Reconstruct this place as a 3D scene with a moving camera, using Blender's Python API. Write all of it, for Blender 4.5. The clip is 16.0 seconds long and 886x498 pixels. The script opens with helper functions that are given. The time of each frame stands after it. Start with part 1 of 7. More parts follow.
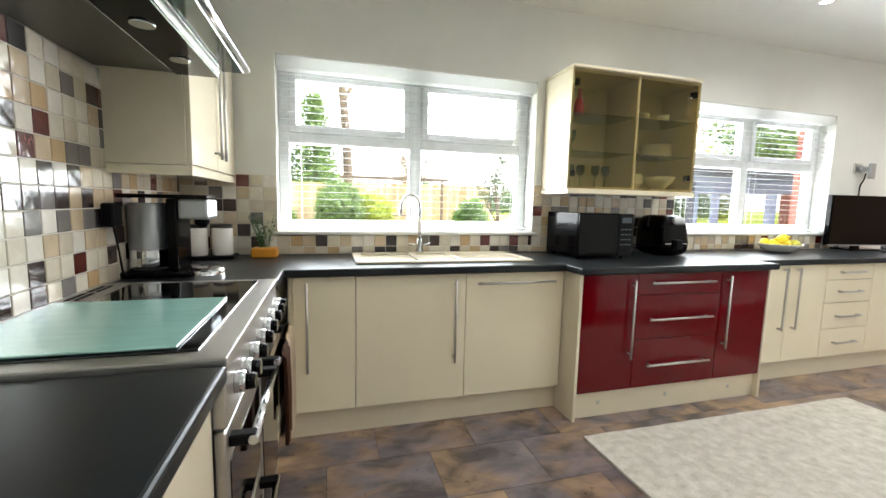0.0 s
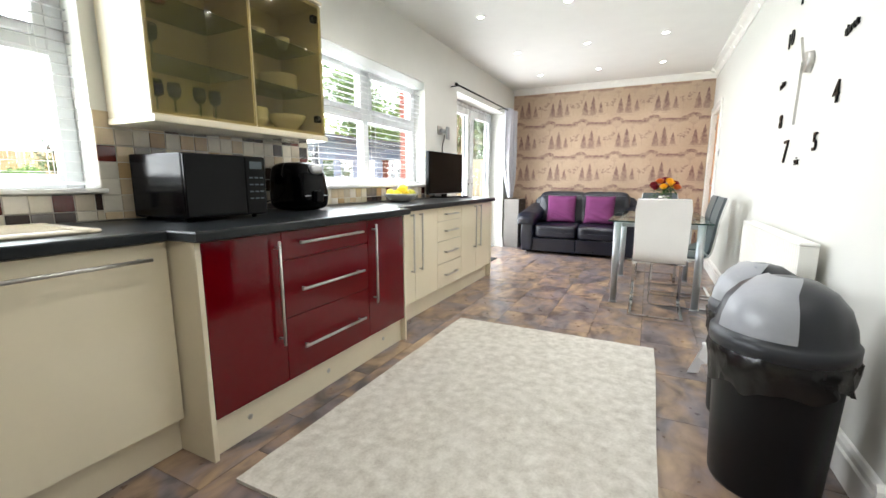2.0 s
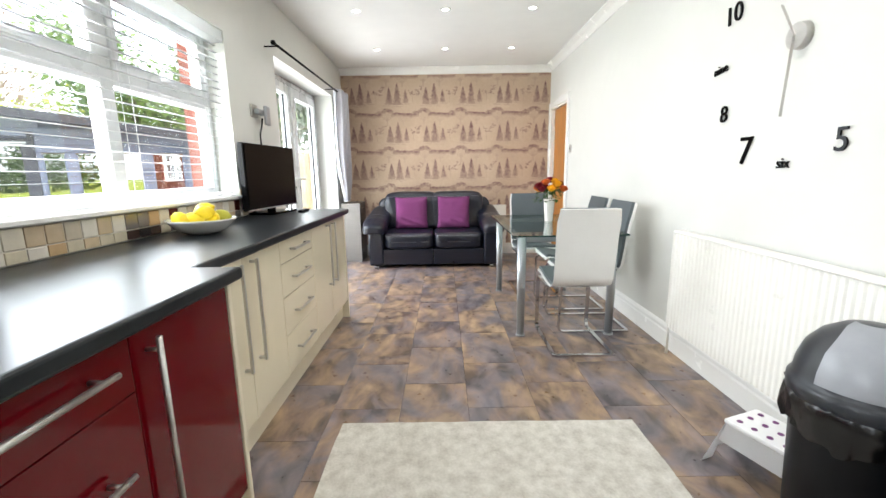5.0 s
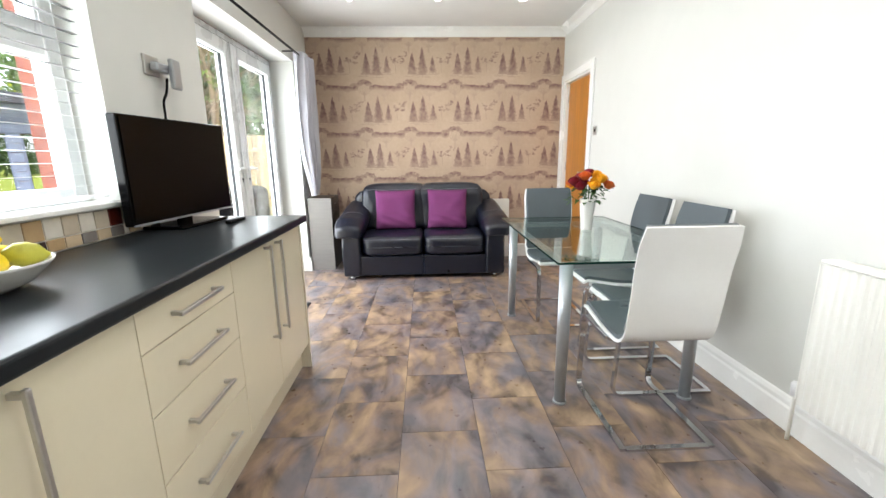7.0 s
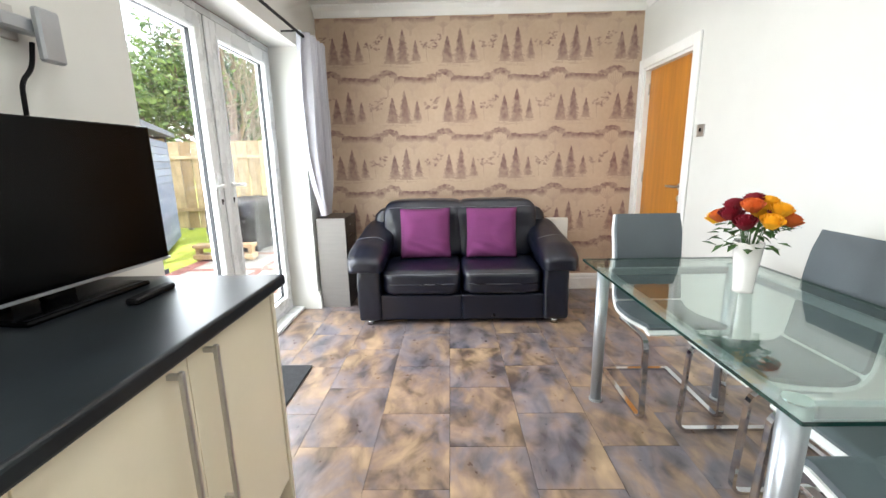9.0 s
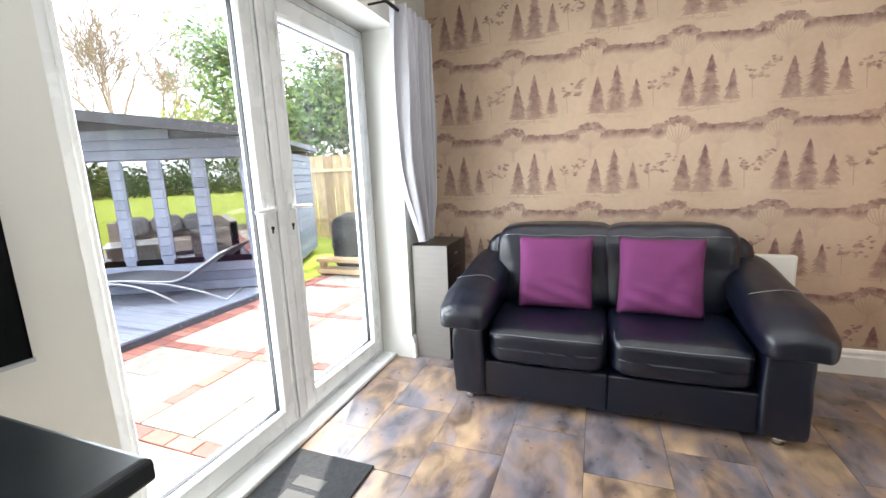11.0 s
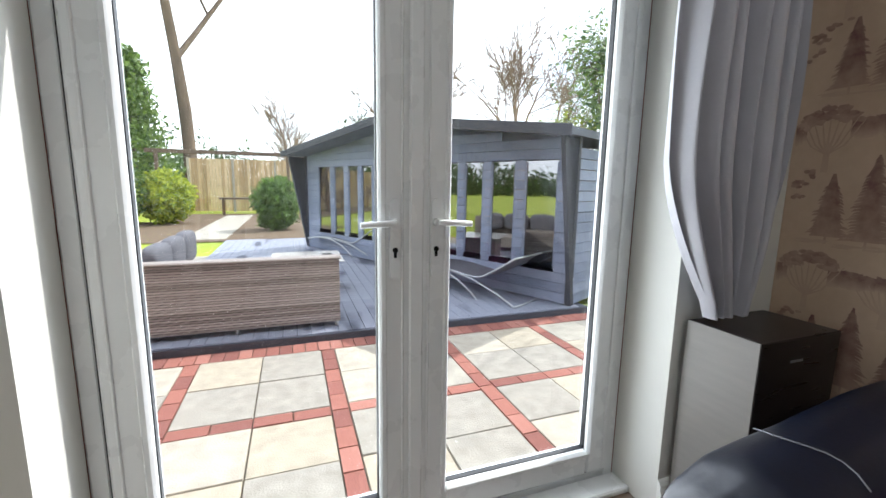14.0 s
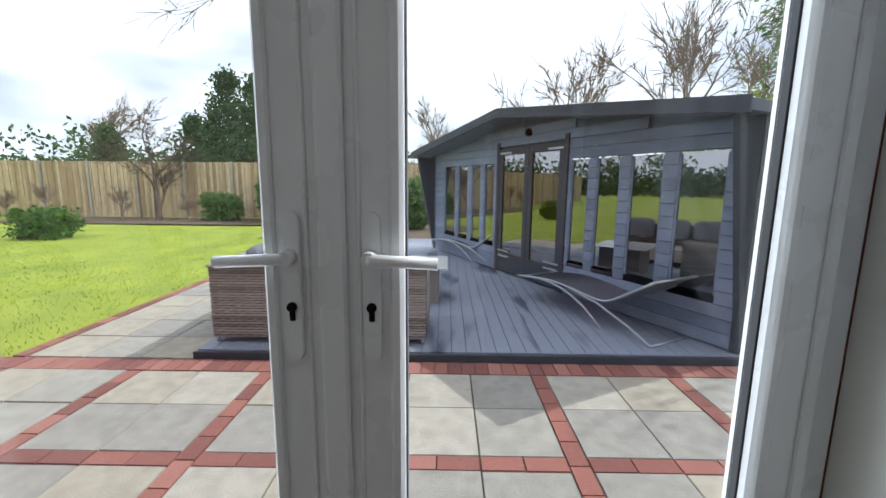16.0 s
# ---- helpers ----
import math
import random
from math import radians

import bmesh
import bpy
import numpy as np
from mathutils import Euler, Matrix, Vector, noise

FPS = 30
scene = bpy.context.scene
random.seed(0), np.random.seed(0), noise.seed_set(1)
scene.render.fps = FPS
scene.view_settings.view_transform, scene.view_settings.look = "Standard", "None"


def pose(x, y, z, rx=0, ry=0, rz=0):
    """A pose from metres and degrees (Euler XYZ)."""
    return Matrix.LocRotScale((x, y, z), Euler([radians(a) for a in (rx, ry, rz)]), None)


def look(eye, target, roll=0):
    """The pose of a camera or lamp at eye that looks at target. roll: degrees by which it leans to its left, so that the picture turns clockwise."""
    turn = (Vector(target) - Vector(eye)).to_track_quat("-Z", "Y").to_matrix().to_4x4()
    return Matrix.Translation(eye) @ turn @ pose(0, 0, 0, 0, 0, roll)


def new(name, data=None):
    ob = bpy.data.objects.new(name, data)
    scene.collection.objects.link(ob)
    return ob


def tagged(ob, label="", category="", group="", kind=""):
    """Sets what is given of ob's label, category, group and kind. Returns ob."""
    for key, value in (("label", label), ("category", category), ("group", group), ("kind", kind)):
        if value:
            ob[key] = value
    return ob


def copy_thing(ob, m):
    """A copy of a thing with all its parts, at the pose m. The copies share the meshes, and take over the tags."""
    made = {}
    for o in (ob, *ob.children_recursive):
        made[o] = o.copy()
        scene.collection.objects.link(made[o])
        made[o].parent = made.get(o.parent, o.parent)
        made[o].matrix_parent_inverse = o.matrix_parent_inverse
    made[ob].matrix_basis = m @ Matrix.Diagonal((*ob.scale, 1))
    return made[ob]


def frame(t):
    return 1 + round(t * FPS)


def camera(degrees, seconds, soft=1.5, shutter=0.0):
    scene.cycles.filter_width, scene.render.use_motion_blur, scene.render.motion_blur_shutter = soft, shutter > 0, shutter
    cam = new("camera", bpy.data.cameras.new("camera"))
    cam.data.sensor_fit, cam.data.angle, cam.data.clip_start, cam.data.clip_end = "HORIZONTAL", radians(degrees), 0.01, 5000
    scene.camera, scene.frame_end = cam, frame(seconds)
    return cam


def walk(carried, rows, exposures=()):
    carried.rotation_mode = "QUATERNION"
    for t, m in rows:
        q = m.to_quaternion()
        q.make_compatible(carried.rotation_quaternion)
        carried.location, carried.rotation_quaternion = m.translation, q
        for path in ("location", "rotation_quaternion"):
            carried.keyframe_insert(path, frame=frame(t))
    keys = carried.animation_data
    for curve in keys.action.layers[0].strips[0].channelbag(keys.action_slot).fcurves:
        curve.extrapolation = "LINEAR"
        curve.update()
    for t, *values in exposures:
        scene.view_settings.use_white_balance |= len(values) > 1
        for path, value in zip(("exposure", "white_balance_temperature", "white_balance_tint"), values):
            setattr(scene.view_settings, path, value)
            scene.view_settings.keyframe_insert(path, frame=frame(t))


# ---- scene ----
cam = camera(94.1, 16.0)
METRES, EYE, TILT, LEAN, TURN = 7.333, 1.25, 0.0, 0.0, -15.8
ROWS = [
    (0.0, 0.0, 0.0, 0.0, 0.15, -6.41, -1.33),
    (0.5, 0.0004, 0.0279, -0.0035, -8.03, -7.36, -1.27),
    (1.0, 0.0115, 0.0506, -0.0095, -21.4, -8.69, -1.75),
    (1.5, 0.027, 0.0733, -0.0152, -34.66, -8.9, -1.04),
    (2.0, 0.0393, 0.087, -0.0224, -47.85, -9.29, -0.1),
    (2.5, 0.0484, 0.1103, -0.0259, -59.37, -9.54, 0.25),
    (3.0, 0.0551, 0.1403, -0.0237, -65.92, -9.19, 0.47),
    (3.5, 0.0749, 0.165, -0.0219, -67.94, -8.52, 0.79),
    (4.0, 0.101, 0.1863, -0.0163, -69.16, -8.21, 0.79),
    (4.5, 0.1281, 0.2098, -0.012, -72.2, -8.93, 0.82),
    (7.0, 0.2875, 0.2824, -0.0046, -76.69, -12.58, 0.72),
    (7.5, 0.3232, 0.2926, -0.0039, -74.74, -12.35, 0.65),
    (8.0, 0.353, 0.3051, -0.0014, -73.93, -12.23, 0.83),
    (10.5, 0.514, 0.3706, 0.0054, -65.33, -11.13, 1.94),
    (11.0, 0.546, 0.3709, 0.0035, -54.08, -10.47, 2.28),
    (11.5, 0.5759, 0.3681, 0.0027, -44.17, -10.62, 2.15),
    (12.0, 0.6078, 0.3737, 0.0006, -36.33, -10.35, 1.53),
    (12.5, 0.6385, 0.3815, 0.0004, -28.09, -9.81, 0.61),
    (13.0, 0.6685, 0.3908, 0.0009, -18.49, -9.15, -0.42),
    (13.5, 0.6862, 0.4052, 0.0017, -10.91, -8.77, -1.23),
    (14.0, 0.6967, 0.4311, 0.002, -4.14, -8.87, -0.93),
    (14.5, 0.7041, 0.4526, 0.001, 3.81, -9.07, -0.2),
    (15.0, 0.7202, 0.4763, 0.0021, 10.85, -8.99, -0.16),
    (15.5, 0.7369, 0.4996, 0.0026, 14.63, -9.16, -0.29),
    (16.0, 0.7489, 0.5281, 0.0026, 16.42, -9.09, -0.52),
]
EXPOSURES = [(t, e, k, 10) for t, e, k in ((0.0, 1.6, 6350), (4.5, 1.4, 6250), (8.0, 1.35, 6250), (10.5, 1.35, 6200), (12.0, 1.1, 6150), (13.5, 0.35, 6100), (14.5, -0.1, 6000), (16.0, -0.7, 5850))]
walk(cam, [(t, pose(0, 0, EYE, TILT, LEAN, TURN) @ pose(METRES * x, METRES * y, METRES * z, 90 + pitch, roll, yaw)) for t, x, y, z, yaw, pitch, roll in ROWS],
     exposures=EXPOSURES)

# ---- light ----
SUN_DIR = Vector((0.94, 0.36, 1.12)).normalized()      # towards the sun
world = bpy.data.worlds.new("sky")
world.use_nodes = True
scene.world = world
wn, wl = world.node_tree.nodes, world.node_tree.links
sky = wn.new("ShaderNodeTexSky")
sky.sky_type, sky.sun_disc = "NISHITA", False
sky.sun_elevation = math.asin(SUN_DIR.z)
sky.sun_rotation = math.atan2(SUN_DIR.x, SUN_DIR.y)
sky.dust_density, sky.air_density = 1.5, 1.0
# thin bright cloud, broken by blue
wco = wn.new("ShaderNodeTexCoord")
wmap = wn.new("ShaderNodeMapping")
wmap.inputs["Scale"].default_value = (1.0, 1.0, 2.6)
wns = wn.new("ShaderNodeTexNoise")
wns.inputs["Scale"].default_value, wns.inputs["Detail"].default_value = 2.4, 7.0
wrp = wn.new("ShaderNodeValToRGB")
wrp.color_ramp.elements[0].position, wrp.color_ramp.elements[1].position = 0.20, 0.52
wmx = wn.new("ShaderNodeMix")
wmx.data_type = "RGBA"
wmx.inputs["B"].default_value = (17.0, 17.3, 17.8, 1)
wl.new(wco.outputs["Generated"], wmap.inputs["Vector"])
wl.new(wmap.outputs["Vector"], wns.inputs["Vector"])
wl.new(wns.outputs["Fac"], wrp.inputs["Fac"])
wl.new(wrp.outputs["Color"], wmx.inputs["Factor"])
wl.new(sky.outputs["Color"], wmx.inputs["A"])
wl.new(wmx.outputs["Result"], wn["Background"].inputs["Color"])
wn["Background"].inputs["Strength"].default_value = 0.145

sun = new("sun", bpy.data.lights.new("sun", "SUN"))
sun.data.energy, sun.data.angle, sun.data.color = 5.0, radians(0.6), (1.0, 0.94, 0.85)
sun.matrix_world = look((20, 12, 20), Vector((20, 12, 20)) - SUN_DIR)


def window_light(x0, x1, y, z0, z1, watts):
    ob = new("window_light", bpy.data.lights.new("window_light", "AREA"))
    ob.data.shape, ob.data.size, ob.data.size_y = "RECTANGLE", x1 - x0, z1 - z0
    ob.data.energy, ob.data.color = watts, (0.95, 0.98, 1.0)
    ob.matrix_world = look(((x0 + x1) / 2, y, (z0 + z1) / 2), ((x0 + x1) / 2, y - 1, (z0 + z1) / 2 - 0.03))


window_light(-0.2, 1.35, 2.97, 1.1, 2.05, 26)
window_light(2.75, 4.3, 2.97, 1.1, 2.05, 26)
window_light(5.4, 6.9, 3.06, 0.2, 2.0, 31)


# ---- materials ----
def col(r, g, b):
    """sRGB 0-255 to linear."""
    return tuple(((c / 255 + 0.055) / 1.055) ** 2.4 if c > 10 else c / 255 / 12.92 for c in (r, g, b)) + (1.0,)


def material(name, base, rough=0.5, metal=0.0, spread=0.12, scale=6.0, fine=60.0, bump=0.05, coat=0.0, stretch=(1, 1, 1), second=None, rough_spread=0.08, sheen=0.0, spec=0.5):
    """A surface whose colour drifts at two scales, with fine relief."""
    m = bpy.data.materials.new(name)
    m.use_nodes = True
    n, l = m.node_tree.nodes, m.node_tree.links
    p = n["Principled BSDF"]
    co = n.new("ShaderNodeTexCoord")
    mp = n.new("ShaderNodeMapping")
    mp.inputs["Scale"].default_value = stretch
    l.new(co.outputs["Object"], mp.inputs["Vector"])
    big, small = n.new("ShaderNodeTexNoise"), n.new("ShaderNodeTexNoise")
    big.inputs["Scale"].default_value, big.inputs["Detail"].default_value = scale, 4.0
    small.inputs["Scale"].default_value, small.inputs["Detail"].default_value = fine, 3.0
    for q in (big, small):
        l.new(mp.outputs["Vector"], q.inputs["Vector"])
    add = n.new("ShaderNodeMath")
    add.operation = "MULTIPLY_ADD"
    add.inputs[1].default_value = 0.4
    l.new(small.outputs["Fac"], add.inputs[0])
    l.new(big.outputs["Fac"], add.inputs[2])
    rp = n.new("ShaderNodeValToRGB")
    rp.color_ramp.elements[0].position, rp.color_ramp.elements[1].position = 0.45, 0.95
    lo = second if second else tuple(c * (1 - spread) for c in base[:3]) + (1,)
    hi = base if second else tuple(min(1, c * (1 + spread)) for c in base[:3]) + (1,)
    rp.color_ramp.elements[0].color, rp.color_ramp.elements[1].color = lo, hi
    l.new(add.outputs[0], rp.inputs["Fac"])
    l.new(rp.outputs["Color"], p.inputs["Base Color"])
    mr = n.new("ShaderNodeMapRange")
    mr.inputs["To Min"].default_value, mr.inputs["To Max"].default_value = max(0.02, rough - rough_spread), min(1, rough + rough_spread)
    l.new(big.outputs["Fac"], mr.inputs["Value"])
    l.new(mr.outputs["Result"], p.inputs["Roughness"])
    p.inputs["Metallic"].default_value = metal
    p.inputs["Coat Weight"].default_value = coat
    p.inputs["Specular IOR Level"].default_value = spec
    p.inputs["Coat Roughness"].default_value = 0.05
    p.inputs["Sheen Weight"].default_value = sheen
    if bump:
        b = n.new("ShaderNodeBump")
        b.inputs["Strength"].default_value, b.inputs["Distance"].default_value = bump, 0.01
        l.new(add.outputs[0], b.inputs["Height"])
        l.new(b.outputs["Normal"], p.inputs["Normal"])
    return m


def glass(name, tint=(1, 1, 1, 1), mixin=0.0, reflect=0.08, rough=0.0, edge=0.6):
    """Thin pane: clear straight through, mirror gloss on top."""
    m = bpy.data.materials.new(name)
    m.use_nodes = True
    n, l = m.node_tree.nodes, m.node_tree.links
    n.remove(n["Principled BSDF"])
    t, g, mx = n.new("ShaderNodeBsdfTransparent"), n.new("ShaderNodeBsdfGlossy"), n.new("ShaderNodeMixShader")
    t.inputs["Color"].default_value = tint
    g.inputs["Roughness"].default_value = rough
    fr = n.new("ShaderNodeLayerWeight")
    fr.inputs["Blend"].default_value = 0.5
    pw = n.new("ShaderNodeMath")
    pw.operation, pw.inputs[1].default_value = "POWER", 4.0
    l.new(fr.outputs["Facing"], pw.inputs[0])
    k = n.new("ShaderNodeMath")
    k.operation = "MULTIPLY_ADD"
    k.inputs[1].default_value, k.inputs[2].default_value = edge, reflect
    l.new(pw.outputs[0], k.inputs[0])
    l.new(k.outputs[0], mx.inputs["Fac"])
    l.new(t.outputs[0], mx.inputs[1])
    l.new(g.outputs[0], mx.inputs[2])
    l.new(mx.outputs[0], n["Material Output"].inputs["Surface"])
    return m


def ramped(name, stops, rough, noise_scale=0.0, amount=0.0, bump=0.1, coat=0.0, fine=40.0):
    """A colour picked for each piece from a list of (position, colour), with mottling on top."""
    m = bpy.data.materials.new(name)
    m.use_nodes = True
    n, l = m.node_tree.nodes, m.node_tree.links
    p = n["Principled BSDF"]
    oi, rp, co = n.new("ShaderNodeObjectInfo"), n.new("ShaderNodeValToRGB"), n.new("ShaderNodeTexCoord")
    rp.color_ramp.interpolation = "CONSTANT"
    e = rp.color_ramp.elements
    e[0].position, e[0].color = stops[0]
    e[1].position, e[1].color = stops[1]
    for pos, c in stops[2:]:
        q = e.new(pos)
        q.color = c
    l.new(oi.outputs["Random"], rp.inputs["Fac"])
    ns = n.new("ShaderNodeTexNoise")
    ns.noise_dimensions = "4D"
    ns.inputs["Scale"].default_value, ns.inputs["Detail"].default_value = noise_scale or 9.0, 5.0
    off = n.new("ShaderNodeMath")
    off.operation, off.inputs[1].default_value = "MULTIPLY", 37.0
    l.new(oi.outputs["Random"], off.inputs[0])
    l.new(off.outputs[0], ns.inputs["W"])
    l.new(co.outputs["Object"], ns.inputs["Vector"])
    mr = n.new("ShaderNodeMapRange")
    mr.inputs["From Min"].default_value, mr.inputs["From Max"].default_value = 0.3, 0.7
    mr.inputs["To Min"].default_value, mr.inputs["To Max"].default_value = 1 - amount, 1 + amount
    l.new(ns.outputs["Fac"], mr.inputs["Value"])
    mx = n.new("ShaderNodeVectorMath")
    mx.operation = "SCALE"
    l.new(rp.outputs["Color"], mx.inputs[0])
    l.new(mr.outputs["Result"], mx.inputs["Scale"])
    l.new(mx.outputs["Vector"], p.inputs["Base Color"])
    p.inputs["Roughness"].default_value = rough
    p.inputs["Coat Weight"].default_value = coat
    p.inputs["Coat Roughness"].default_value = 0.08
    fn = n.new("ShaderNodeTexNoise")
    fn.inputs["Scale"].default_value = fine
    l.new(co.outputs["Object"], fn.inputs["Vector"])
    b = n.new("ShaderNodeBump")
    b.inputs["Strength"].default_value, b.inputs["Distance"].default_value = bump, 0.01
    l.new(fn.outputs["Fac"], b.inputs["Height"])
    l.new(b.outputs["Normal"], p.inputs["Normal"])
    return m


def slate_floor():
    """Vinyl slate: brown, ochre, mauve and blue-grey clouds that differ from tile to tile."""
    m = bpy.data.materials.new("slate_floor")
    m.use_nodes = True
    n, l = m.node_tree.nodes, m.node_tree.links
    p = n["Principled BSDF"]
    oi, co = n.new("ShaderNodeObjectInfo"), n.new("ShaderNodeTexCoord")
    off = n.new("ShaderNodeMath")
    off.operation, off.inputs[1].default_value = "MULTIPLY", 51.0
    l.new(oi.outputs["Random"], off.inputs[0])
    mp = n.new("ShaderNodeMapping")
    mp.inputs["Scale"].default_value = (1.0, 1.7, 1.0)
    mp.inputs["Rotation"].default_value = (0, 0, 0.5)
    l.new(co.outputs["Object"], mp.inputs["Vector"])
    def cloud(scale, detail, seed):
        q = n.new("ShaderNodeTexNoise")
        q.noise_dimensions = "4D"
        q.inputs["Scale"].default_value, q.inputs["Detail"].default_value, q.inputs["Distortion"].default_value = scale, detail, 0.9
        sh_ = n.new("ShaderNodeMath")
        sh_.inputs[1].default_value = seed
        l.new(off.outputs[0], sh_.inputs[0])
        l.new(sh_.outputs[0], q.inputs["W"])
        l.new(mp.outputs["Vector"], q.inputs["Vector"])
        return q

    def ramp(fac, stops):
        r_ = n.new("ShaderNodeValToRGB")
        e = r_.color_ramp.elements
        e[0].position, e[0].color = stops[0]
        e[1].position, e[1].color = stops[-1]
        for pos, c in stops[1:-1]:
            e.new(pos).color = c
        l.new(fac, r_.inputs["Fac"])
        return r_

    hue = ramp(cloud(2.7, 4.5, 0.0).outputs["Fac"], [(0.34, col(94, 92, 100)), (0.45, col(112, 103, 104)), (0.53, col(124, 106, 94)), (0.62, col(144, 123, 100)), (0.74, col(154, 134, 110))])
    tone = ramp(cloud(4.2, 5.0, 9.0).outputs["Fac"], [(0.34, (0.5, 0.48, 0.49, 1)), (0.47, (1.12, 1.1, 1.09, 1)), (0.66, (1.7, 1.66, 1.62, 1))])
    rp = n.new("ShaderNodeMix")
    rp.data_type, rp.blend_type = "RGBA", "MULTIPLY"
    rp.inputs["Factor"].default_value = 1.0
    l.new(hue.outputs["Color"], rp.inputs["A"])
    l.new(tone.outputs["Color"], rp.inputs["B"])
    f = n.new("ShaderNodeTexNoise")
    f.inputs["Scale"].default_value, f.inputs["Detail"].default_value = 11.0, 3.0
    l.new(mp.outputs["Vector"], f.inputs["Vector"])
    mr = n.new("ShaderNodeMapRange")
    mr.inputs["To Min"].default_value, mr.inputs["To Max"].default_value = 0.92, 1.08
    l.new(f.outputs["Fac"], mr.inputs["Value"])
    sc = n.new("ShaderNodeVectorMath")
    sc.operation = "SCALE"
    l.new(rp.outputs["Result"], sc.inputs[0])
    l.new(mr.outputs["Result"], sc.inputs["Scale"])
    l.new(sc.outputs["Vector"], p.inputs["Base Color"])
    rr = n.new("ShaderNodeMapRange")
    rr.inputs["To Min"].default_value, rr.inputs["To Max"].default_value = 0.24, 0.34
    l.new(f.outputs["Fac"], rr.inputs["Value"])
    l.new(rr.outputs["Result"], p.inputs["Roughness"])
    b = n.new("ShaderNodeBump")
    b.inputs["Strength"].default_value, b.inputs["Distance"].default_value = 0.03, 0.01
    l.new(f.outputs["Fac"], b.inputs["Height"])
    l.new(b.outputs["Normal"], p.inputs["Normal"])
    return m


def emitter(name, colour, strength):
    m = bpy.data.materials.new(name)
    m.use_nodes = True
    p = m.node_tree.nodes["Principled BSDF"]
    p.inputs["Base Color"].default_value = colour
    p.inputs["Emission Color"].default_value = colour
    p.inputs["Emission Strength"].default_value = strength
    return m


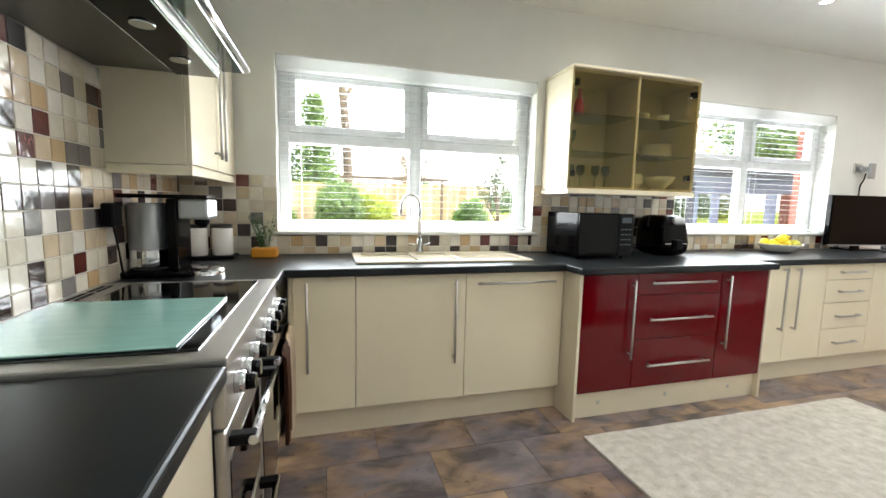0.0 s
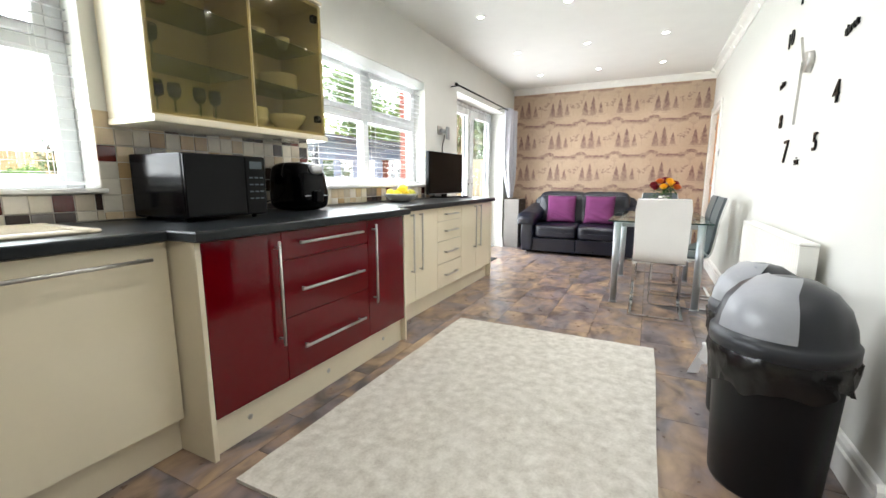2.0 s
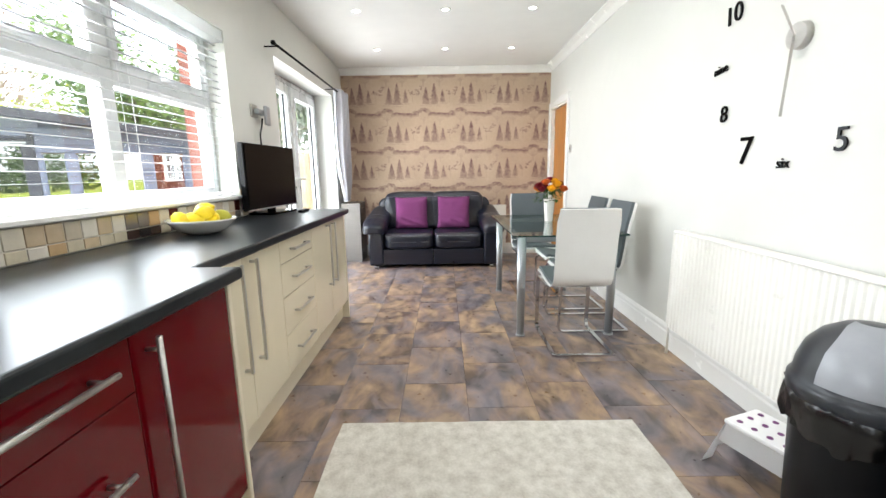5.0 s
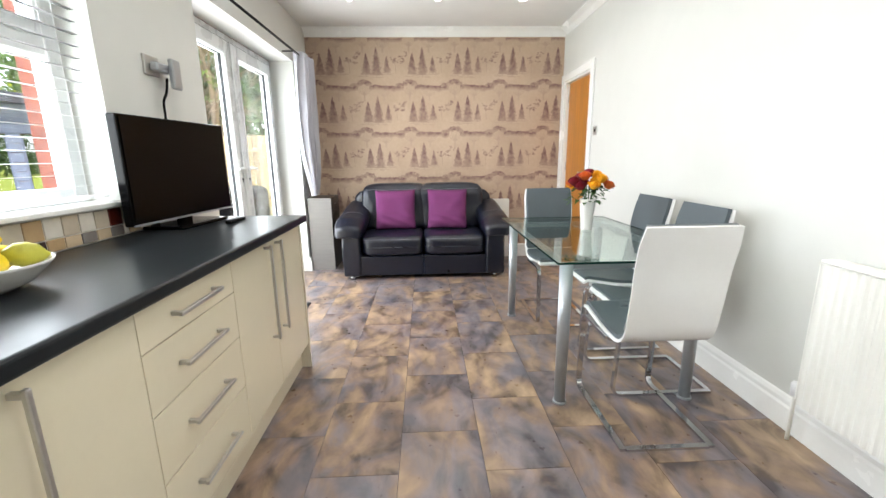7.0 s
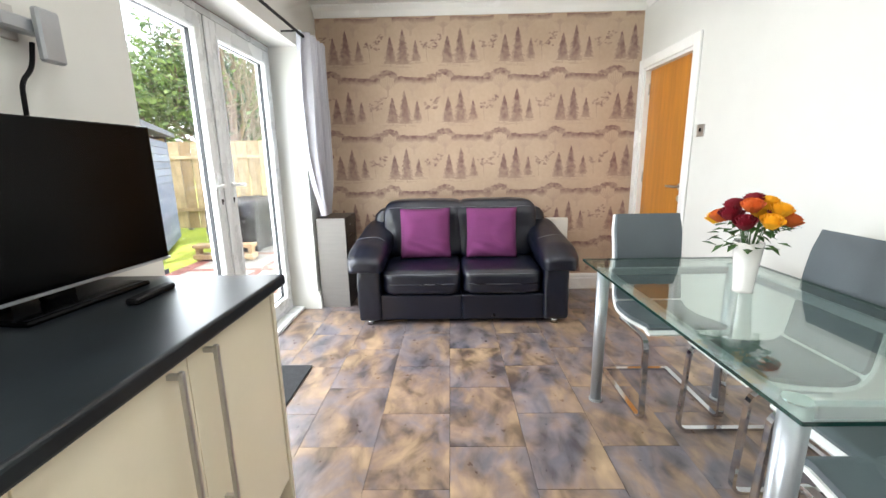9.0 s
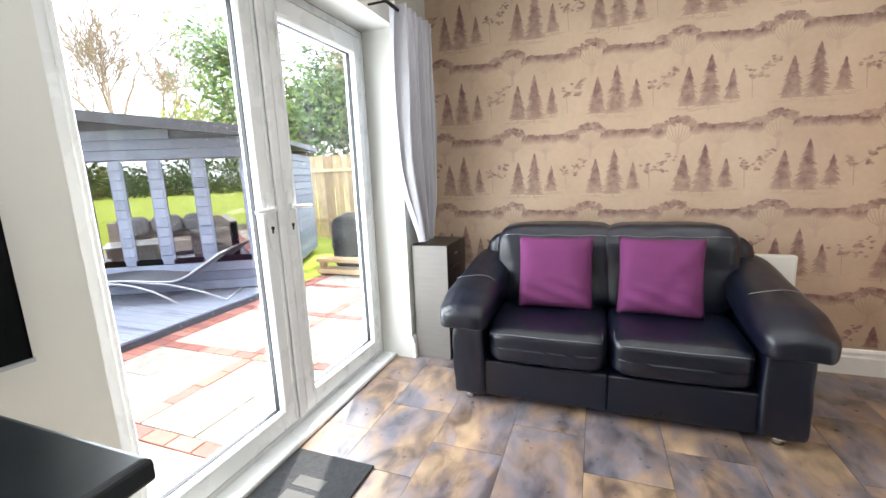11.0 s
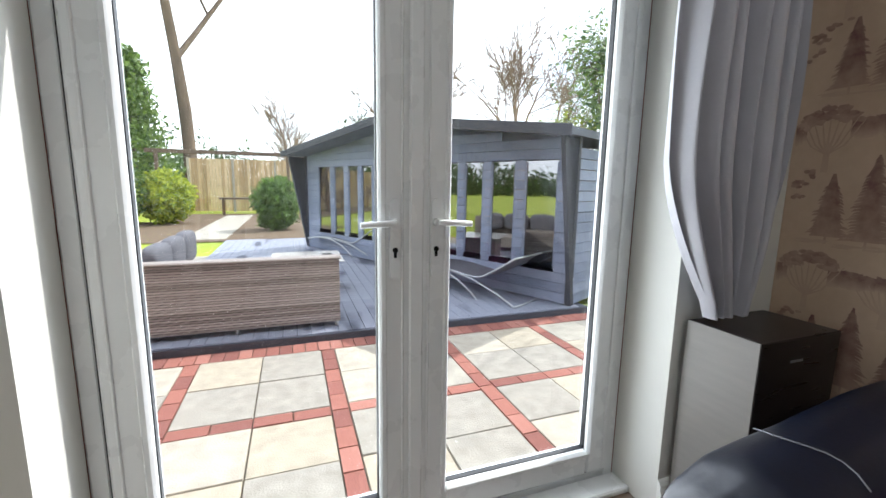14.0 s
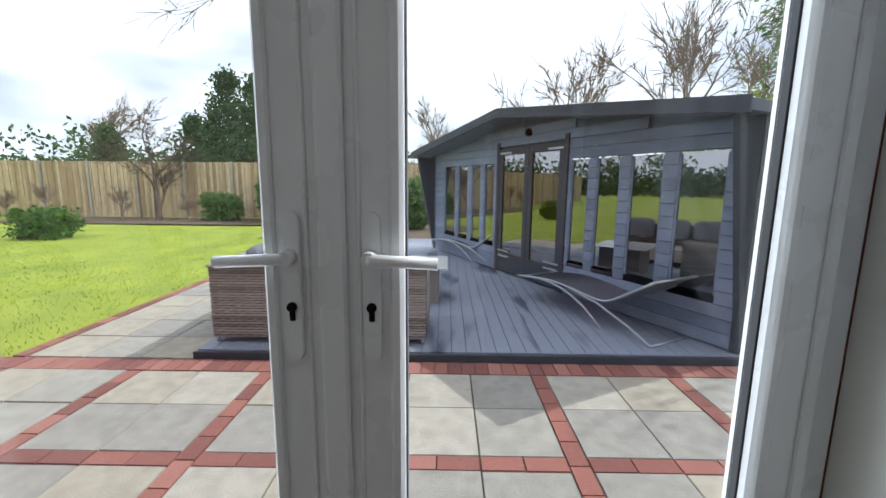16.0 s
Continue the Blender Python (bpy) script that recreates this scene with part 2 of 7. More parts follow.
M = dict(
    wall=material("white_wall_paint", col(217, 217, 211), 0.55, spread=0.02, fine=180, bump=0.03),
    ceiling=material("ceiling_paint", col(226, 226, 222), 0.7, spread=0.02, fine=150, bump=0.03),
    gloss_white=material("white_gloss_wood", col(240, 240, 236), 0.25, spread=0.02, bump=0.01),
    upvc=material("white_upvc", col(224, 226, 226), 0.28, spread=0.02, bump=0.01),
    gasket=material("black_gasket", col(24, 26, 30), 0.6),
    cream=material("cream_gloss_door", col(232, 222, 196), 0.12, spread=0.02, scale=2, bump=0.008, coat=0.4),
    cream_matt=material("cream_plinth", col(224, 214, 190), 0.35, spread=0.03, bump=0.01),
    red=material("deep_red_gloss", col(96, 1, 10), 0.06, spread=0.05, scale=2, bump=0.003, spec=0.3),
    worktop=material("dark_slate_worktop", col(34, 39, 42), 0.3, second=col(25, 28, 30), scale=9, fine=70, bump=0.004, spec=0.25, rough_spread=0.02),
    steel=material("brushed_steel", col(196, 194, 190), 0.4, 1.0, spread=0.06, fine=120, stretch=(1, 12, 12), bump=0.02),
    filter=material("dark_metal_filter", col(96, 94, 86), 0.4, 0.8, fine=300, bump=0.1),
    chrome=material("polished_chrome", col(215, 217, 220), 0.08, 1.0, spread=0.02, bump=0.0),
    silver=material("silver_paint", col(176, 180, 184), 0.35, 0.7, spread=0.04, bump=0.01),
    black_gloss=material("black_gloss_plastic", col(4, 4, 5), 0.14, spread=0.1, bump=0.01, spec=0.12),
    black_matt=material("black_plastic", col(7, 7, 8), 0.45, spread=0.15, fine=200, bump=0.04, spec=0.15),
    screen=material("switched_off_screen", col(3, 3, 3), 0.22, spread=0.05, bump=0.0, spec=0.12),
    ceramic_glass=material("black_hob_glass", col(8, 8, 9), 0.05, spread=0.05, bump=0.0, coat=0.5),
    board=material("frosted_green_glass", col(150, 196, 186), 0.16, spread=0.06, scale=8, stretch=(1, 6, 1), bump=0.02, coat=0.5),
    grout=material("pale_grout", col(206, 200, 188), 0.8, spread=0.06, fine=150, bump=0.1),
    floor_joint=material("dark_floor_joint", col(62, 52, 46), 0.6, spread=0.1, bump=0.05),
    floor_tile=slate_floor(),
    rug=material("pale_mottled_rug", col(214, 211, 202), 0.95, second=col(176, 171, 160), scale=20, fine=90, bump=0.5, sheen=0.3),
    leather=material("black_leather", col(11, 16, 31), 0.31, spread=0.25, scale=7, fine=70, bump=0.13, spec=0.6),
    stitch=material("grey_stitching", col(120, 122, 128), 0.7),
    purple=material("purple_cotton", col(108, 46, 95), 0.9, spread=0.1, scale=4, fine=140, bump=0.2, stretch=(1, 1, 6)),
    upholstery=material("grey_faux_leather", col(84, 92, 96), 0.5, spread=0.08, fine=200, bump=0.06),
    shell=material("white_lacquered_shell", col(240, 240, 238), 0.18, spread=0.02, bump=0.005, coat=0.4),
    table_glass=glass("clear_table_glass", (0.86, 0.95, 0.92, 1), reflect=0.12),
    glass_edge=material("green_glass_edge", col(20, 54, 48), 0.1, spread=0.1, bump=0.0),
    pane=glass("window_glass", (0.97, 0.98, 0.98, 1), reflect=0.045),
    smoked=glass("smoked_cabinet_glass", (0.76, 0.72, 0.56, 1), reflect=0.02, edge=0.25),
    shelf_glass=glass("shelf_glass", (0.8, 0.88, 0.85, 1), reflect=0.08),
    dark_pane=glass("summerhouse_glass", (0.2, 0.21, 0.22, 1), reflect=0.36),
    oak=material("oak_veneer", col(186, 122, 42), 0.35, spread=0.2, scale=2.0, fine=26, stretch=(9, 9, 0.7), bump=0.03),
    paper=material("beige_wallpaper", col(200, 177, 154), 0.42, second=col(184, 159, 136), scale=3.2, fine=30, bump=0.03),
    curtain=material("grey_satin_curtain", col(176, 176, 184), 0.4, spread=0.06, fine=200, bump=0.05, sheen=0.4),
    dark_wood=material("black_brown_veneer", col(30, 24, 24), 0.3, spread=0.2, stretch=(1, 1, 8), bump=0.02),
    grey_panel=material("grey_speaker_side", col(120, 116, 112), 0.4, spread=0.06, stretch=(1, 1, 8), bump=0.02),
    bin_body=material("dark_grey_plastic", col(12, 14, 17), 0.42, spread=0.08, fine=240, bump=0.05, spec=0.25),
    bin_lid=material("grey_lid_plastic", col(42, 45, 50), 0.34, spread=0.06, fine=240, bump=0.04),
    bin_flap=material("silver_grey_flap", col(150, 153, 158), 0.3, spread=0.05, bump=0.02),
    bag=material("black_bin_bag", col(14, 14, 15), 0.25, spread=0.3, fine=50, bump=0.4),
    radiator=material("white_radiator_enamel", col(238, 237, 230), 0.3, spread=0.02, bump=0.01),
    mat=material("charcoal_doormat", col(52, 53, 55), 0.95, second=col(34, 35, 37), scale=40, fine=220, bump=0.6),
    mat_print=material("grey_mat_lettering", col(80, 79, 77), 0.95, spread=0.1, fine=200, bump=0.4),
    ceramic=material("white_ceramic", col(236, 234, 228), 0.15, spread=0.02, bump=0.005, coat=0.4),
    sink=material("cream_composite_sink", col(222, 212, 190), 0.3, spread=0.04, fine=200, bump=0.02),
    lemon=material("lemon_skin", col(238, 208, 28), 0.4, spread=0.12, fine=90, bump=0.25),
    lime=material("lime_skin", col(180, 178, 60), 0.4, spread=0.12, fine=90, bump=0.25),
    rose_y=material("yellow_petals", col(240, 176, 24), 0.6, spread=0.15, bump=0.05),
    rose_o=material("orange_petals", col(214, 104, 40), 0.6, spread=0.2, bump=0.05),
    rose_r=material("crimson_petals", col(126, 14, 34), 0.6, spread=0.2, bump=0.05),
    stem=material("flower_leaf", col(58, 92, 40), 0.5, spread=0.25, scale=20, bump=0.05),
    towel=material("beige_tea_towel", col(206, 186, 160), 0.95, spread=0.08, fine=160, bump=0.3),
    towel_brown=material("brown_tea_towel", col(96, 62, 42), 0.95, spread=0.12, fine=160, bump=0.3),
    bottle=material("red_bottle_glass", col(190, 12, 24), 0.08, spread=0.05, bump=0.0, coat=0.5),
    lamp_white=material("white_lamp_trim", col(232, 232, 228), 0.3, spread=0.02, bump=0.0),
    glow=emitter("downlight_glow", (1.0, 0.95, 0.86, 1), 14.0),
    
    white_plastic=material("white_plastic", col(236, 236, 236), 0.35, spread=0.02, bump=0.01),
    violet=material("violet_spot", col(110, 50, 110), 0.5),
    orange_tray=material("orange_plastic_tray", col(206, 140, 40), 0.4, spread=0.08),
    led=material("pale_display", col(70, 82, 88), 0.3),
    brick=ramped("red_brick_paver", [(0, col(144, 92, 82)), (0.3, col(156, 102, 90)), (0.55, col(132, 84, 76)), (0.8, col(166, 114, 102))], 0.85, 14, 0.16, 0.3),
    slab=ramped("stone_paving_slab", [(0, col(164, 160, 149)), (0.25, col(178, 172, 158)), (0.5, col(156, 152, 143)), (0.75, col(172, 164, 147))], 0.9, 5, 0.16, 0.35),
    joint=material("sandy_joint", col(96, 88, 76), 0.95, spread=0.2, fine=90, bump=0.4),
    house_brick=material("house_brickwork", col(150, 84, 68), 0.9, second=col(118, 66, 56), scale=14, fine=60, bump=0.3),
    deck_edge=material("dark_deck_edge", col(58, 66, 80), 0.7, spread=0.15, bump=0.1),
    board_grey=ramped("grey_stained_boards", [(0, col(126, 136, 158)), (0.35, col(116, 126, 148)), (0.7, col(134, 144, 166))], 0.65, 6, 0.12, 0.2),
    trim_dark=material("dark_grey_trim", col(58, 62, 72), 0.6, spread=0.12, stretch=(1, 1, 6), bump=0.08),
    felt=material("grey_roof_felt", col(92, 98, 110), 0.95, spread=0.12, fine=160, bump=0.3),
    outdoor_cushion=material("grey_outdoor_cushion", col(104, 105, 112), 0.9, spread=0.08, bump=0.2),
    lounger=material("grey_sling_fabric", col(112, 114, 122), 0.7, spread=0.08, fine=150, bump=0.1),
    fence=ramped("larch_lap_boards", [(0, col(196, 172, 136)), (0.3, col(178, 152, 116)), (0.6, col(206, 184, 150)), (0.85, col(166, 142, 108))], 0.85, 7, 0.2, 0.25),
    lawn=material("lawn_turf", col(166, 176, 56), 0.95, second=col(124, 142, 44), scale=1.3, fine=46, bump=0.6),
    soil=material("border_soil", col(104, 88, 70), 0.95, spread=0.25, fine=40, bump=0.6),
    bark=material("grey_brown_bark", col(122, 106, 92), 0.9, second=col(82, 70, 60), scale=6, fine=40, bump=0.5, stretch=(1, 1, 0.3)),
    twig=material("bare_twigs", col(142, 124, 108), 0.9, spread=0.2, bump=0.1),
)


def leaf_material(name, base, dark, through_light=0.35):
    m = bpy.data.materials.new(name)
    m.use_nodes = True
    n, l = m.node_tree.nodes, m.node_tree.links
    p = n["Principled BSDF"]
    g, rp = n.new("ShaderNodeNewGeometry"), n.new("ShaderNodeValToRGB")
    rp.color_ramp.elements[0].color, rp.color_ramp.elements[1].color = dark, base
    l.new(g.outputs["Random Per Island"], rp.inputs["Fac"])
    l.new(rp.outputs["Color"], p.inputs["Base Color"])
    p.inputs["Roughness"].default_value = 0.55
    tr, mx = n.new("ShaderNodeBsdfTranslucent"), n.new("ShaderNodeMixShader")
    l.new(rp.outputs["Color"], tr.inputs["Color"])
    mx.inputs["Fac"].default_value = through_light
    l.new(p.outputs[0], mx.inputs[1])
    l.new(tr.outputs[0], mx.inputs[2])
    l.new(mx.outputs[0], n["Material Output"].inputs["Surface"])
    return m


def deck_material():
    """Blue-grey deck paint with dark damp streaks that run along the boards."""
    m = bpy.data.materials.new("blue_grey_deck_paint")
    m.use_nodes = True
    n, l = m.node_tree.nodes, m.node_tree.links
    p = n["Principled BSDF"]
    g, oi = n.new("ShaderNodeNewGeometry"), n.new("ShaderNodeObjectInfo")
    mp = n.new("ShaderNodeMapping")
    mp.inputs["Rotation"].default_value, mp.inputs["Scale"].default_value = (0, 0, radians(-22)), (2.6, 0.75, 1.0)
    l.new(g.outputs["Position"], mp.inputs["Vector"])
    big, fine = n.new("ShaderNodeTexNoise"), n.new("ShaderNodeTexNoise")
    big.noise_dimensions = "4D"
    big.inputs["Scale"].default_value, big.inputs["Detail"].default_value = 1.0, 2.5
    shift = n.new("ShaderNodeMath")
    shift.operation, shift.inputs[1].default_value = "MULTIPLY", 0.45
    l.new(oi.outputs["Random"], shift.inputs[0])
    l.new(shift.outputs[0], big.inputs["W"])
    l.new(mp.outputs["Vector"], big.inputs["Vector"])
    fine.inputs["Scale"].default_value, fine.inputs["Detail"].default_value = 28.0, 4.0
    l.new(g.outputs["Position"], fine.inputs["Vector"])
    rp, mx = n.new("ShaderNodeValToRGB"), n.new("ShaderNodeMix")
    e = rp.color_ramp.elements
    e[0].position, e[0].color = 0.36, col(84, 90, 108)
    e[1].position, e[1].color = 0.43, col(158, 164, 180)
    l.new(big.outputs["Fac"], rp.inputs["Fac"])
    mx.data_type, mx.blend_type = "RGBA", "MULTIPLY"
    mx.inputs["Factor"].default_value = 0.35
    l.new(rp.outputs["Color"], mx.inputs["A"])
    l.new(fine.outputs["Fac"], mx.inputs["B"])
    l.new(mx.outputs["Result"], p.inputs["Base Color"])
    p.inputs["Roughness"].default_value = 0.6
    b = n.new("ShaderNodeBump")
    b.inputs["Strength"].default_value, b.inputs["Distance"].default_value = 0.1, 0.01
    l.new(fine.outputs["Fac"], b.inputs["Height"])
    l.new(b.outputs["Normal"], p.inputs["Normal"])
    return m


def print_material():
    """Wallpaper ink: from bare paper to mauve by the printed strength, watery in patches."""
    m = bpy.data.materials.new("mauve_wallpaper_print")
    m.use_nodes = True
    n, l = m.node_tree.nodes, m.node_tree.links
    p = n["Principled BSDF"]
    at, co, ns = n.new("ShaderNodeAttribute"), n.new("ShaderNodeTexCoord"), n.new("ShaderNodeTexNoise")
    at.attribute_name = "ink"
    ns.inputs["Scale"].default_value, ns.inputs["Detail"].default_value = 26.0, 5.0
    l.new(co.outputs["Object"], ns.inputs["Vector"])
    mr, mu, mx = n.new("ShaderNodeMapRange"), n.new("ShaderNodeMath"), n.new("ShaderNodeMix")
    mr.inputs["From Min"].default_value, mr.inputs["From Max"].default_value = 0.3, 0.7
    mr.inputs["To Min"].default_value, mr.inputs["To Max"].default_value = 0.55, 1.25
    l.new(ns.outputs["Fac"], mr.inputs["Value"])
    mu.operation = "MULTIPLY"
    l.new(at.outputs["Fac"], mu.inputs[0])
    l.new(mr.outputs["Result"], mu.inputs[1])
    mx.data_type = "RGBA"
    mx.inputs["A"].default_value, mx.inputs["B"].default_value = col(192, 168, 146), col(118, 84, 82)
    l.new(mu.outputs[0], mx.inputs["Factor"])
    l.new(mx.outputs["Result"], p.inputs["Base Color"])
    p.inputs["Roughness"].default_value = 0.42
    return m


M["deck"] = deck_material()
M["print"] = print_material()
M["slat"] = leaf_material("white_translucent_slat", col(242, 243, 242), col(238, 239, 238), 0.7)
M["wicker"] = leaf_material("grey_brown_wicker_strands", col(172, 164, 158), col(112, 104, 100), 0.0)
M["grass"] = leaf_material("grass_blade", col(178, 188, 66), col(124, 146, 46))
M["leaf_green"] = leaf_material("evergreen_leaves", col(132, 160, 74), col(60, 90, 46), 0.45)
M["leaf_dark"] = leaf_material("conifer_needles", col(98, 122, 68), col(44, 66, 40), 0.45)
M["leaf_yellow"] = leaf_material("yellow_green_leaves", col(196, 204, 60), col(96, 124, 36))
M["leaf_hedge"] = leaf_material("clipped_hedge_leaves", col(110, 148, 50), col(44, 76, 30))
M["tile"] = ramped("splashback_tile", [(0, col(214, 206, 188)), (0.17, col(198, 178, 148)), (0.30, col(222, 216, 204)), (0.43, col(186, 158, 118)),
                                       (0.54, col(66, 52, 46)), (0.66, col(206, 196, 172)), (0.78, col(122, 116, 112)), (0.86, col(92, 34, 26)), (0.91, col(196, 184, 164)), (0.97, col(44, 38, 38))],
                   0.16, 12, 0.12, 0.25, coat=0.4, fine=22)

# ---- helpers for meshes ----
BASE = {}


def box(bm, x0, x1, y0, y1, z0, z1, bevel=0.0, seg=1):
    vs = [bm.verts.new((x, y, z)) for x in (x0, x1) for y in (y0, y1) for z in (z0, z1)]
    fs = [bm.faces.new([vs[i] for i in f]) for f in ((0, 1, 3, 2), (4, 6, 7, 5), (0, 4, 5, 1), (2, 3, 7, 6), (0, 2, 6, 4), (1, 5, 7, 3))]
    if bevel:
        es = list({e for f in fs for e in f.edges})
        bmesh.ops.bevel(bm, geom=es, offset=bevel, segments=seg, profile=0.6, affect="EDGES")
    return vs


def cyl(bm, a, b, r, r2=None, seg=16, cap=True):
    a, b = Vector(a), Vector(b)
    r2 = r if r2 is None else r2
    q = (b - a).to_track_quat("Z", "Y")
    ra, rb = [], []
    for i in range(seg):
        d = q @ Vector((math.cos(2 * math.pi * i / seg), math.sin(2 * math.pi * i / seg), 0))
        ra.append(bm.verts.new(a + d * r))
        rb.append(bm.verts.new(b + d * r2))
    for i in range(seg):
        j = (i + 1) % seg
        bm.faces.new((ra[i], ra[j], rb[j], rb[i])).smooth = True
    if cap:
        bm.faces.new(ra[::-1])
        bm.faces.new(rb)


def tube(bm, pts, r, seg=10, closed=False, flat=None):
    """A bent bar along points; flat = (half width, half height) makes it a flat bar."""
    pts = [Vector(p) for p in pts]
    rings = []
    n = len(pts)
    prev = None
    for i, p in enumerate(pts):
        if closed:
            t = (pts[(i + 1) % n] - pts[i - 1]).normalized()
        else:
            t = (pts[min(i + 1, n - 1)] - pts[max(i - 1, 0)]).normalized()
        if prev is None:
            u = t.orthogonal().normalized() if flat is None else (Vector((0, 1, 0)) if abs(t.y) < 0.9 else Vector((1, 0, 0)))
        else:
            u = prev
        u = (u - t * u.dot(t)).normalized()
        prev = u
        v = t.cross(u)
        if flat:
            w, h = flat
            ring = [p + u * a * w + v * b * h for a, b in ((-1, -1), (1, -1), (1, 1), (-1, 1))]
        else:
            ring = [p + (u * math.cos(2 * math.pi * k / seg) + v * math.sin(2 * math.pi * k / seg)) * r for k in range(seg)]
        rings.append([bm.verts.new(c) for c in ring])
    m = len(rings[0])
    for i in range(n if closed else n - 1):
        a, b = rings[i], rings[(i + 1) % n]
        for k in range(m):
            bm.faces.new((a[k], a[(k + 1) % m], b[(k + 1) % m], b[k])).smooth = flat is None
    if not closed:
        bm.faces.new(rings[0][::-1])
        bm.faces.new(rings[-1])


def rounded(pts, r, n=5):
    """Points with their inner corners rounded by r."""
    pts = [Vector(p) for p in pts]
    out = [pts[0]]
    for a, b, c in zip(pts, pts[1:], pts[2:]):
        u, v = (a - b), (c - b)
        k = min(r, u.length * 0.49, v.length * 0.49)
        p, q = b + u.normalized() * k, b + v.normalized() * k
        for i in range(n + 1):
            s = i / n
            out.append(p * (1 - s) ** 2 + b * 2 * s * (1 - s) + q * s * s)
    out.append(pts[-1])
    return out


def lathe(bm, profile, centre=(0, 0, 0), seg=28):
    """A turned body from (radius, height) pairs."""
    c = Vector(centre)
    rings = []
    for r, z in profile:
        rings.append([bm.verts.new(c + Vector((max(r, 0.0004) * math.cos(2 * math.pi * i / seg), max(r, 0.0004) * math.sin(2 * math.pi * i / seg), z))) for i in range(seg)])
    for a, b in zip(rings, rings[1:]):
        for i in range(seg):
            j = (i + 1) % seg
            bm.faces.new((a[i], a[j], b[j], b[i])).smooth = True


def pillow(bm, centre, size, puff=1.0, nx=14, ny=10, nz=0, wrinkle=0.0, seed=0, power=4.0):
    """A soft block: a superellipsoid with a little wrinkling."""
    c, s = Vector(centre), Vector(size) / 2
    g = bmesh.new()
    bmesh.ops.create_cube(g, size=2)
    bmesh.ops.subdivide_edges(g, edges=list(g.edges), cuts=nx, use_grid_fill=True)
    made = {}
    for v in g.verts:
        d = v.co.copy()
        k = (abs(d.x) ** power + abs(d.y) ** power + abs(d.z) ** power) ** (1 / power)
        d /= k
        p = Vector((d.x * s.x, d.y * s.y, d.z * s.z))
        if wrinkle:
            w = noise.noise(p * 9 + Vector((seed * 7.1, 0, 0))) + 0.5 * noise.noise(p * 22 + Vector((seed, 3, 0)))
            p += p.normalized() * w * wrinkle
        made[v] = bm.verts.new(c + p)
    for f in g.faces:
        bm.faces.new([made[v] for v in f.verts]).smooth = True
    g.free()


def root_base(ob):
    while ob.parent:
        ob = ob.parent
    return BASE.get(ob.name, Vector((0, 0, 0)))


def link(name, bm, mat):
    me = bpy.data.meshes.new(name)
    bmesh.ops.recalc_face_normals(bm, faces=bm.faces)
    bm.to_mesh(me)
    bm.free()
    for m in (mat if isinstance(mat, (list, tuple)) else [mat]):
        me.materials.append(m)
    return new(name, me)


def part(name, bm, mat, parent, label=""):
    b = root_base(parent)
    if b.length:
        bmesh.ops.translate(bm, verts=bm.verts, vec=-b)
    ob = link(name, bm, mat)
    ob.parent = parent
    return tagged(ob, label)


def thing(name, label, category, base=(0, 0, 0), group=""):
    ob = new(name)
    ob.empty_display_size = 0.1
    ob.location = base
    BASE[ob.name] = Vector(base)
    return tagged(ob, label, category, group)


def solid(name, bm, mat, label, category, group="", kind=""):
    return tagged(link(name, bm, mat), label, category, group, kind)


def structure(name, bm, mat, label, category):
    return solid(name, bm, mat, label, category, kind="structure")


def boxed(*a, **k):
    bm = bmesh.new()
    box(bm, *a, **k)
    return bm


def cyled(*a, **k):
    bm = bmesh.new()
    cyl(bm, *a, **k)
    return bm


def tubed(*a, **k):
    bm = bmesh.new()
    tube(bm, *a, **k)
    return bm


def lathed(*a, **k):
    bm = bmesh.new()
    lathe(bm, *a, **k)
    return bm


def pillowed(*a, **k):
    bm = bmesh.new()
    pillow(bm, *a, **k)
    return bm


def piece(name, me, parent, loc, rot=0.0, scale=(1, 1, 1)):
    ob = new(name, me)
    ob.parent = parent
    ob.location, ob.rotation_euler, ob.scale = loc, (0, 0, rot), scale
    return ob


def piece_mesh(name, bm, mat):
    me = bpy.data.meshes.new(name)
    bmesh.ops.recalc_face_normals(bm, faces=bm.faces)
    bm.to_mesh(me)
    bm.free()
    me.materials.append(mat)
    return me

# ---- structure: the room ----
XL, XR, YW, YS, ZC = -0.82, 7.57, 2.71, -0.19, 2.60
KX, KY = 2.09, -1.9                      # kitchen end: the wall's return and the unseen back wall
W1, W2, PD = (-0.29, 1.43, 1.05, 2.10), (2.69, 4.41, 1.05, 2.10), (5.22, 7.06, -0.02, 2.165)


def wall_with_openings(bm, x0, x1, y0, y1, z0, z1, holes):
    """A wall along x, with openings (xa, xb, za, zb) right through it."""
    xs = x0
    for xa, xb, za, zb in holes:
        box(bm, xs, xa, y0, y1, z0, z1)
        if za > z0:
            box(bm, xa, xb, y0, y1, z0, za)
        box(bm, xa, xb, y0, y1, zb, z1)
        xs = xb
    box(bm, xs, x1, y0, y1, z0, z1)


bm = bmesh.new()
wall_with_openings(bm, XL - 0.25, XR + 0.2, YW, YW + 0.232, -0.02, ZC + 0.1, (W1, W2, PD))
structure("wall_north", bm, M["wall"], "white painted plaster wall with two windows and patio doors", "wall")
bm = bmesh.new()
wall_with_openings(bm, XL - 0.35, XR + 0.3, YW + 0.235, YW + 0.31, -0.4, 5.2, (W1, W2, PD))
structure("wall_outer", bm, M["house_brick"], "red brick outer face of the house wall", "wall")
structure("wall_west", boxed(XL - 0.25, XL, KY, YW, -0.02, ZC + 0.1), M["wall"], "white painted kitchen wall behind the cooker", "wall")
bm = bmesh.new()
DOOR = (6.71, 7.49, 0.0, 2.03)
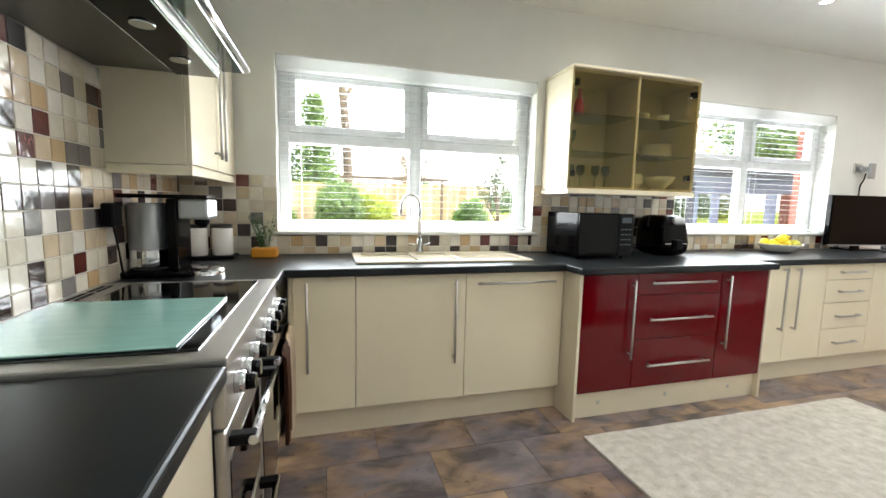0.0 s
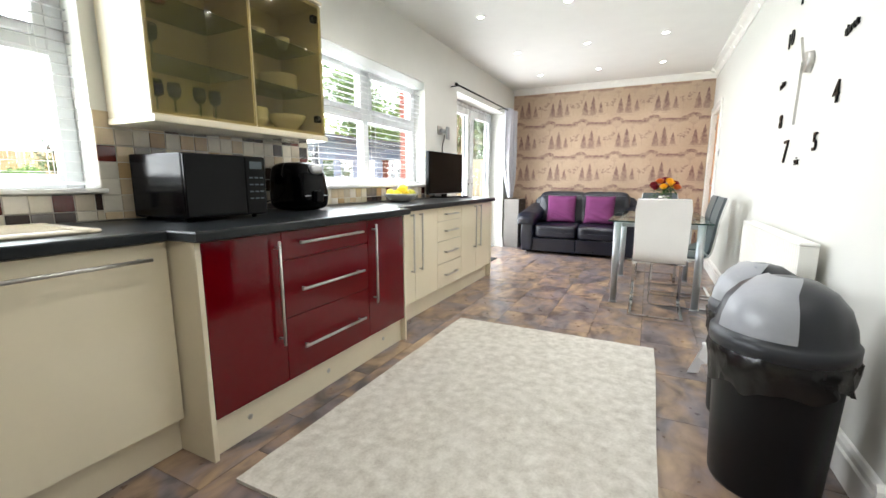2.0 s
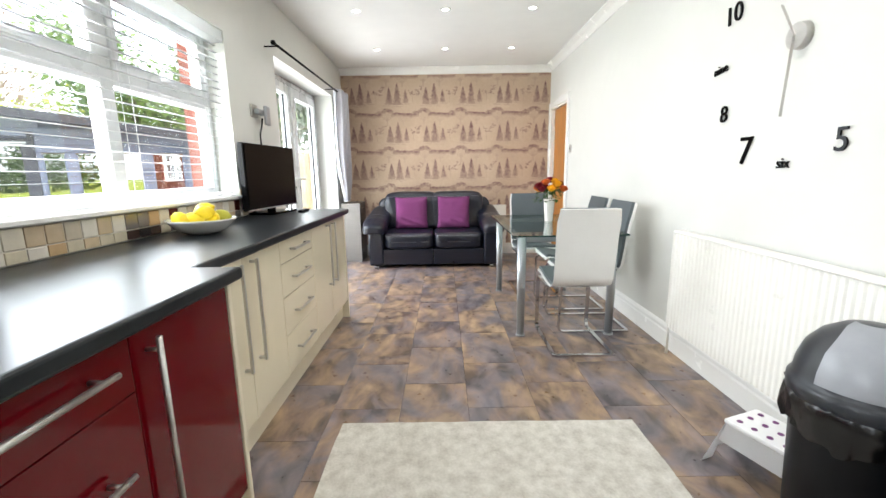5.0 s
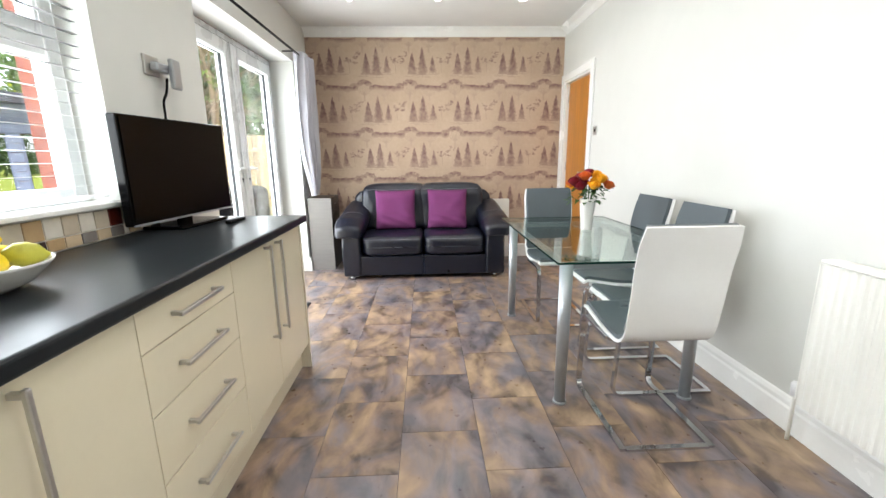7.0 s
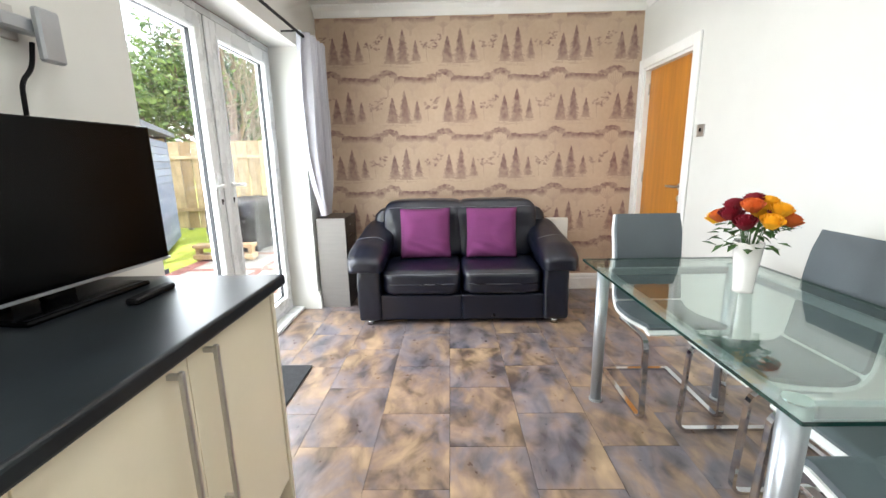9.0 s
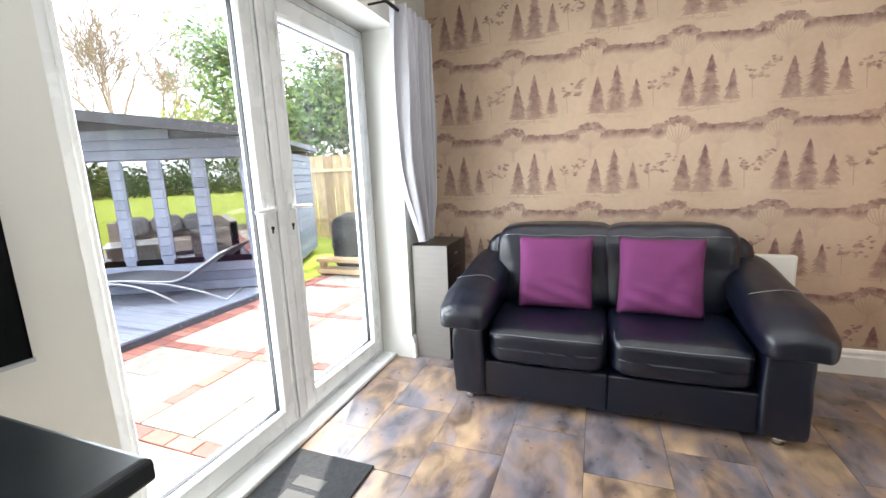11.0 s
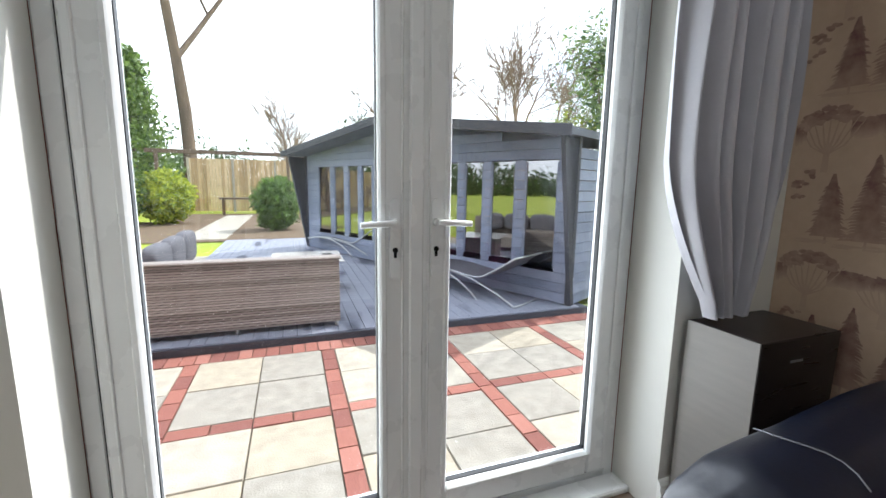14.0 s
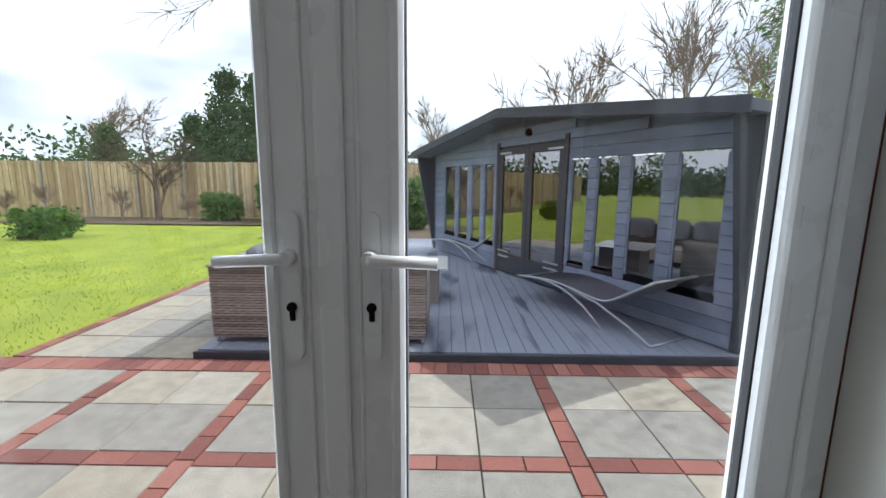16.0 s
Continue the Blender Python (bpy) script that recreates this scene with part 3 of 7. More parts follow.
wall_with_openings(bm, KX, XR + 0.2, YS - 0.14, YS, -0.02, ZC + 0.1, (DOOR,))
structure("wall_south", bm, M["wall"], "long white painted wall with a radiator and clock", "wall")
structure("wall_return", boxed(KX, KX + 0.14, KY, YS - 0.14, -0.02, ZC + 0.1), M["wall"], "white painted return wall beside the bins", "wall")
structure("wall_back", boxed(XL - 0.25, KX + 0.14, KY - 0.15, KY, -0.02, ZC + 0.1), M["wall"], "plain white painted wall closing the kitchen", "wall")
structure("wall_hall", boxed(6.2, XR + 0.2, YS - 1.2, YS - 1.1, -0.02, ZC), M["wall"], "plain white wall beyond the oak door", "wall")
feature = structure("wall_east", boxed(XR, XR + 0.2, YS, YW, -0.02, ZC + 0.1), M["paper"], "beige wallpapered feature wall with a mauve forest print", "wall")
structure("ceiling", boxed(XL - 0.25, XR + 0.2, KY - 0.15, YW + 0.2, ZC, ZC + 0.1), M["ceiling"], "smooth white painted ceiling", "ceiling")
structure("house_roof_slab", boxed(XL - 0.35, XR + 0.3, KY - 0.15, YW + 0.31, 5.2, 5.35), M["felt"], "plain roof slab over the house", "roof")
floor = structure("floor", boxed(XL - 0.25, XR + 0.2, KY - 0.15, YW + 0.2, -0.12, -0.004), M["floor_joint"], "slate-effect tiled floor with dark joints", "floor")


def moulding(bm, a, b, inward, profile):
    """A strip from a to b on a wall; profile: (out, z) pairs; inward points into the room."""
    a, b, w = Vector((*a, 0)), Vector((*b, 0)), Vector((*inward, 0))
    rows = [[bm.verts.new(p + w * o + Vector((0, 0, z))) for o, z in profile] for p in (a, b)]
    n = len(profile)
    for i in range(n):
        bm.faces.new((rows[0][i], rows[0][(i + 1) % n], rows[1][(i + 1) % n], rows[1][i]))
    bm.faces.new(rows[0][::-1])
    bm.faces.new(rows[1])


SKIRT = [(0, 0), (0.022, 0), (0.022, 0.105), (0.016, 0.115), (0.016, 0.135), (0.008, 0.15), (0, 0.155)]
bm = bmesh.new()
moulding(bm, (KX, YS), (DOOR[0] - 0.07, YS), (0, 1), SKIRT)
structure("baseboard_south", bm, M["gloss_white"], "white moulded skirting board", "skirting board")
bm = bmesh.new()
moulding(bm, (KX, KY), (KX, YS + 0.022), (-1, 0), SKIRT)
structure("baseboard_return", bm, M["gloss_white"], "white moulded skirting board", "skirting board")
bm = bmesh.new()
moulding(bm, (XR, YS), (XR, YW), (-1, 0), SKIRT)
structure("baseboard_east", bm, M["gloss_white"], "white moulded skirting board below the wallpaper", "skirting board")
bm = bmesh.new()
moulding(bm, (PD[1], YW), (XR - 0.022, YW), (0, -1), SKIRT)
moulding(bm, (4.95, YW), (PD[0], YW), (0, -1), SKIRT)
structure("baseboard_north", bm, M["gloss_white"], "white moulded skirting board by the patio doors", "skirting board")
COVE = [(0, ZC), (0, ZC - 0.085), (0.012, ZC - 0.085), (0.02, ZC - 0.07), (0.04, ZC - 0.04), (0.07, ZC - 0.02), (0.085, ZC - 0.012), (0.085, ZC)]
bm = bmesh.new()
moulding(bm, (XR, YS), (XR, YW), (-1, 0), COVE)
moulding(bm, (KX, YS), (XR - 0.086, YS), (0, 1), COVE)
structure("trim_coving", bm, M["gloss_white"], "white plaster coving round the ceiling", "coving")


# ---- windows, blinds and patio doors ----
def window(name, x0, x1, z0, z1, mull, transom):
    y = YW + 0.13
    w = thing(name, "white plastic window with two opening top lights", "window", ((x0 + x1) / 2, y, z0))
    tagged(w, kind="structure")
    bm = bmesh.new()
    f = 0.065
    for a in ((x0, x0 + f, z0, z1), (x1 - f, x1, z0, z1), (x0 + f, x1 - f, z0, z0 + f), (x0 + f, x1 - f, z1 - f, z1)):
        box(bm, a[0], a[1], y, y + 0.07, a[2], a[3], 0.004)
    box(bm, mull - 0.04, mull + 0.04, y, y + 0.07, z0 + f, z1 - f, 0.004)
    box(bm, x0 + f, mull - 0.04, y, y + 0.07, transom - 0.035, transom + 0.035, 0.004)
    box(bm, mull + 0.04, x1 - f, y, y + 0.07, transom - 0.035, transom + 0.035, 0.004)
    part("window_frame", bm, M["upvc"], w)
    for xa, xb in ((x0 + f, mull - 0.04), (mull + 0.04, x1 - f)):
        s = 0.045
        za, zb = transom + 0.035, z1 - f
        bm = bmesh.new()
        for a in ((xa, xa + s, za, zb), (xb - s, xb, za, zb), (xa + s, xb - s, za, za + s), (xa + s, xb - s, zb - s, zb)):
            box(bm, a[0], a[1], y - 0.014, y + 0.05, a[2], a[3], 0.006)
        sash = part("sash", bm, M["upvc"], w, "top-hung white sash")
        part("handle", boxed((xa + xb) / 2 - 0.06, (xa + xb) / 2 + 0.06, y - 0.034, y - 0.016, za + 0.012, za + 0.03, 0.005), M["upvc"], sash)
        g = part("pane", boxed(xa + s, xb - s, y + 0.02, y + 0.024, za + s, zb - s), M["pane"], w)
        g.visible_shadow = False
        g = part("pane", boxed(xa, xb, y + 0.03, y + 0.034, z0 + f, transom - 0.035), M["pane"], w)
        g.visible_shadow = False
    part("window_sill", boxed(x0 - 0.02, x1 + 0.02, YW - 0.03, y, z0 - 0.016, z0 + 0.004, 0.004), M["gloss_white"], w, "white window sill")
    b = thing("venetian_blind", "white venetian blind lowered with open slats", "blind", ((x0 + x1) / 2, YW + 0.05, z1), "window blinds")
    part("headrail", boxed(x0 + 0.005, x1 - 0.005, YW + 0.005, YW + 0.085, z1 - 0.075, z1 - 0.004, 0.004), M["slat"], b)
    zz = z1 - 0.1
    bm = bmesh.new()
    for k in range(5):
        u = -0.0125 + 0.00625 * k
        bm.verts.new((0, u, 0.004 - 9 * u * u))
    vs = list(bm.verts)
    bm.verts.ensure_lookup_table()
    for v in vs:
        v.co.x = x0 + 0.02
    other = [bm.verts.new((x1 - 0.02, v.co.y, v.co.z)) for v in vs]
    for i in range(4):
        bm.faces.new((vs[i], vs[i + 1], other[i + 1], other[i])).smooth = True
    bmesh.ops.solidify(bm, geom=list(bm.faces), thickness=0.0012)
    bmesh.ops.translate(bm, verts=bm.verts, vec=(-(x0 + x1) / 2, 0, 0))
    me = piece_mesh("slat", bm, M["slat"])
    while zz > z0 + 0.05:
        s = new("slat", me)
        s.parent = b
        s.location, s.rotation_euler = (0, 0, zz - z1), (radians(-2), 0, 0)
        zz -= 0.044
    part("bottom_rail", boxed(x0 + 0.02, x1 - 0.02, YW + 0.028, YW + 0.072, z0 + 0.02, z0 + 0.034, 0.004), M["slat"], b)
    for cx in (x0 + 0.14, (x0 + x1) / 2, x1 - 0.14):
        bm = bmesh.new()
        for dy in (-0.024, 0.024):
            box(bm, cx - 0.001, cx + 0.001, YW + 0.05 + dy - 0.0006, YW + 0.05 + dy + 0.0006, z0 + 0.03, z1 - 0.07)
        part("ladder_cord", bm, M["slat"], b)


window("window_1", *W1, 0.59, 1.64)
window("window_2", *W2, 3.55, 1.64)


def profile_frame(bm, x0, x1, z0, z1, w, y0, y1, bev=0.006):
    for a in ((x0, x0 + w, z0, z1), (x1 - w, x1, z0, z1), (x0 + w, x1 - w, z0, z0 + w), (x0 + w, x1 - w, z1 - w, z1)):
        box(bm, a[0], a[1], y0, y1, a[2], a[3], bev)


pdo = thing("door_1", "closed white plastic double patio doors with glass panes", "patio door", (6.13, YW + 0.25, 0.0))
tagged(pdo, kind="structure")
PY = YW + 0.23
bm = bmesh.new()
profile_frame(bm, PD[0] + 0.0005, PD[1] - 0.0005, 0.002, PD[3] - 0.0005, 0.049, PY, PY + 0.07)
part("outer_frame", bm, M["upvc"], pdo)
bm = bmesh.new()
box(bm, PD[0] + 0.001, PD[1] - 0.001, PY - 0.105, PY - 0.003, 0.001, 0.03, 0.006)
part("threshold", bm, M["upvc"], pdo, "white threshold strip")
for xa, xb, hx, way in ((5.276, 6.132, 6.076, -1), (6.160, 7.006, 6.212, 1)):
    bm = bmesh.new()
    w = 0.106
    za, zb = 0.064, 2.110
    profile_frame(bm, xa, xb, za, zb, w, PY - 0.02, PY + 0.05, 0.008)
    # raised rib down each stile
    for sx in (xa + 0.03, xb - 0.03):
        box(bm, sx - 0.004, sx + 0.004, PY - 0.026, PY - 0.018, za + 0.02, zb - 0.02, 0.003)
    leaf = part("door_leaf", bm, M["upvc"], pdo)
    bm = bmesh.new()
    profile_frame(bm, xa + w - 0.002, xb - w + 0.002, za + w - 0.002, zb - w + 0.002, 0.005, PY + 0.004, PY + 0.03, 0.002)
    part("gasket", bm, M["gasket"], leaf, "black rubber glazing gasket")
    bm = bmesh.new()
    profile_frame(bm, xa + w - 0.024, xb - w + 0.024, za + w - 0.024, zb - w + 0.024, 0.022, PY - 0.028, PY - 0.018, 0.005)
    part("glazing_bead", bm, M["upvc"], leaf)
    bm = bmesh.new()
    profile_frame(bm, xa - 0.006, xb + 0.006, za - 0.006, zb + 0.006, 0.008, PY - 0.006, PY - 0.001, 0.001)
    part("seal", bm, M["gasket"], leaf, "thin black weather seal")
    g = part("pane", boxed(xa + w, xb - w, PY + 0.014, PY + 0.02, za + w, zb - w), M["pane"], leaf)
    g.visible_shadow = False
    bm = bmesh.new()
    n = 12
    pts = [(math.cos(math.pi * i / n) * 0.0165, 0.115 + math.sin(math.pi * i / n) * 0.0165) for i in range(n + 1)]
    pts += [(-p[0], -p[1]) for p in pts]
    lo = [bm.verts.new((hx + p[0], PY - 0.021, 1.09 + p[1])) for p in pts]
    hi = [bm.verts.new((hx + p[0] * 0.9, PY - 0.032, 1.09 + p[1] * 0.985)) for p in pts]
    for i in range(len(pts)):
        j = (i + 1) % len(pts)
        bm.faces.new((lo[i], lo[j], hi[j], hi[i])).smooth = True
    bm.faces.new(hi)
    plate = part("handle_plate", bm, M["upvc"], leaf, "white handle backplate")
    bm = bmesh.new()
    cyl(bm, (hx, PY - 0.03, 1.145), (hx, PY - 0.062, 1.145), 0.013, 0.012)
    tube(bm, rounded([(hx, PY - 0.056, 1.145), (hx + way * 0.02, PY - 0.062, 1.145), (hx + way * 0.112, PY - 0.06, 1.14)], 0.012), 0.0098, 12)
    part("lever", bm, M["upvc"], leaf, "white lever handle")
    bm = bmesh.new()
    cyl(bm, (hx, PY - 0.03, 1.058), (hx, PY - 0.037, 1.058), 0.0085, seg=14)
    box(bm, hx - 0.005, hx + 0.005, PY - 0.036, PY - 0.031, 1.033, 1.058, 0.002)
    part("keyhole", bm, M["black_matt"], leaf, "black lock cylinder")
bm = bmesh.new()
box(bm, 6.122, 6.170, PY - 0.034, PY - 0.021, 0.07, 2.10, 0.006)
box(bm, 6.1335, 6.1585, PY - 0.0205, PY + 0.04, 0.07, 2.10)
part("meeting_strip", bm, M["upvc"], pdo)

# oak door in the long wall
odr = thing("door_2", "closed oak veneer door in a white frame", "door", (7.1, YS - 0.06, 0))
tagged(odr, kind="structure")
leaf = part("door_leaf", boxed(DOOR[0] + 0.03, DOOR[1] - 0.03, YS - 0.085, YS - 0.045, 0.006, DOOR[3] - 0.03, 0.003), M["oak"], odr)
bm = bmesh.new()
for a in ((DOOR[0], DOOR[0] + 0.03, 0, DOOR[3]), (DOOR[1] - 0.03, DOOR[1], 0, DOOR[3]), (DOOR[0] + 0.03, DOOR[1] - 0.03, DOOR[3] - 0.03, DOOR[3])):
    box(bm, a[0], a[1], YS - 0.14, YS, a[2], a[3])
part("lining", bm, M["gloss_white"], odr)
bm = bmesh.new()
for a in ((DOOR[0] - 0.07, DOOR[0] + 0.01, 0, DOOR[3] + 0.07), (DOOR[1] - 0.01, DOOR[1] + 0.07, 0, DOOR[3] + 0.07), (DOOR[0] + 0.01, DOOR[1] - 0.01, DOOR[3] - 0.01, DOOR[3] + 0.07)):
    box(bm, a[0], a[1], YS, YS + 0.02, a[2], a[3], 0.005)
part("architrave", bm, M["gloss_white"], odr)
bm = bmesh.new()
cyl(bm, (6.83, YS - 0.045, 1.04), (6.83, YS - 0.038, 1.04), 0.026)
tube(bm, rounded([(6.83, YS - 0.04, 1.04), (6.83, YS + 0.005, 1.04), (6.94, YS + 0.005, 1.04)], 0.015), 0.009)
cyl(bm, (6.83, YS - 0.045, 0.95), (6.83, YS - 0.038, 0.95), 0.024)
part("door_handle", bm, M["steel"], leaf, "brushed steel lever handle")
for z in (0.25, 1.05, 1.8):
    part("hinge", cyled((DOOR[1] - 0.032, YS - 0.04, z), (DOOR[1] - 0.032, YS - 0.04, z + 0.09), 0.006, seg=10), M["steel"], odr)

# ---- ceiling lights ----
dl = thing("ceiling_light", "recessed white ceiling downlight switched on", "ceiling light", (0, 0, 0), "ceiling downlights")
part("trim_ring", lathed([(0.030, -0.001), (0.032, -0.006), (0.042, -0.006), (0.045, 0.0), (0.040, 0.004), (0.030, 0.004)], seg=24), M["lamp_white"], dl)
part("lens", lathed([(0.0, -0.002), (0.018, -0.0025), (0.0305, -0.001)], seg=24), M["glow"], dl)
spots = [(x, y) for x in (1.9, 3.12, 4.32, 5.52, 6.69) for y in (2.06, 1.27, 0.5)] + [(0.7, 1.27), (0.7, 0.5), (0.7, -0.8), (1.5, -0.8)]
dl.matrix_basis = pose(*spots[0], ZC)
for x, y in spots[1:]:
    copy_thing(dl, pose(x, y, ZC))
for x, y in spots:
    lamp = new("downlight_lamp", bpy.data.lights.new("downlight_lamp", "SPOT"))
    lamp.data.energy, lamp.data.spot_size, lamp.data.spot_blend, lamp.data.shadow_soft_size = 5.2, radians(150), 0.7, 0.03
    lamp.data.color = (1.0, 0.97, 0.93)
    lamp.location = (x, y, ZC - 0.015)

# ---- kitchen: units ----
WT = 0.91


def bar_handle(bm, a, b, out, r=0.007):
    """A bar with two short stand-offs; out points away from the door."""
    a, b, o = Vector(a), Vector(b), Vector(out)
    d = (b - a).normalized()
    cyl(bm, a + o * 0.032, b + o * 0.032, r, seg=12)
    for p in (a + d * 0.03, b - d * 0.03):
        cyl(bm, p, p + o * 0.032, r * 0.8, seg=8)


def base_unit(label, x0, x1, yf, fronts, mat, plinth_y, z_low=0.155, group="base units", name="base_cabinet", square=False):
    """fronts: (kind, xa, xb, za, zb, handle) with handle None, ('v', x, z0, z1) or ('h', x0, x1, z)."""
    u = thing(name, label, "cabinet", ((x0 + x1) / 2, (yf + YW) / 2, 0), group)
    part("body", boxed(x0 + 0.001, x1 - 0.001, yf + 0.02, YW - 0.01, z_low, WT - 0.041), M["cream_matt"], u)
    for kind, xa, xb, za, zb, handle in fronts:
        d = part(kind, boxed(xa + 0.0015, xb - 0.0015, yf, yf + 0.019, za + 0.0015, zb - 0.0015, 0.002, 2), mat, u)
        if handle:
            bm = bmesh.new()
            if handle[0] == "v":
                a, b = (handle[1], yf, handle[2]), (handle[1], yf, handle[3])
            else:
                a, b = (handle[1], yf, handle[3]), (handle[2], yf, handle[3])
            if square:
                va, vb = Vector(a), Vector(b)
                e = (vb - va).normalized()
                box(bm, min(a[0], b[0]) - 0.006, max(a[0], b[0]) + 0.006, yf - 0.036, yf - 0.024, min(a[2], b[2]) - 0.006, max(a[2], b[2]) + 0.006, 0.002)
                for p in (va + e * 0.006, vb - e * 0.006):
                    box(bm, p.x - 0.006, p.x + 0.006, yf - 0.026, yf, p.z - 0.006, p.z + 0.006, 0.001)
            else:
                bar_handle(bm, a, b, (0, -1, 0))
            part("handle", bm, M["steel"], d, "brushed steel bar handle")
    return u


YF, RF = 2.125, 1.975
base_unit("cream gloss corner base cabinet with one door", -0.19, 0.14, YF, [("door", -0.165, 0.14, 0.155, 0.865, ("v", -0.10, 0.38, 0.84))], M["cream"], 2.18)
base_unit("cream gloss sink base cabinet with one wide door", 0.14, 0.74, YF, [("door", 0.14, 0.74, 0.155, 0.865, ("v", 0.675, 0.37, 0.84))], M["cream"], 2.18)
base_unit("cream gloss front over the built-in dishwasher", 0.74, 1.355, YF, [("door", 0.74, 1.35, 0.155, 0.865, ("h", 0.80, 1.28, 0.81))], M["cream"], 2.18, name="dishwasher")
base_unit("deep red gloss base cabinet with two doors and three drawers", 1.38, 2.77, RF,
          [("door", 1.382, 1.75, 0.165, 0.865, ("v", 1.71, 0.36, 0.83)),
           ("drawer", 1.75, 2.375, 0.735, 0.865, ("h", 1.83, 2.30, 0.81)), ("drawer", 1.75, 2.375, 0.465, 0.735, ("h", 1.83, 2.30, 0.59)),
           ("drawer", 1.75, 2.375, 0.165, 0.465, ("h", 1.83, 2.30, 0.31)),
           ("door", 2.375, 2.765, 0.165, 0.865, ("v", 2.42, 0.37, 0.84))], M["red"], 2.0)
base_unit("cream gloss double base cabinet", 2.79, 3.555, YF,
          [("door", 2.80, 3.18, 0.155, 0.865, ("v", 3.115, 0.40, 0.84)), ("door", 3.18, 3.555, 0.155, 0.865, ("v", 3.245, 0.40, 0.84))], M["cream"], 2.18, square=True)
base_unit("cream gloss chest of four drawers", 3.555, 4.06, YF,
          [("drawer", 3.555, 4.06, za, zb, ("h", 3.69, 3.92, (za + zb) / 2)) for za, zb in ((0.745, 0.865), (0.57, 0.745), (0.37, 0.57), (0.155, 0.37))], M["cream"], 2.18, square=True)
base_unit("cream gloss double base cabinet at the end", 4.06, 4.88, YF,
          [("door", 4.06, 4.44, 0.155, 0.865, ("v", 4.375, 0.42, 0.845)), ("door", 4.44, 4.875, 0.155, 0.865, ("v", 4.505, 0.42, 0.845))], M["cream"], 2.18, square=True)


def panel(name, label, *b):
    return solid(name, boxed(*b, 0.002), M["cream_matt"], label, "panel", "unit panels")


panel("end_panel", "cream end panel beside the red cabinet", 1.357, 1.378, RF - 0.005, YW - 0.02, 0, WT - 0.041)
panel("end_panel", "cream end panel beside the red cabinet", 2.768, 2.788, RF - 0.005, YW - 0.02, 0, WT - 0.041)
panel("end_panel", "cream end panel closing the run of cabinets", 4.882, 4.902, YF - 0.003, YW - 0.02, 0, WT - 0.041)
panel("plinth", "cream plinth under the cabinets", -0.19, 1.356, YF + 0.05, YF + 0.068, 0, 0.152)
rp_ = panel("plinth", "cream plinth with round vents under the red cabinet", 1.379, 2.767, RF + 0.03, RF + 0.048, 0, 0.162)
for x in (1.55, 2.04, 2.55):
    part("vent", cyled((x, RF + 0.031, 0.085), (x, RF + 0.027, 0.085), 0.012, seg=14), M["steel"], rp_, "small round metal plug")
panel("plinth", "cream plinth under the cabinets", 2.789, 4.881, YF + 0.05, YF + 0.068, 0, 0.152)
# cabinets of the cooker run
lc = thing("base_cabinet", "cream gloss base cabinet beside the cooker", "cabinet", (-0.5, 0.4, 0), "base units")
part("body", boxed(-0.8, -0.25, -0.6, 0.895, 0.155, WT - 0.041), M["cream_matt"], lc)
for ya, yb in ((-0.6, 0.15), (0.15, 0.893)):
    part("door", boxed(-0.249, -0.23, ya + 0.002, yb - 0.002, 0.157, 0.863, 0.002), M["cream"], lc)
part("plinth", boxed(-0.31, -0.29, -0.6, 0.895, 0, 0.152), M["cream_matt"], lc)
cc = thing("base_cabinet", "cream corner base cabinet past the cooker", "cabinet", (-0.5, 2.2, 0), "base units")
part("body", boxed(-0.8, -0.25, 1.815, YW - 0.01, 0.0, WT - 0.041), M["cream_matt"], cc)
part("door", boxed(-0.249, -0.23, 1.82, 2.12, 0.157, 0.863, 0.002), M["cream"], cc)


def worktop(name, label, outline, holes=()):
    bm = bmesh.new()
    vs = [bm.verts.new((x, y, WT - 0.04)) for x, y in outline]
    f = bm.faces.new(vs)
    r = bmesh.ops.extrude_face_region(bm, geom=[f])
    bmesh.ops.translate(bm, verts=[v for v in r["geom"] if isinstance(v, bmesh.types.BMVert)], vec=(0, 0, 0.04))
    es = [e for e in bm.edges if abs(e.verts[0].co.z - e.verts[1].co.z) < 1e-5]
    bmesh.ops.bevel(bm, geom=es, offset=0.009, segments=3, profile=0.5, affect="EDGES")
    return solid(name, bm, M["worktop"], label, "worktop")


worktop("worktop", "dark slate-grey laminate worktop with rounded edge", [(XL + 0.004, 1.81), (-0.2, 1.81), (-0.2, 2.09), (1.335, 2.09), (1.345, 1.94), (2.805, 1.94), (2.805, 2.09), (4.925, 2.09), (4.925, YW - 0.003), (XL + 0.004, YW - 0.003)])
worktop("worktop", "dark slate-grey laminate worktop beside the cooker", [(XL + 0.004, -0.6), (-0.2, -0.6), (-0.2, 0.90), (XL + 0.004, 0.90)])

# ---- cooker ----
CX0, CX1, CY0, CY1 = -0.80, -0.205, 0.908, 1.803
ck = thing("range_cooker", "stainless steel range cooker with black glass hob", "cooker", (-0.5, 1.35, 0))
part("body", boxed(CX0, CX1 - 0.03, CY0, CY1, 0.05, 0.895), M["black_matt"], ck)
bm = bmesh.new()
box(bm, CX0 - 0.01, CX1 + 0.005, CY0 - 0.002, CY1 + 0.002, 0.896, 0.922, 0.004, 2)
hobtop = part("hob_surround", bm, M["steel"], ck)
part("hob_glass", boxed(CX0 + 0.1, CX1 - 0.06, CY0 + 0.05, CY1 - 0.05, 0.9205, 0.926, 0.002), M["ceramic_glass"], ck, "black ceramic hob glass")
bm = bmesh.new()
for k in range(6):
    yy = CY0 + 0.1 + k * 0.125
    box(bm, CX0 + 0.02, CX0 + 0.032, yy, yy + 0.1, 0.9225, 0.9245)
    box(bm, CX0 + 0.045, CX0 + 0.055, yy, yy + 0.1, 0.9225, 0.9245)
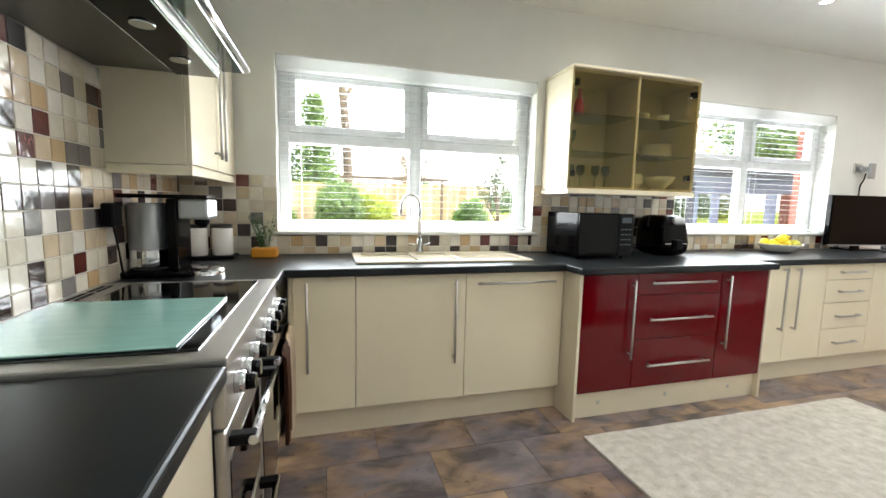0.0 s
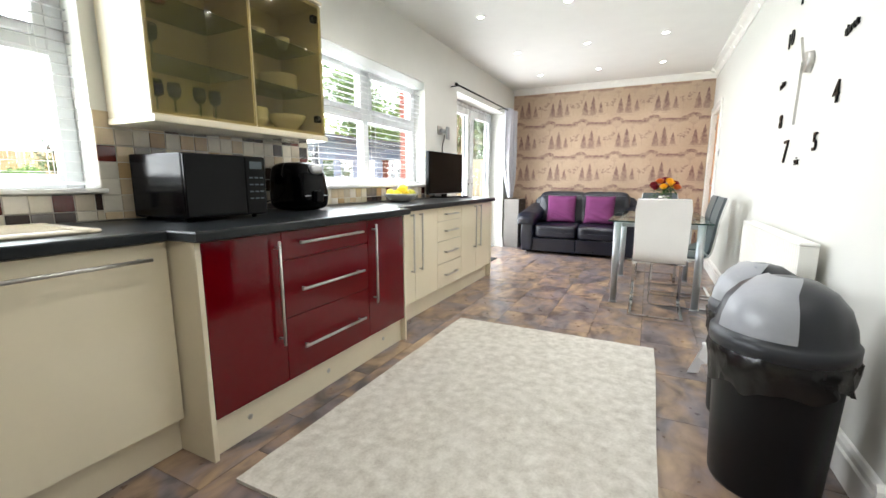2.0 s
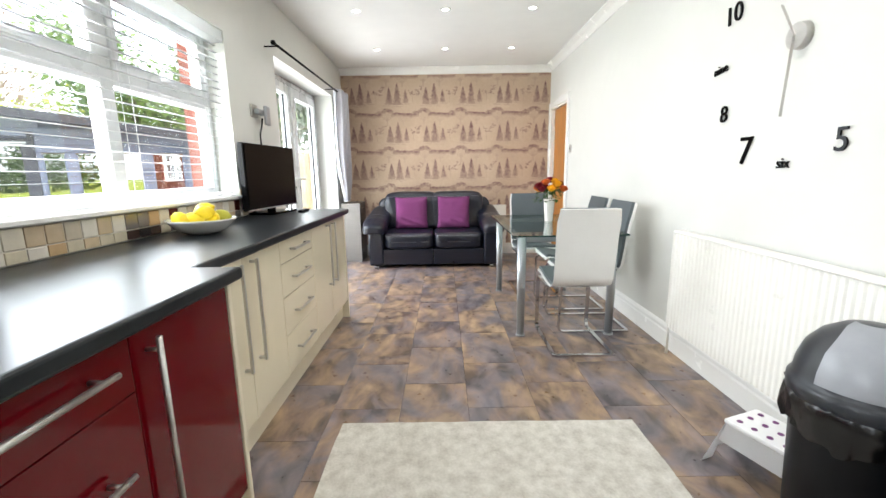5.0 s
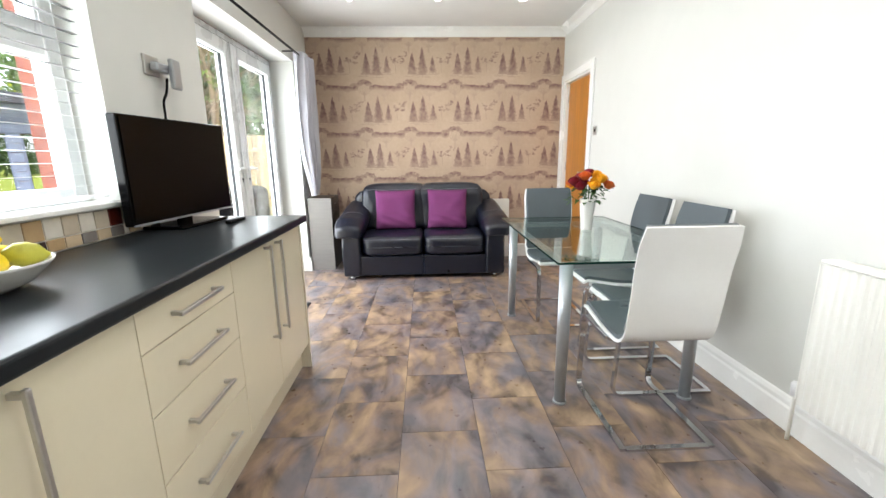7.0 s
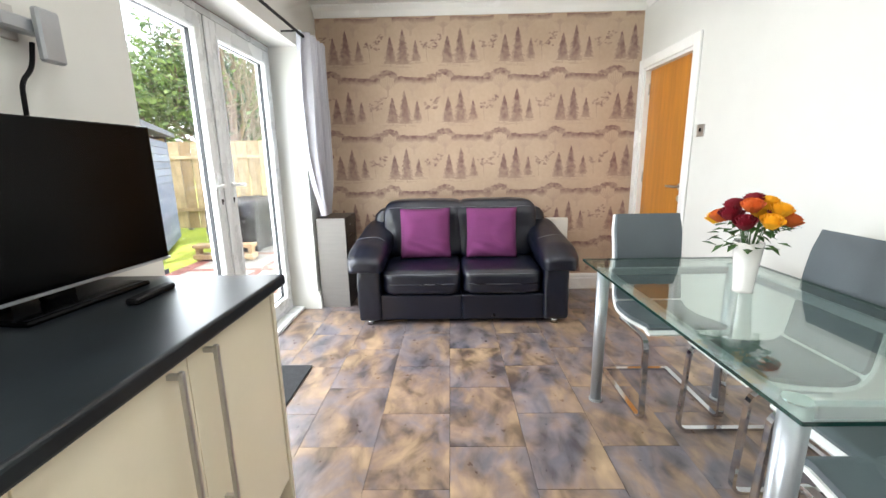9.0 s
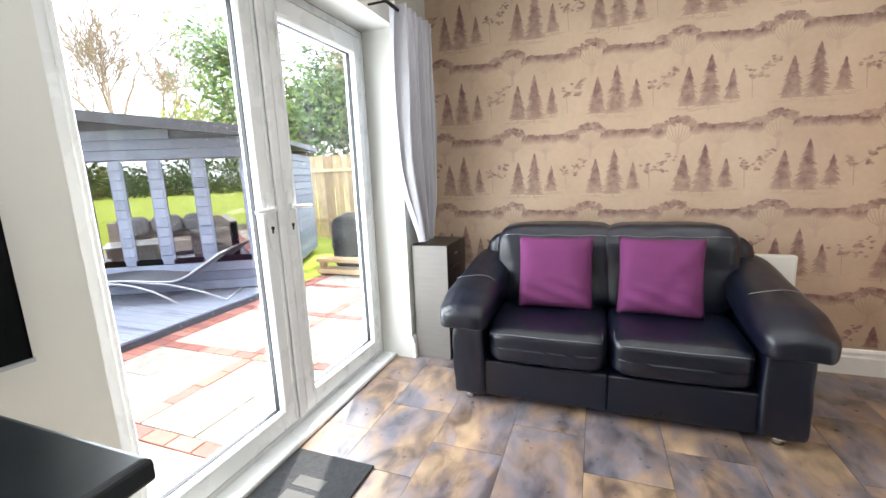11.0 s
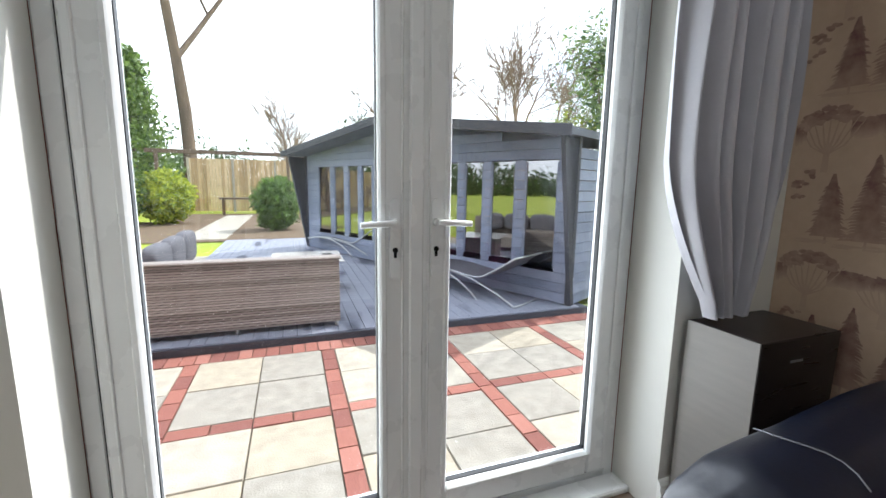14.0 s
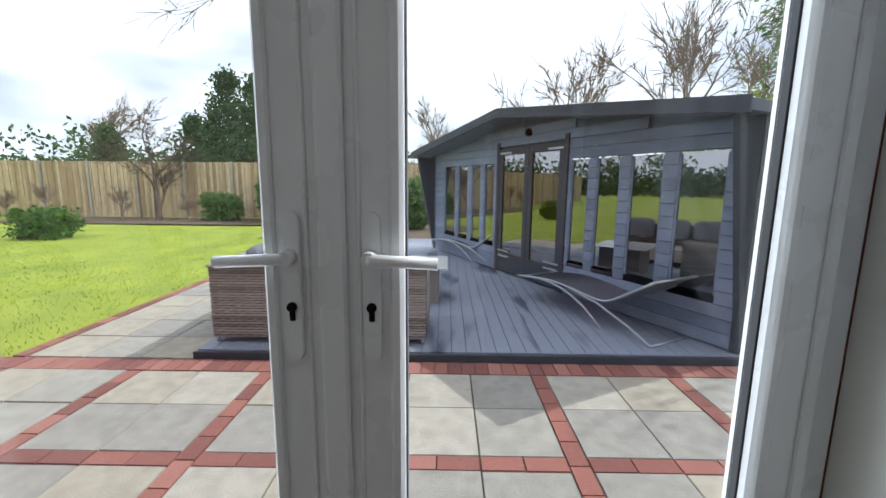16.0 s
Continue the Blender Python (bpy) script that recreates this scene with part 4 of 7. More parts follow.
part("vent_slots", bm, M["black_matt"], ck)
bm = bmesh.new()
box(bm, CX1 - 0.03, CX1, CY0, CY1, 0.765, 0.895, 0.004)
fascia = part("control_panel", bm, M["steel"], ck)
for k, yy in enumerate((1.0, 1.08, 1.2, 1.32, 1.44, 1.56, 1.66, 1.74)):
    bm = bmesh.new()
    cyl(bm, (CX1, yy, 0.83), (CX1 + 0.024, yy, 0.83), 0.026, 0.024, 20)
    kn = part("knob", bm, M["chrome"], fascia, "chrome and black control knob")
    part("knob_cap", cyled((CX1 + 0.0242, yy, 0.83), (CX1 + 0.044, yy, 0.83), 0.02, 0.018, 18), M["black_gloss"], ck)
for ya, yb, z0, z1 in ((CY0 + 0.005, 1.36, 0.40, 0.755), (1.365, CY1 - 0.005, 0.12, 0.755), (CY0 + 0.005, 1.36, 0.12, 0.39)):
    d = part("oven_door", boxed(CX1 - 0.03, CX1 - 0.005, ya, yb, z0, z1, 0.004), M["steel"], ck)
    part("oven_glass", boxed(CX1 - 0.006, CX1 - 0.002, ya + 0.03, yb - 0.03, z0 + 0.03, z1 - 0.08, 0.001), M["ceramic_glass"], d, "black glass oven window")
    bm = bmesh.new()
    cyl(bm, (CX1 + 0.045, ya + 0.02, z1 - 0.035), (CX1 + 0.045, yb - 0.02, z1 - 0.035), 0.0105, seg=14)
    part("handle", bm, M["chrome"], d, "chrome towel-bar handle")
    for yy in (ya + 0.04, yb - 0.04):
        part("handle_bracket", boxed(CX1 - 0.006, CX1 + 0.05, yy - 0.015, yy + 0.015, z1 - 0.048, z1 - 0.022, 0.003), M["black_matt"], d)
for yy in (CY0 + 0.06, CY1 - 0.06):
    for xx in (CX0 + 0.05, CX1 - 0.08):
        part("foot", cyled((xx, yy, 0), (xx, yy, 0.05), 0.018, seg=10), M["black_matt"], ck)
bm = bmesh.new()
box(bm, -0.77, -0.31, 0.97, 1.44, 0.9275, 0.933, 0.002)
solid("chopping_board", bm, M["board"], "frosted pale-green glass chopping board on the hob", "chopping board")


def draped(bm, xm, z_top, z_front, z_back, y0, y1, seed):
    """Cloth hung over a rail at x = xm."""
    path = [(xm - 0.018, z_back), (xm - 0.018, z_top - 0.02), (xm - 0.010, z_top), (xm + 0.010, z_top), (xm + 0.020, z_top - 0.02), (xm + 0.024, (z_top + z_front) / 2), (xm + 0.022, z_front)]
    n = 14
    rows = []
    for i, (x, z) in enumerate(path):
        rows.append([bm.verts.new((x + (0.008 * math.sin(k * 1.1 + seed) * min(1, i / 3) if i > 3 else 0), y0 + (y1 - y0) * k / n, z + 0.01 * math.sin(k * 0.7 + seed) * (i in (0, 6)))) for k in range(n + 1)])
    for a, b in zip(rows, rows[1:]):
        for k in range(n):
            bm.faces.new((a[k], a[k + 1], b[k + 1], b[k])).smooth = True
    bmesh.ops.solidify(bm, geom=list(bm.faces), thickness=0.005)


bm = bmesh.new()
draped(bm, CX1 + 0.045, 0.738, 0.34, 0.45, 1.58, 1.77, 0)
solid("tea_towel", bm, M["towel"], "beige tea towel hung over the oven rail", "towel")
bm = bmesh.new()
draped(bm, CX1 + 0.045, 0.738, 0.40, 0.5, 1.42, 1.57, 2)
solid("tea_towel", bm, M["towel_brown"], "brown striped tea towel over the oven rail", "towel")

# ---- extractor hood and wall cabinets ----
hd = thing("cooker_hood", "stainless steel cooker hood with curved glass edge", "cooker hood", (-0.55, 1.35, 1.72))
bm = bmesh.new()
box(bm, -0.815, -0.40, 0.86, 1.86, 1.725, 1.80, 0.004)
part("hood_body", bm, M["steel"], hd)
bm = bmesh.new()
box(bm, -0.81, -0.55, 0.88, 1.84, 1.715, 1.7245, 0.003)
part("filter", bm, M["filter"], hd, "grey metal grease filter")
part("underside_panel", boxed(-0.549, -0.40, 0.87, 1.85, 1.712, 1.7245, 0.002), M["black_gloss"], hd, "black gloss lamp panel")
for yy in (1.05, 1.35, 1.65):
    part("hood_lamp", cyled((-0.475, yy, 1.7118), (-0.475, yy, 1.706), 0.032, 0.03, 18), M["chrome"], hd)
bm = bmesh.new()
box(bm, -0.399, -0.315, 0.84, 1.88, 1.745, 1.756, 0.004)
part("glass_visor", bm, M["glass_edge"], hd, "dark glass visor")
part("visor_edge", tubed([(-0.305, 0.84, 1.76), (-0.305, 1.88, 1.76)], 0.014, 14), M["chrome"], hd, "polished steel front edge")
part("chimney", boxed(-0.815, -0.55, 1.2, 1.5, 1.80, ZC - 0.002, 0.003), M["steel"], hd)
wc = thing("wall_cabinet", "cream gloss corner wall cabinet with two doors", "cabinet", (-0.66, 2.3, 1.34), "wall units")
part("body", boxed(XL + 0.003, -0.535, 1.885, YW - 0.004, 1.375, 2.12, 0.002), M["cream_matt"], wc)
for ya, yb, hy in ((1.885, 2.29, 2.24), (2.29, YW - 0.006, 2.33)):
    d = part("door", boxed(-0.534, -0.515, ya + 0.0015, yb - 0.0015, 1.378, 2.12, 0.002), M["cream"], wc)
    bm = bmesh.new()
    bar_handle(bm, (-0.515, hy, 1.43), (-0.515, hy, 1.9), (1, 0, 0))
    part("handle", bm, M["steel"], d, "brushed steel bar handle")
part("light_pelmet", boxed(XL + 0.003, -0.517, 1.887, YW - 0.004, 1.335, 1.372, 0.002), M["cream"], wc)

gc = thing("glass_cabinet", "cream wall cabinet with smoked glass doors and crockery", "cabinet", (2.0, 2.53, 1.34), "wall units")
GX0, GX1, GY, GZ0, GZ1 = 1.49, 2.50, 2.375, 1.36, 2.11
part("side_panel", boxed(GX0, GX0 + 0.018, GY, YW - 0.003, GZ0, GZ1, 0.001), M["cream_matt"], gc)
part("side_panel", boxed(GX1 - 0.018, GX1, GY, YW - 0.003, GZ0, GZ1, 0.001), M["cream_matt"], gc)
part("bottom_panel", boxed(GX0 + 0.0185, GX1 - 0.0185, GY, YW - 0.003, GZ0, GZ0 + 0.018), M["cream_matt"], gc)
part("top_panel", boxed(GX0 + 0.0185, GX1 - 0.0185, GY, YW - 0.003, GZ1 - 0.018, GZ1), M["cream_matt"], gc)
part("back_panel", boxed(GX0 + 0.0185, GX1 - 0.0185, YW - 0.012, YW - 0.003, GZ0 + 0.019, GZ1 - 0.019), M["cream_matt"], gc)
part("divider", boxed(1.99, 2.008, GY + 0.004, YW - 0.013, GZ0 + 0.019, GZ1 - 0.019), M["cream_matt"], gc)
part("cornice", boxed(GX0 - 0.004, GX1 + 0.004, GY - 0.02, YW - 0.003, GZ1 + 0.001, GZ1 + 0.02, 0.004), M["cream"], gc)
part("light_pelmet", boxed(GX0 - 0.004, GX1 + 0.004, GY - 0.024, YW - 0.003, GZ0 - 0.032, GZ0 - 0.001, 0.004), M["cream"], gc)
for xa, xb, hx in ((GX0, 1.995, 1.965), (1.999, GX1, 2.03)):
    d = part("door", boxed(xa + 0.002, xb - 0.002, GY - 0.008, GY - 0.003, GZ0 + 0.004, GZ1 - 0.004, 0.001), M["smoked"], gc, "smoked glass door")
    part("knob", lathed([(0.0, -0.018), (0.012, -0.016), (0.014, -0.008), (0.007, -0.003), (0.007, 0.004)], (0, 0, 0), 14), M["chrome"], d)
    kn = d.children[0]
    kn.matrix_basis = Matrix.Translation(Vector((hx, GY - 0.012, 1.42)) - BASE[gc.name]) @ pose(0, 0, 0, -90)
    hx2 = GX0 + 0.04 if xa == GX0 else GX1 - 0.04
    for z in (1.46, 2.03):
        part("hinge", boxed(hx2 - 0.018, hx2 + 0.018, GY - 0.002, GY + 0.03, z - 0.02, z + 0.02, 0.003), M["black_matt"], d)
for z in (1.60, 1.84):
    for xa, xb in ((GX0 + 0.02, 1.988), (2.01, GX1 - 0.02)):
        part("shelf", boxed(xa, xb, GY + 0.02, YW - 0.014, z, z + 0.007, 0.001), M["shelf_glass"], gc, "glass shelf")


def crockery(name, label, cat, profile, x, y, z, mat, group="crockery"):
    return solid(name, lathed(profile, (x, y, z), 22), M[mat], label, cat, group)


crockery("bottle", "red glass bottle on the cabinet's shelf", "bottle", [(0.0, 0.0), (0.03, 0.0), (0.032, 0.02), (0.03, 0.09), (0.012, 0.13), (0.010, 0.17), (0.013, 0.175), (0.0, 0.18)], 1.63, 2.5, 1.8475, "bottle")
for x in (2.07, 2.17, 2.34):
    crockery("cup", "white cup on the glass shelf", "cup", [(0.0, 0.0), (0.022, 0.0), (0.036, 0.03), (0.04, 0.06), (0.036, 0.06), (0.032, 0.03), (0.0, 0.008)], x, 2.52, 1.8475, "ceramic")
for i in range(7):
    crockery("plate", "white dinner plate in a stack", "plate", [(0.0, 0.0), (0.06, 0.0), (0.105, 0.012), (0.107, 0.015), (0.06, 0.005), (0.0, 0.005)], 2.30, 2.53, 1.6075 + i * 0.012, "ceramic", "stacked plates")
crockery("cup", "white cup on the glass shelf", "cup", [(0.0, 0.0), (0.022, 0.0), (0.032, 0.03), (0.034, 0.05), (0.03, 0.05), (0.028, 0.03), (0.0, 0.008)], 2.08, 2.52, 1.6075, "ceramic")
for i in range(5):
    crockery("bowl", "white bowl in a stack", "bowl", [(0.0, 0.0), (0.03, 0.0), (0.06, 0.03), (0.07, 0.05), (0.066, 0.05), (0.03, 0.008), (0.0, 0.008)], 2.10, 2.5, 1.3785 + i * 0.013, "ceramic", "stacked bowls")
crockery("serving_bowl", "white serving bowl in the cabinet", "bowl", [(0.0, 0.0), (0.04, 0.0), (0.09, 0.05), (0.11, 0.09), (0.104, 0.09), (0.05, 0.01), (0.0, 0.01)], 2.32, 2.5, 1.3785, "ceramic")
for x, z in ((1.60, 1.6075), (1.68, 1.3785), (1.6, 1.3785), (1.80, 1.3785), (1.88, 1.3785)):
    solid("wine_glass", lathed([(0.0, 0.0), (0.028, 0.001), (0.005, 0.006), (0.004, 0.07), (0.024, 0.09), (0.03, 0.12), (0.026, 0.15), (0.0245, 0.15), (0.028, 0.12), (0.02, 0.092), (0.0, 0.08)], (x, 2.52, z), 18), M["shelf_glass"], "clear stemmed glass in the cabinet", "glass", "glasses")

# ---- things on the worktops ----
sk = thing("sink", "cream composite sink with drainer", "sink", (0.7, 2.45, WT))
bm = bmesh.new()
sx0, sx1, sy0, sy1 = 0.15, 1.20, 2.22, 2.66
box(bm, sx0, sx1, sy0, sy0 + 0.045, WT + 0.0005, WT + 0.014, 0.005)
box(bm, sx0, sx1, sy1 - 0.06, sy1, WT + 0.0005, WT + 0.014, 0.005)
box(bm, sx0, sx0 + 0.05, sy0 + 0.045, sy1 - 0.06, WT + 0.0005, WT + 0.014)
box(bm, 0.50, 0.54, sy0 + 0.045, sy1 - 0.06, WT + 0.0005, WT + 0.014)
box(bm, 0.74, sx1, sy0 + 0.045, sy1 - 0.06, WT + 0.0005, WT + 0.012)
box(bm, sx0 + 0.05, 0.74, sy0 + 0.045, sy1 - 0.06, WT + 0.0005, WT + 0.002)
part("basin", bm, M["sink"], sk)
bm = bmesh.new()
for k in range(7):
    box(bm, 0.78, 1.15, sy0 + 0.08 + k * 0.04, sy0 + 0.09 + k * 0.04, WT + 0.0115, WT + 0.0155, 0.0015)
part("drainer_ribs", bm, M["sink"], sk)
tp = thing("tap", "chrome swan-neck mixer tap", "tap", (0.58, 2.62, WT + 0.014))
bm = bmesh.new()
lathe(bm, [(0.0, 0.0), (0.028, 0.0), (0.028, 0.012), (0.02, 0.03), (0.02, 0.08), (0.012, 0.09)], (0.58, 2.62, WT + 0.014), 20)
part("body", bm, M["chrome"], tp)
arc = [(0.58, 2.62, WT + 0.1), (0.58, 2.62, WT + 0.30)] + [(0.58 - 0.07 * (1 - math.cos(a)), 2.62 - 0.05 * (1 - math.cos(a)), WT + 0.30 + 0.085 * math.sin(a)) for a in [math.pi * i / 12 for i in range(1, 13)]] + [(0.44, 2.52, WT + 0.25)]
part("spout", tubed(arc, 0.0105, 12), M["chrome"], tp)
for dx in (-1, 1):
    part("lever", tubed([(0.58 + dx * 0.018, 2.62, WT + 0.06), (0.58 + dx * 0.075, 2.62, WT + 0.075)], 0.006, 8), M["chrome"], tp)

mw = thing("microwave", "black freestanding microwave oven", "microwave", (1.82, 2.48, WT))
part("body", boxed(1.53, 1.945, 2.285, 2.66, WT + 0.014, WT + 0.295, 0.006, 2), M["black_gloss"], mw)
part("door", boxed(1.532, 1.825, 2.268, 2.284, WT + 0.018, WT + 0.291, 0.004), M["black_gloss"], mw)
pn = part("control_panel", boxed(1.828, 1.943, 2.270, 2.284, WT + 0.018, WT + 0.291, 0.004), M["black_matt"], mw)
part("display", boxed(1.85, 1.92, 2.267, 2.2695, WT + 0.235, WT + 0.27), M["led"], pn)
for r in range(4):
    for c in range(3):
        part("button", boxed(1.845 + c * 0.03, 1.865 + c * 0.03, 2.2675, 2.2695, WT + 0.09 + r * 0.033, WT + 0.097 + r * 0.033), M["led"], pn)
for x in (1.57, 1.90):
    for y in (2.32, 2.62):
        part("foot", cyled((x, y, WT), (x, y, WT + 0.014), 0.012, seg=10), M["black_matt"], mw)

af = thing("air_fryer", "black gloss air fryer with silver grip", "air fryer", (2.36, 2.47, WT))
bm = bmesh.new()
pillow(bm, (2.37, 2.48, WT + 0.145), (0.25, 0.31, 0.29), nx=14, power=5)
for v in bm.verts:
    k = (v.co.z - WT) / 0.29
    v.co.y += 0.05 * max(0, k - 0.35) * (1 if v.co.y < 2.48 else -0.2)
    v.co.x = 2.36 + (v.co.x - 2.36) * (1.0 - 0.12 * k * k)
part("body", bm, M["black_gloss"], af)
bm = bmesh.new()
pillow(bm, (2.385, 2.36, WT + 0.245), (0.10, 0.06, 0.06), nx=6, power=3)
part("dial", bm, M["silver"], af, "silver control dial")
part("handle", boxed(2.33, 2.39, 2.30, 2.338, WT + 0.05, WT + 0.12, 0.01, 2), M["black_matt"], af)
part("chrome_strip", boxed(2.26, 2.46, 2.325, 2.331, WT + 0.088, WT + 0.094), M["chrome"], af)
bm = bmesh.new()
tube(bm, rounded([(2.13, 2.62, WT + 0.2), (2.13, 2.6, WT + 0.12), (2.2, 2.6, WT + 0.05), (2.25, 2.6, WT + 0.06)], 0.03), 0.004, 8)
box(bm, 2.105, 2.155, 2.61, 2.70, WT + 0.17, WT + 0.25, 0.006)
solid("plug_and_cable", bm, M["black_matt"], "black plug and cable in the tiled wall", "cable")

fb = thing("fruit_bowl", "shallow white ceramic fruit bowl", "bowl", (3.58, 2.5, WT))
part("bowl", lathed([(0.0, 0.004), (0.07, 0.0), (0.11, 0.02), (0.15, 0.062), (0.156, 0.072), (0.148, 0.07), (0.10, 0.028), (0.0, 0.012)], (3.58, 2.5, WT), 32), M["ceramic"], fb)
random.seed(4)
for i, (dx, dy, dz) in enumerate(((-0.07, 0.0, 0.07), (0.0, 0.05, 0.07), (0.07, 0.0, 0.07), (0.0, -0.05, 0.07), (0.09, -0.05, 0.075), (-0.04, -0.04, 0.105), (0.03, 0.0, 0.115), (-0.09, 0.05, 0.08))):
    bm = bmesh.new()
    lathe(bm, [(0.0, -0.05), (0.008, -0.046), (0.014, -0.038), (0.028, -0.024), (0.033, 0.0), (0.028, 0.024), (0.014, 0.038), (0.008, 0.046), (0.0, 0.05)], (0, 0, 0), 14)
    bmesh.ops.transform(bm, matrix=pose(3.58 + dx, 2.5 + dy, WT + dz, 90 + random.uniform(-20, 20), 0, random.uniform(0, 180)), verts=bm.verts)
    solid("lemon", bm, M["lime" if i == 4 else "lemon"], "pale green lime in the bowl" if i == 4 else "ripe yellow lemon in the bowl", "lemon", "lemons in the bowl")

tv = thing("television", "black flat-screen television switched off", "television", (4.5, 2.5, WT))
bm = bmesh.new()
box(bm, 4.16, 4.87, 2.49, 2.53, WT + 0.04, WT + 0.49, 0.006, 2)
box(bm, 4.25, 4.75, 2.531, 2.56, WT + 0.12, WT + 0.42, 0.01)
part("casing", bm, M["black_gloss"], tv)
part("screen", boxed(4.172, 4.858, 2.486, 2.4895, WT + 0.06, WT + 0.48), M["screen"], tv, "dark matt screen")
part("trim_strip", boxed(4.16, 4.87, 2.484, 2.489, WT + 0.04, WT + 0.048), M["silver"], tv)
bm = bmesh.new()
box(bm, 4.46, 4.54, 2.50, 2.53, WT + 0.015, WT + 0.06, 0.004)
box(bm, 4.33, 4.68, 2.40, 2.60, WT, WT + 0.015, 0.007, 2)
part("stand", bm, M["black_gloss"], tv)
tv.location, tv.rotation_euler = (4.65, 2.585, WT), (0, 0, radians(-6))
solid("remote_control", boxed(4.62, 4.78, 2.36, 2.395, WT + 0.0005, WT + 0.018, 0.005), M["black_matt"], "black remote control beside the television", "remote control")
bk = thing("tv_bracket", "grey steel television wall bracket", "wall bracket", (4.78, YW, 1.64))
bm = bmesh.new()
box(bm, 4.69, 4.80, YW - 0.012, YW, 1.61, 1.70, 0.003)
part("wall_plate", bm, M["steel"], bk)
part("arm", boxed(4.72, 4.84, YW - 0.05, YW - 0.013, 1.63, 1.67, 0.006), M["silver"], bk)
part("mount_plate", boxed(4.80, 4.87, YW - 0.075, YW - 0.051, 1.56, 1.70, 0.006), M["silver"], bk)
solid("cable", tubed(rounded([(4.81, YW - 0.035, 1.61), (4.8, YW - 0.03, 1.54), (4.76, YW - 0.03, 1.50), (4.74, YW - 0.04, 1.34)], 0.03), 0.006, 8), M["black_matt"], "black cable hanging behind the television", "cable")

cf = thing("coffee_machine", "chrome and black coffee machine", "coffee machine", (-0.62, 2.2, WT))
part("base", boxed(-0.76, -0.50, 2.08, 2.28, WT, WT + 0.028, 0.01, 2), M["black_gloss"], cf)
part("drip_tray", lathed([(0.0, 0.03), (0.068, 0.03), (0.074, 0.02), (0.074, 0.0)], (-0.46, 2.16, WT), 24), M["chrome"], cf)
part("tower", boxed(-0.585, -0.545, 2.09, 2.27, WT + 0.029, WT + 0.33, 0.008, 2), M["black_gloss"], cf)
bm = bmesh.new()
lathe(bm, [(0.0, 0.03), (0.075, 0.03), (0.078, 0.05), (0.078, 0.30), (0.07, 0.31)], (-0.675, 2.18, WT), 26)
part("water_tank", bm, M["silver"], cf, "clear silver water tank")
part("tank_band", lathed([(0.0785, 0.04), (0.0805, 0.045), (0.0805, 0.11), (0.0785, 0.115)], (-0.675, 2.18, WT), 26), M["chrome"], cf)
part("lid", boxed(-0.755, -0.43, 2.095, 2.265, WT + 0.331, WT + 0.348, 0.006, 2), M["black_gloss"], cf)
cf.location = (-0.675, 2.06, WT)
part("brew_head", boxed(-0.544, -0.43, 2.10, 2.26, WT + 0.245, WT + 0.33, 0.012, 2), M["silver"], cf)
part("nozzle", lathed([(0.03, 0.245), (0.03, 0.225), (0.01, 0.205), (0.0, 0.205)], (-0.475, 2.18, WT), 16), M["black_matt"], cf)
bm = bmesh.new()
tube(bm, rounded([(-0.75, 1.94, WT + 0.03), (-0.78, 1.9, WT + 0.02), (-0.785, 1.88, WT + 0.15), (-0.79, 1.86, WT + 0.24)], 0.04), 0.004, 8)
box(bm, XL + 0.01, -0.77, 1.82, 1.90, WT + 0.22, WT + 0.31, 0.006)
solid("plug_and_cable", bm, M["black_matt"], "black plug and cable of the coffee machine", "cable")
for x, y in ((-0.695, 2.56), (-0.57, 2.58)):
    cn = thing("canister", "white ceramic storage canister with dark lid", "canister", (x, y, WT), "storage canisters")
    part("jar", lathed([(0.0, 0.018), (0.053, 0.018), (0.056, 0.022), (0.056, 0.165), (0.052, 0.17)], (x, y, WT), 24), M["ceramic"], cn)
    part("lid", lathed([(0.054, 0.171), (0.054, 0.183), (0.045, 0.19), (0.0, 0.19)], (x, y, WT), 24), M["dark_wood"], cn, "dark wooden lid")
solid("tray", boxed(-0.77, -0.50, 2.50, 2.66, WT, WT + 0.017, 0.006), M["black_matt"], "black tray under the canisters", "tray")
hp = thing("herb_pot", "small green herb in an orange tray", "plant", (-0.27, 2.6, WT))
hp.location.x -= 0.08
part("tray", boxed(-0.34, -0.20, 2.54, 2.66, WT, WT + 0.055, 0.008), M["orange_tray"], hp)
random.seed(9)
bm = bmesh.new()
for i in range(30):
    a, h = random.uniform(0, 6.28), random.uniform(0.08, 0.24)
    p = Vector((-0.27 + random.uniform(-0.03, 0.03), 2.6 + random.uniform(-0.02, 0.02), WT + 0.05))
    q = p + Vector((math.cos(a) * 0.06, math.sin(a) * 0.04, h))
    tube(bm, [p, (p + q) / 2 + Vector((0, 0, 0.02)), q], 0.0015, 4)
    for k in range(3):
        c = p.lerp(q, 0.5 + 0.25 * k)
        d = Vector((random.uniform(-1, 1), random.uniform(-1, 1), random.uniform(0, 0.6))).normalized() * 0.024
        s = d.cross(Vector((0, 0, 1))).normalized() * 0.008
        bm.faces.new([bm.verts.new(v) for v in (c, c + d * 0.5 + s, c + d, c + d * 0.5 - s)])
part("leaves", bm, M["stem"], hp)
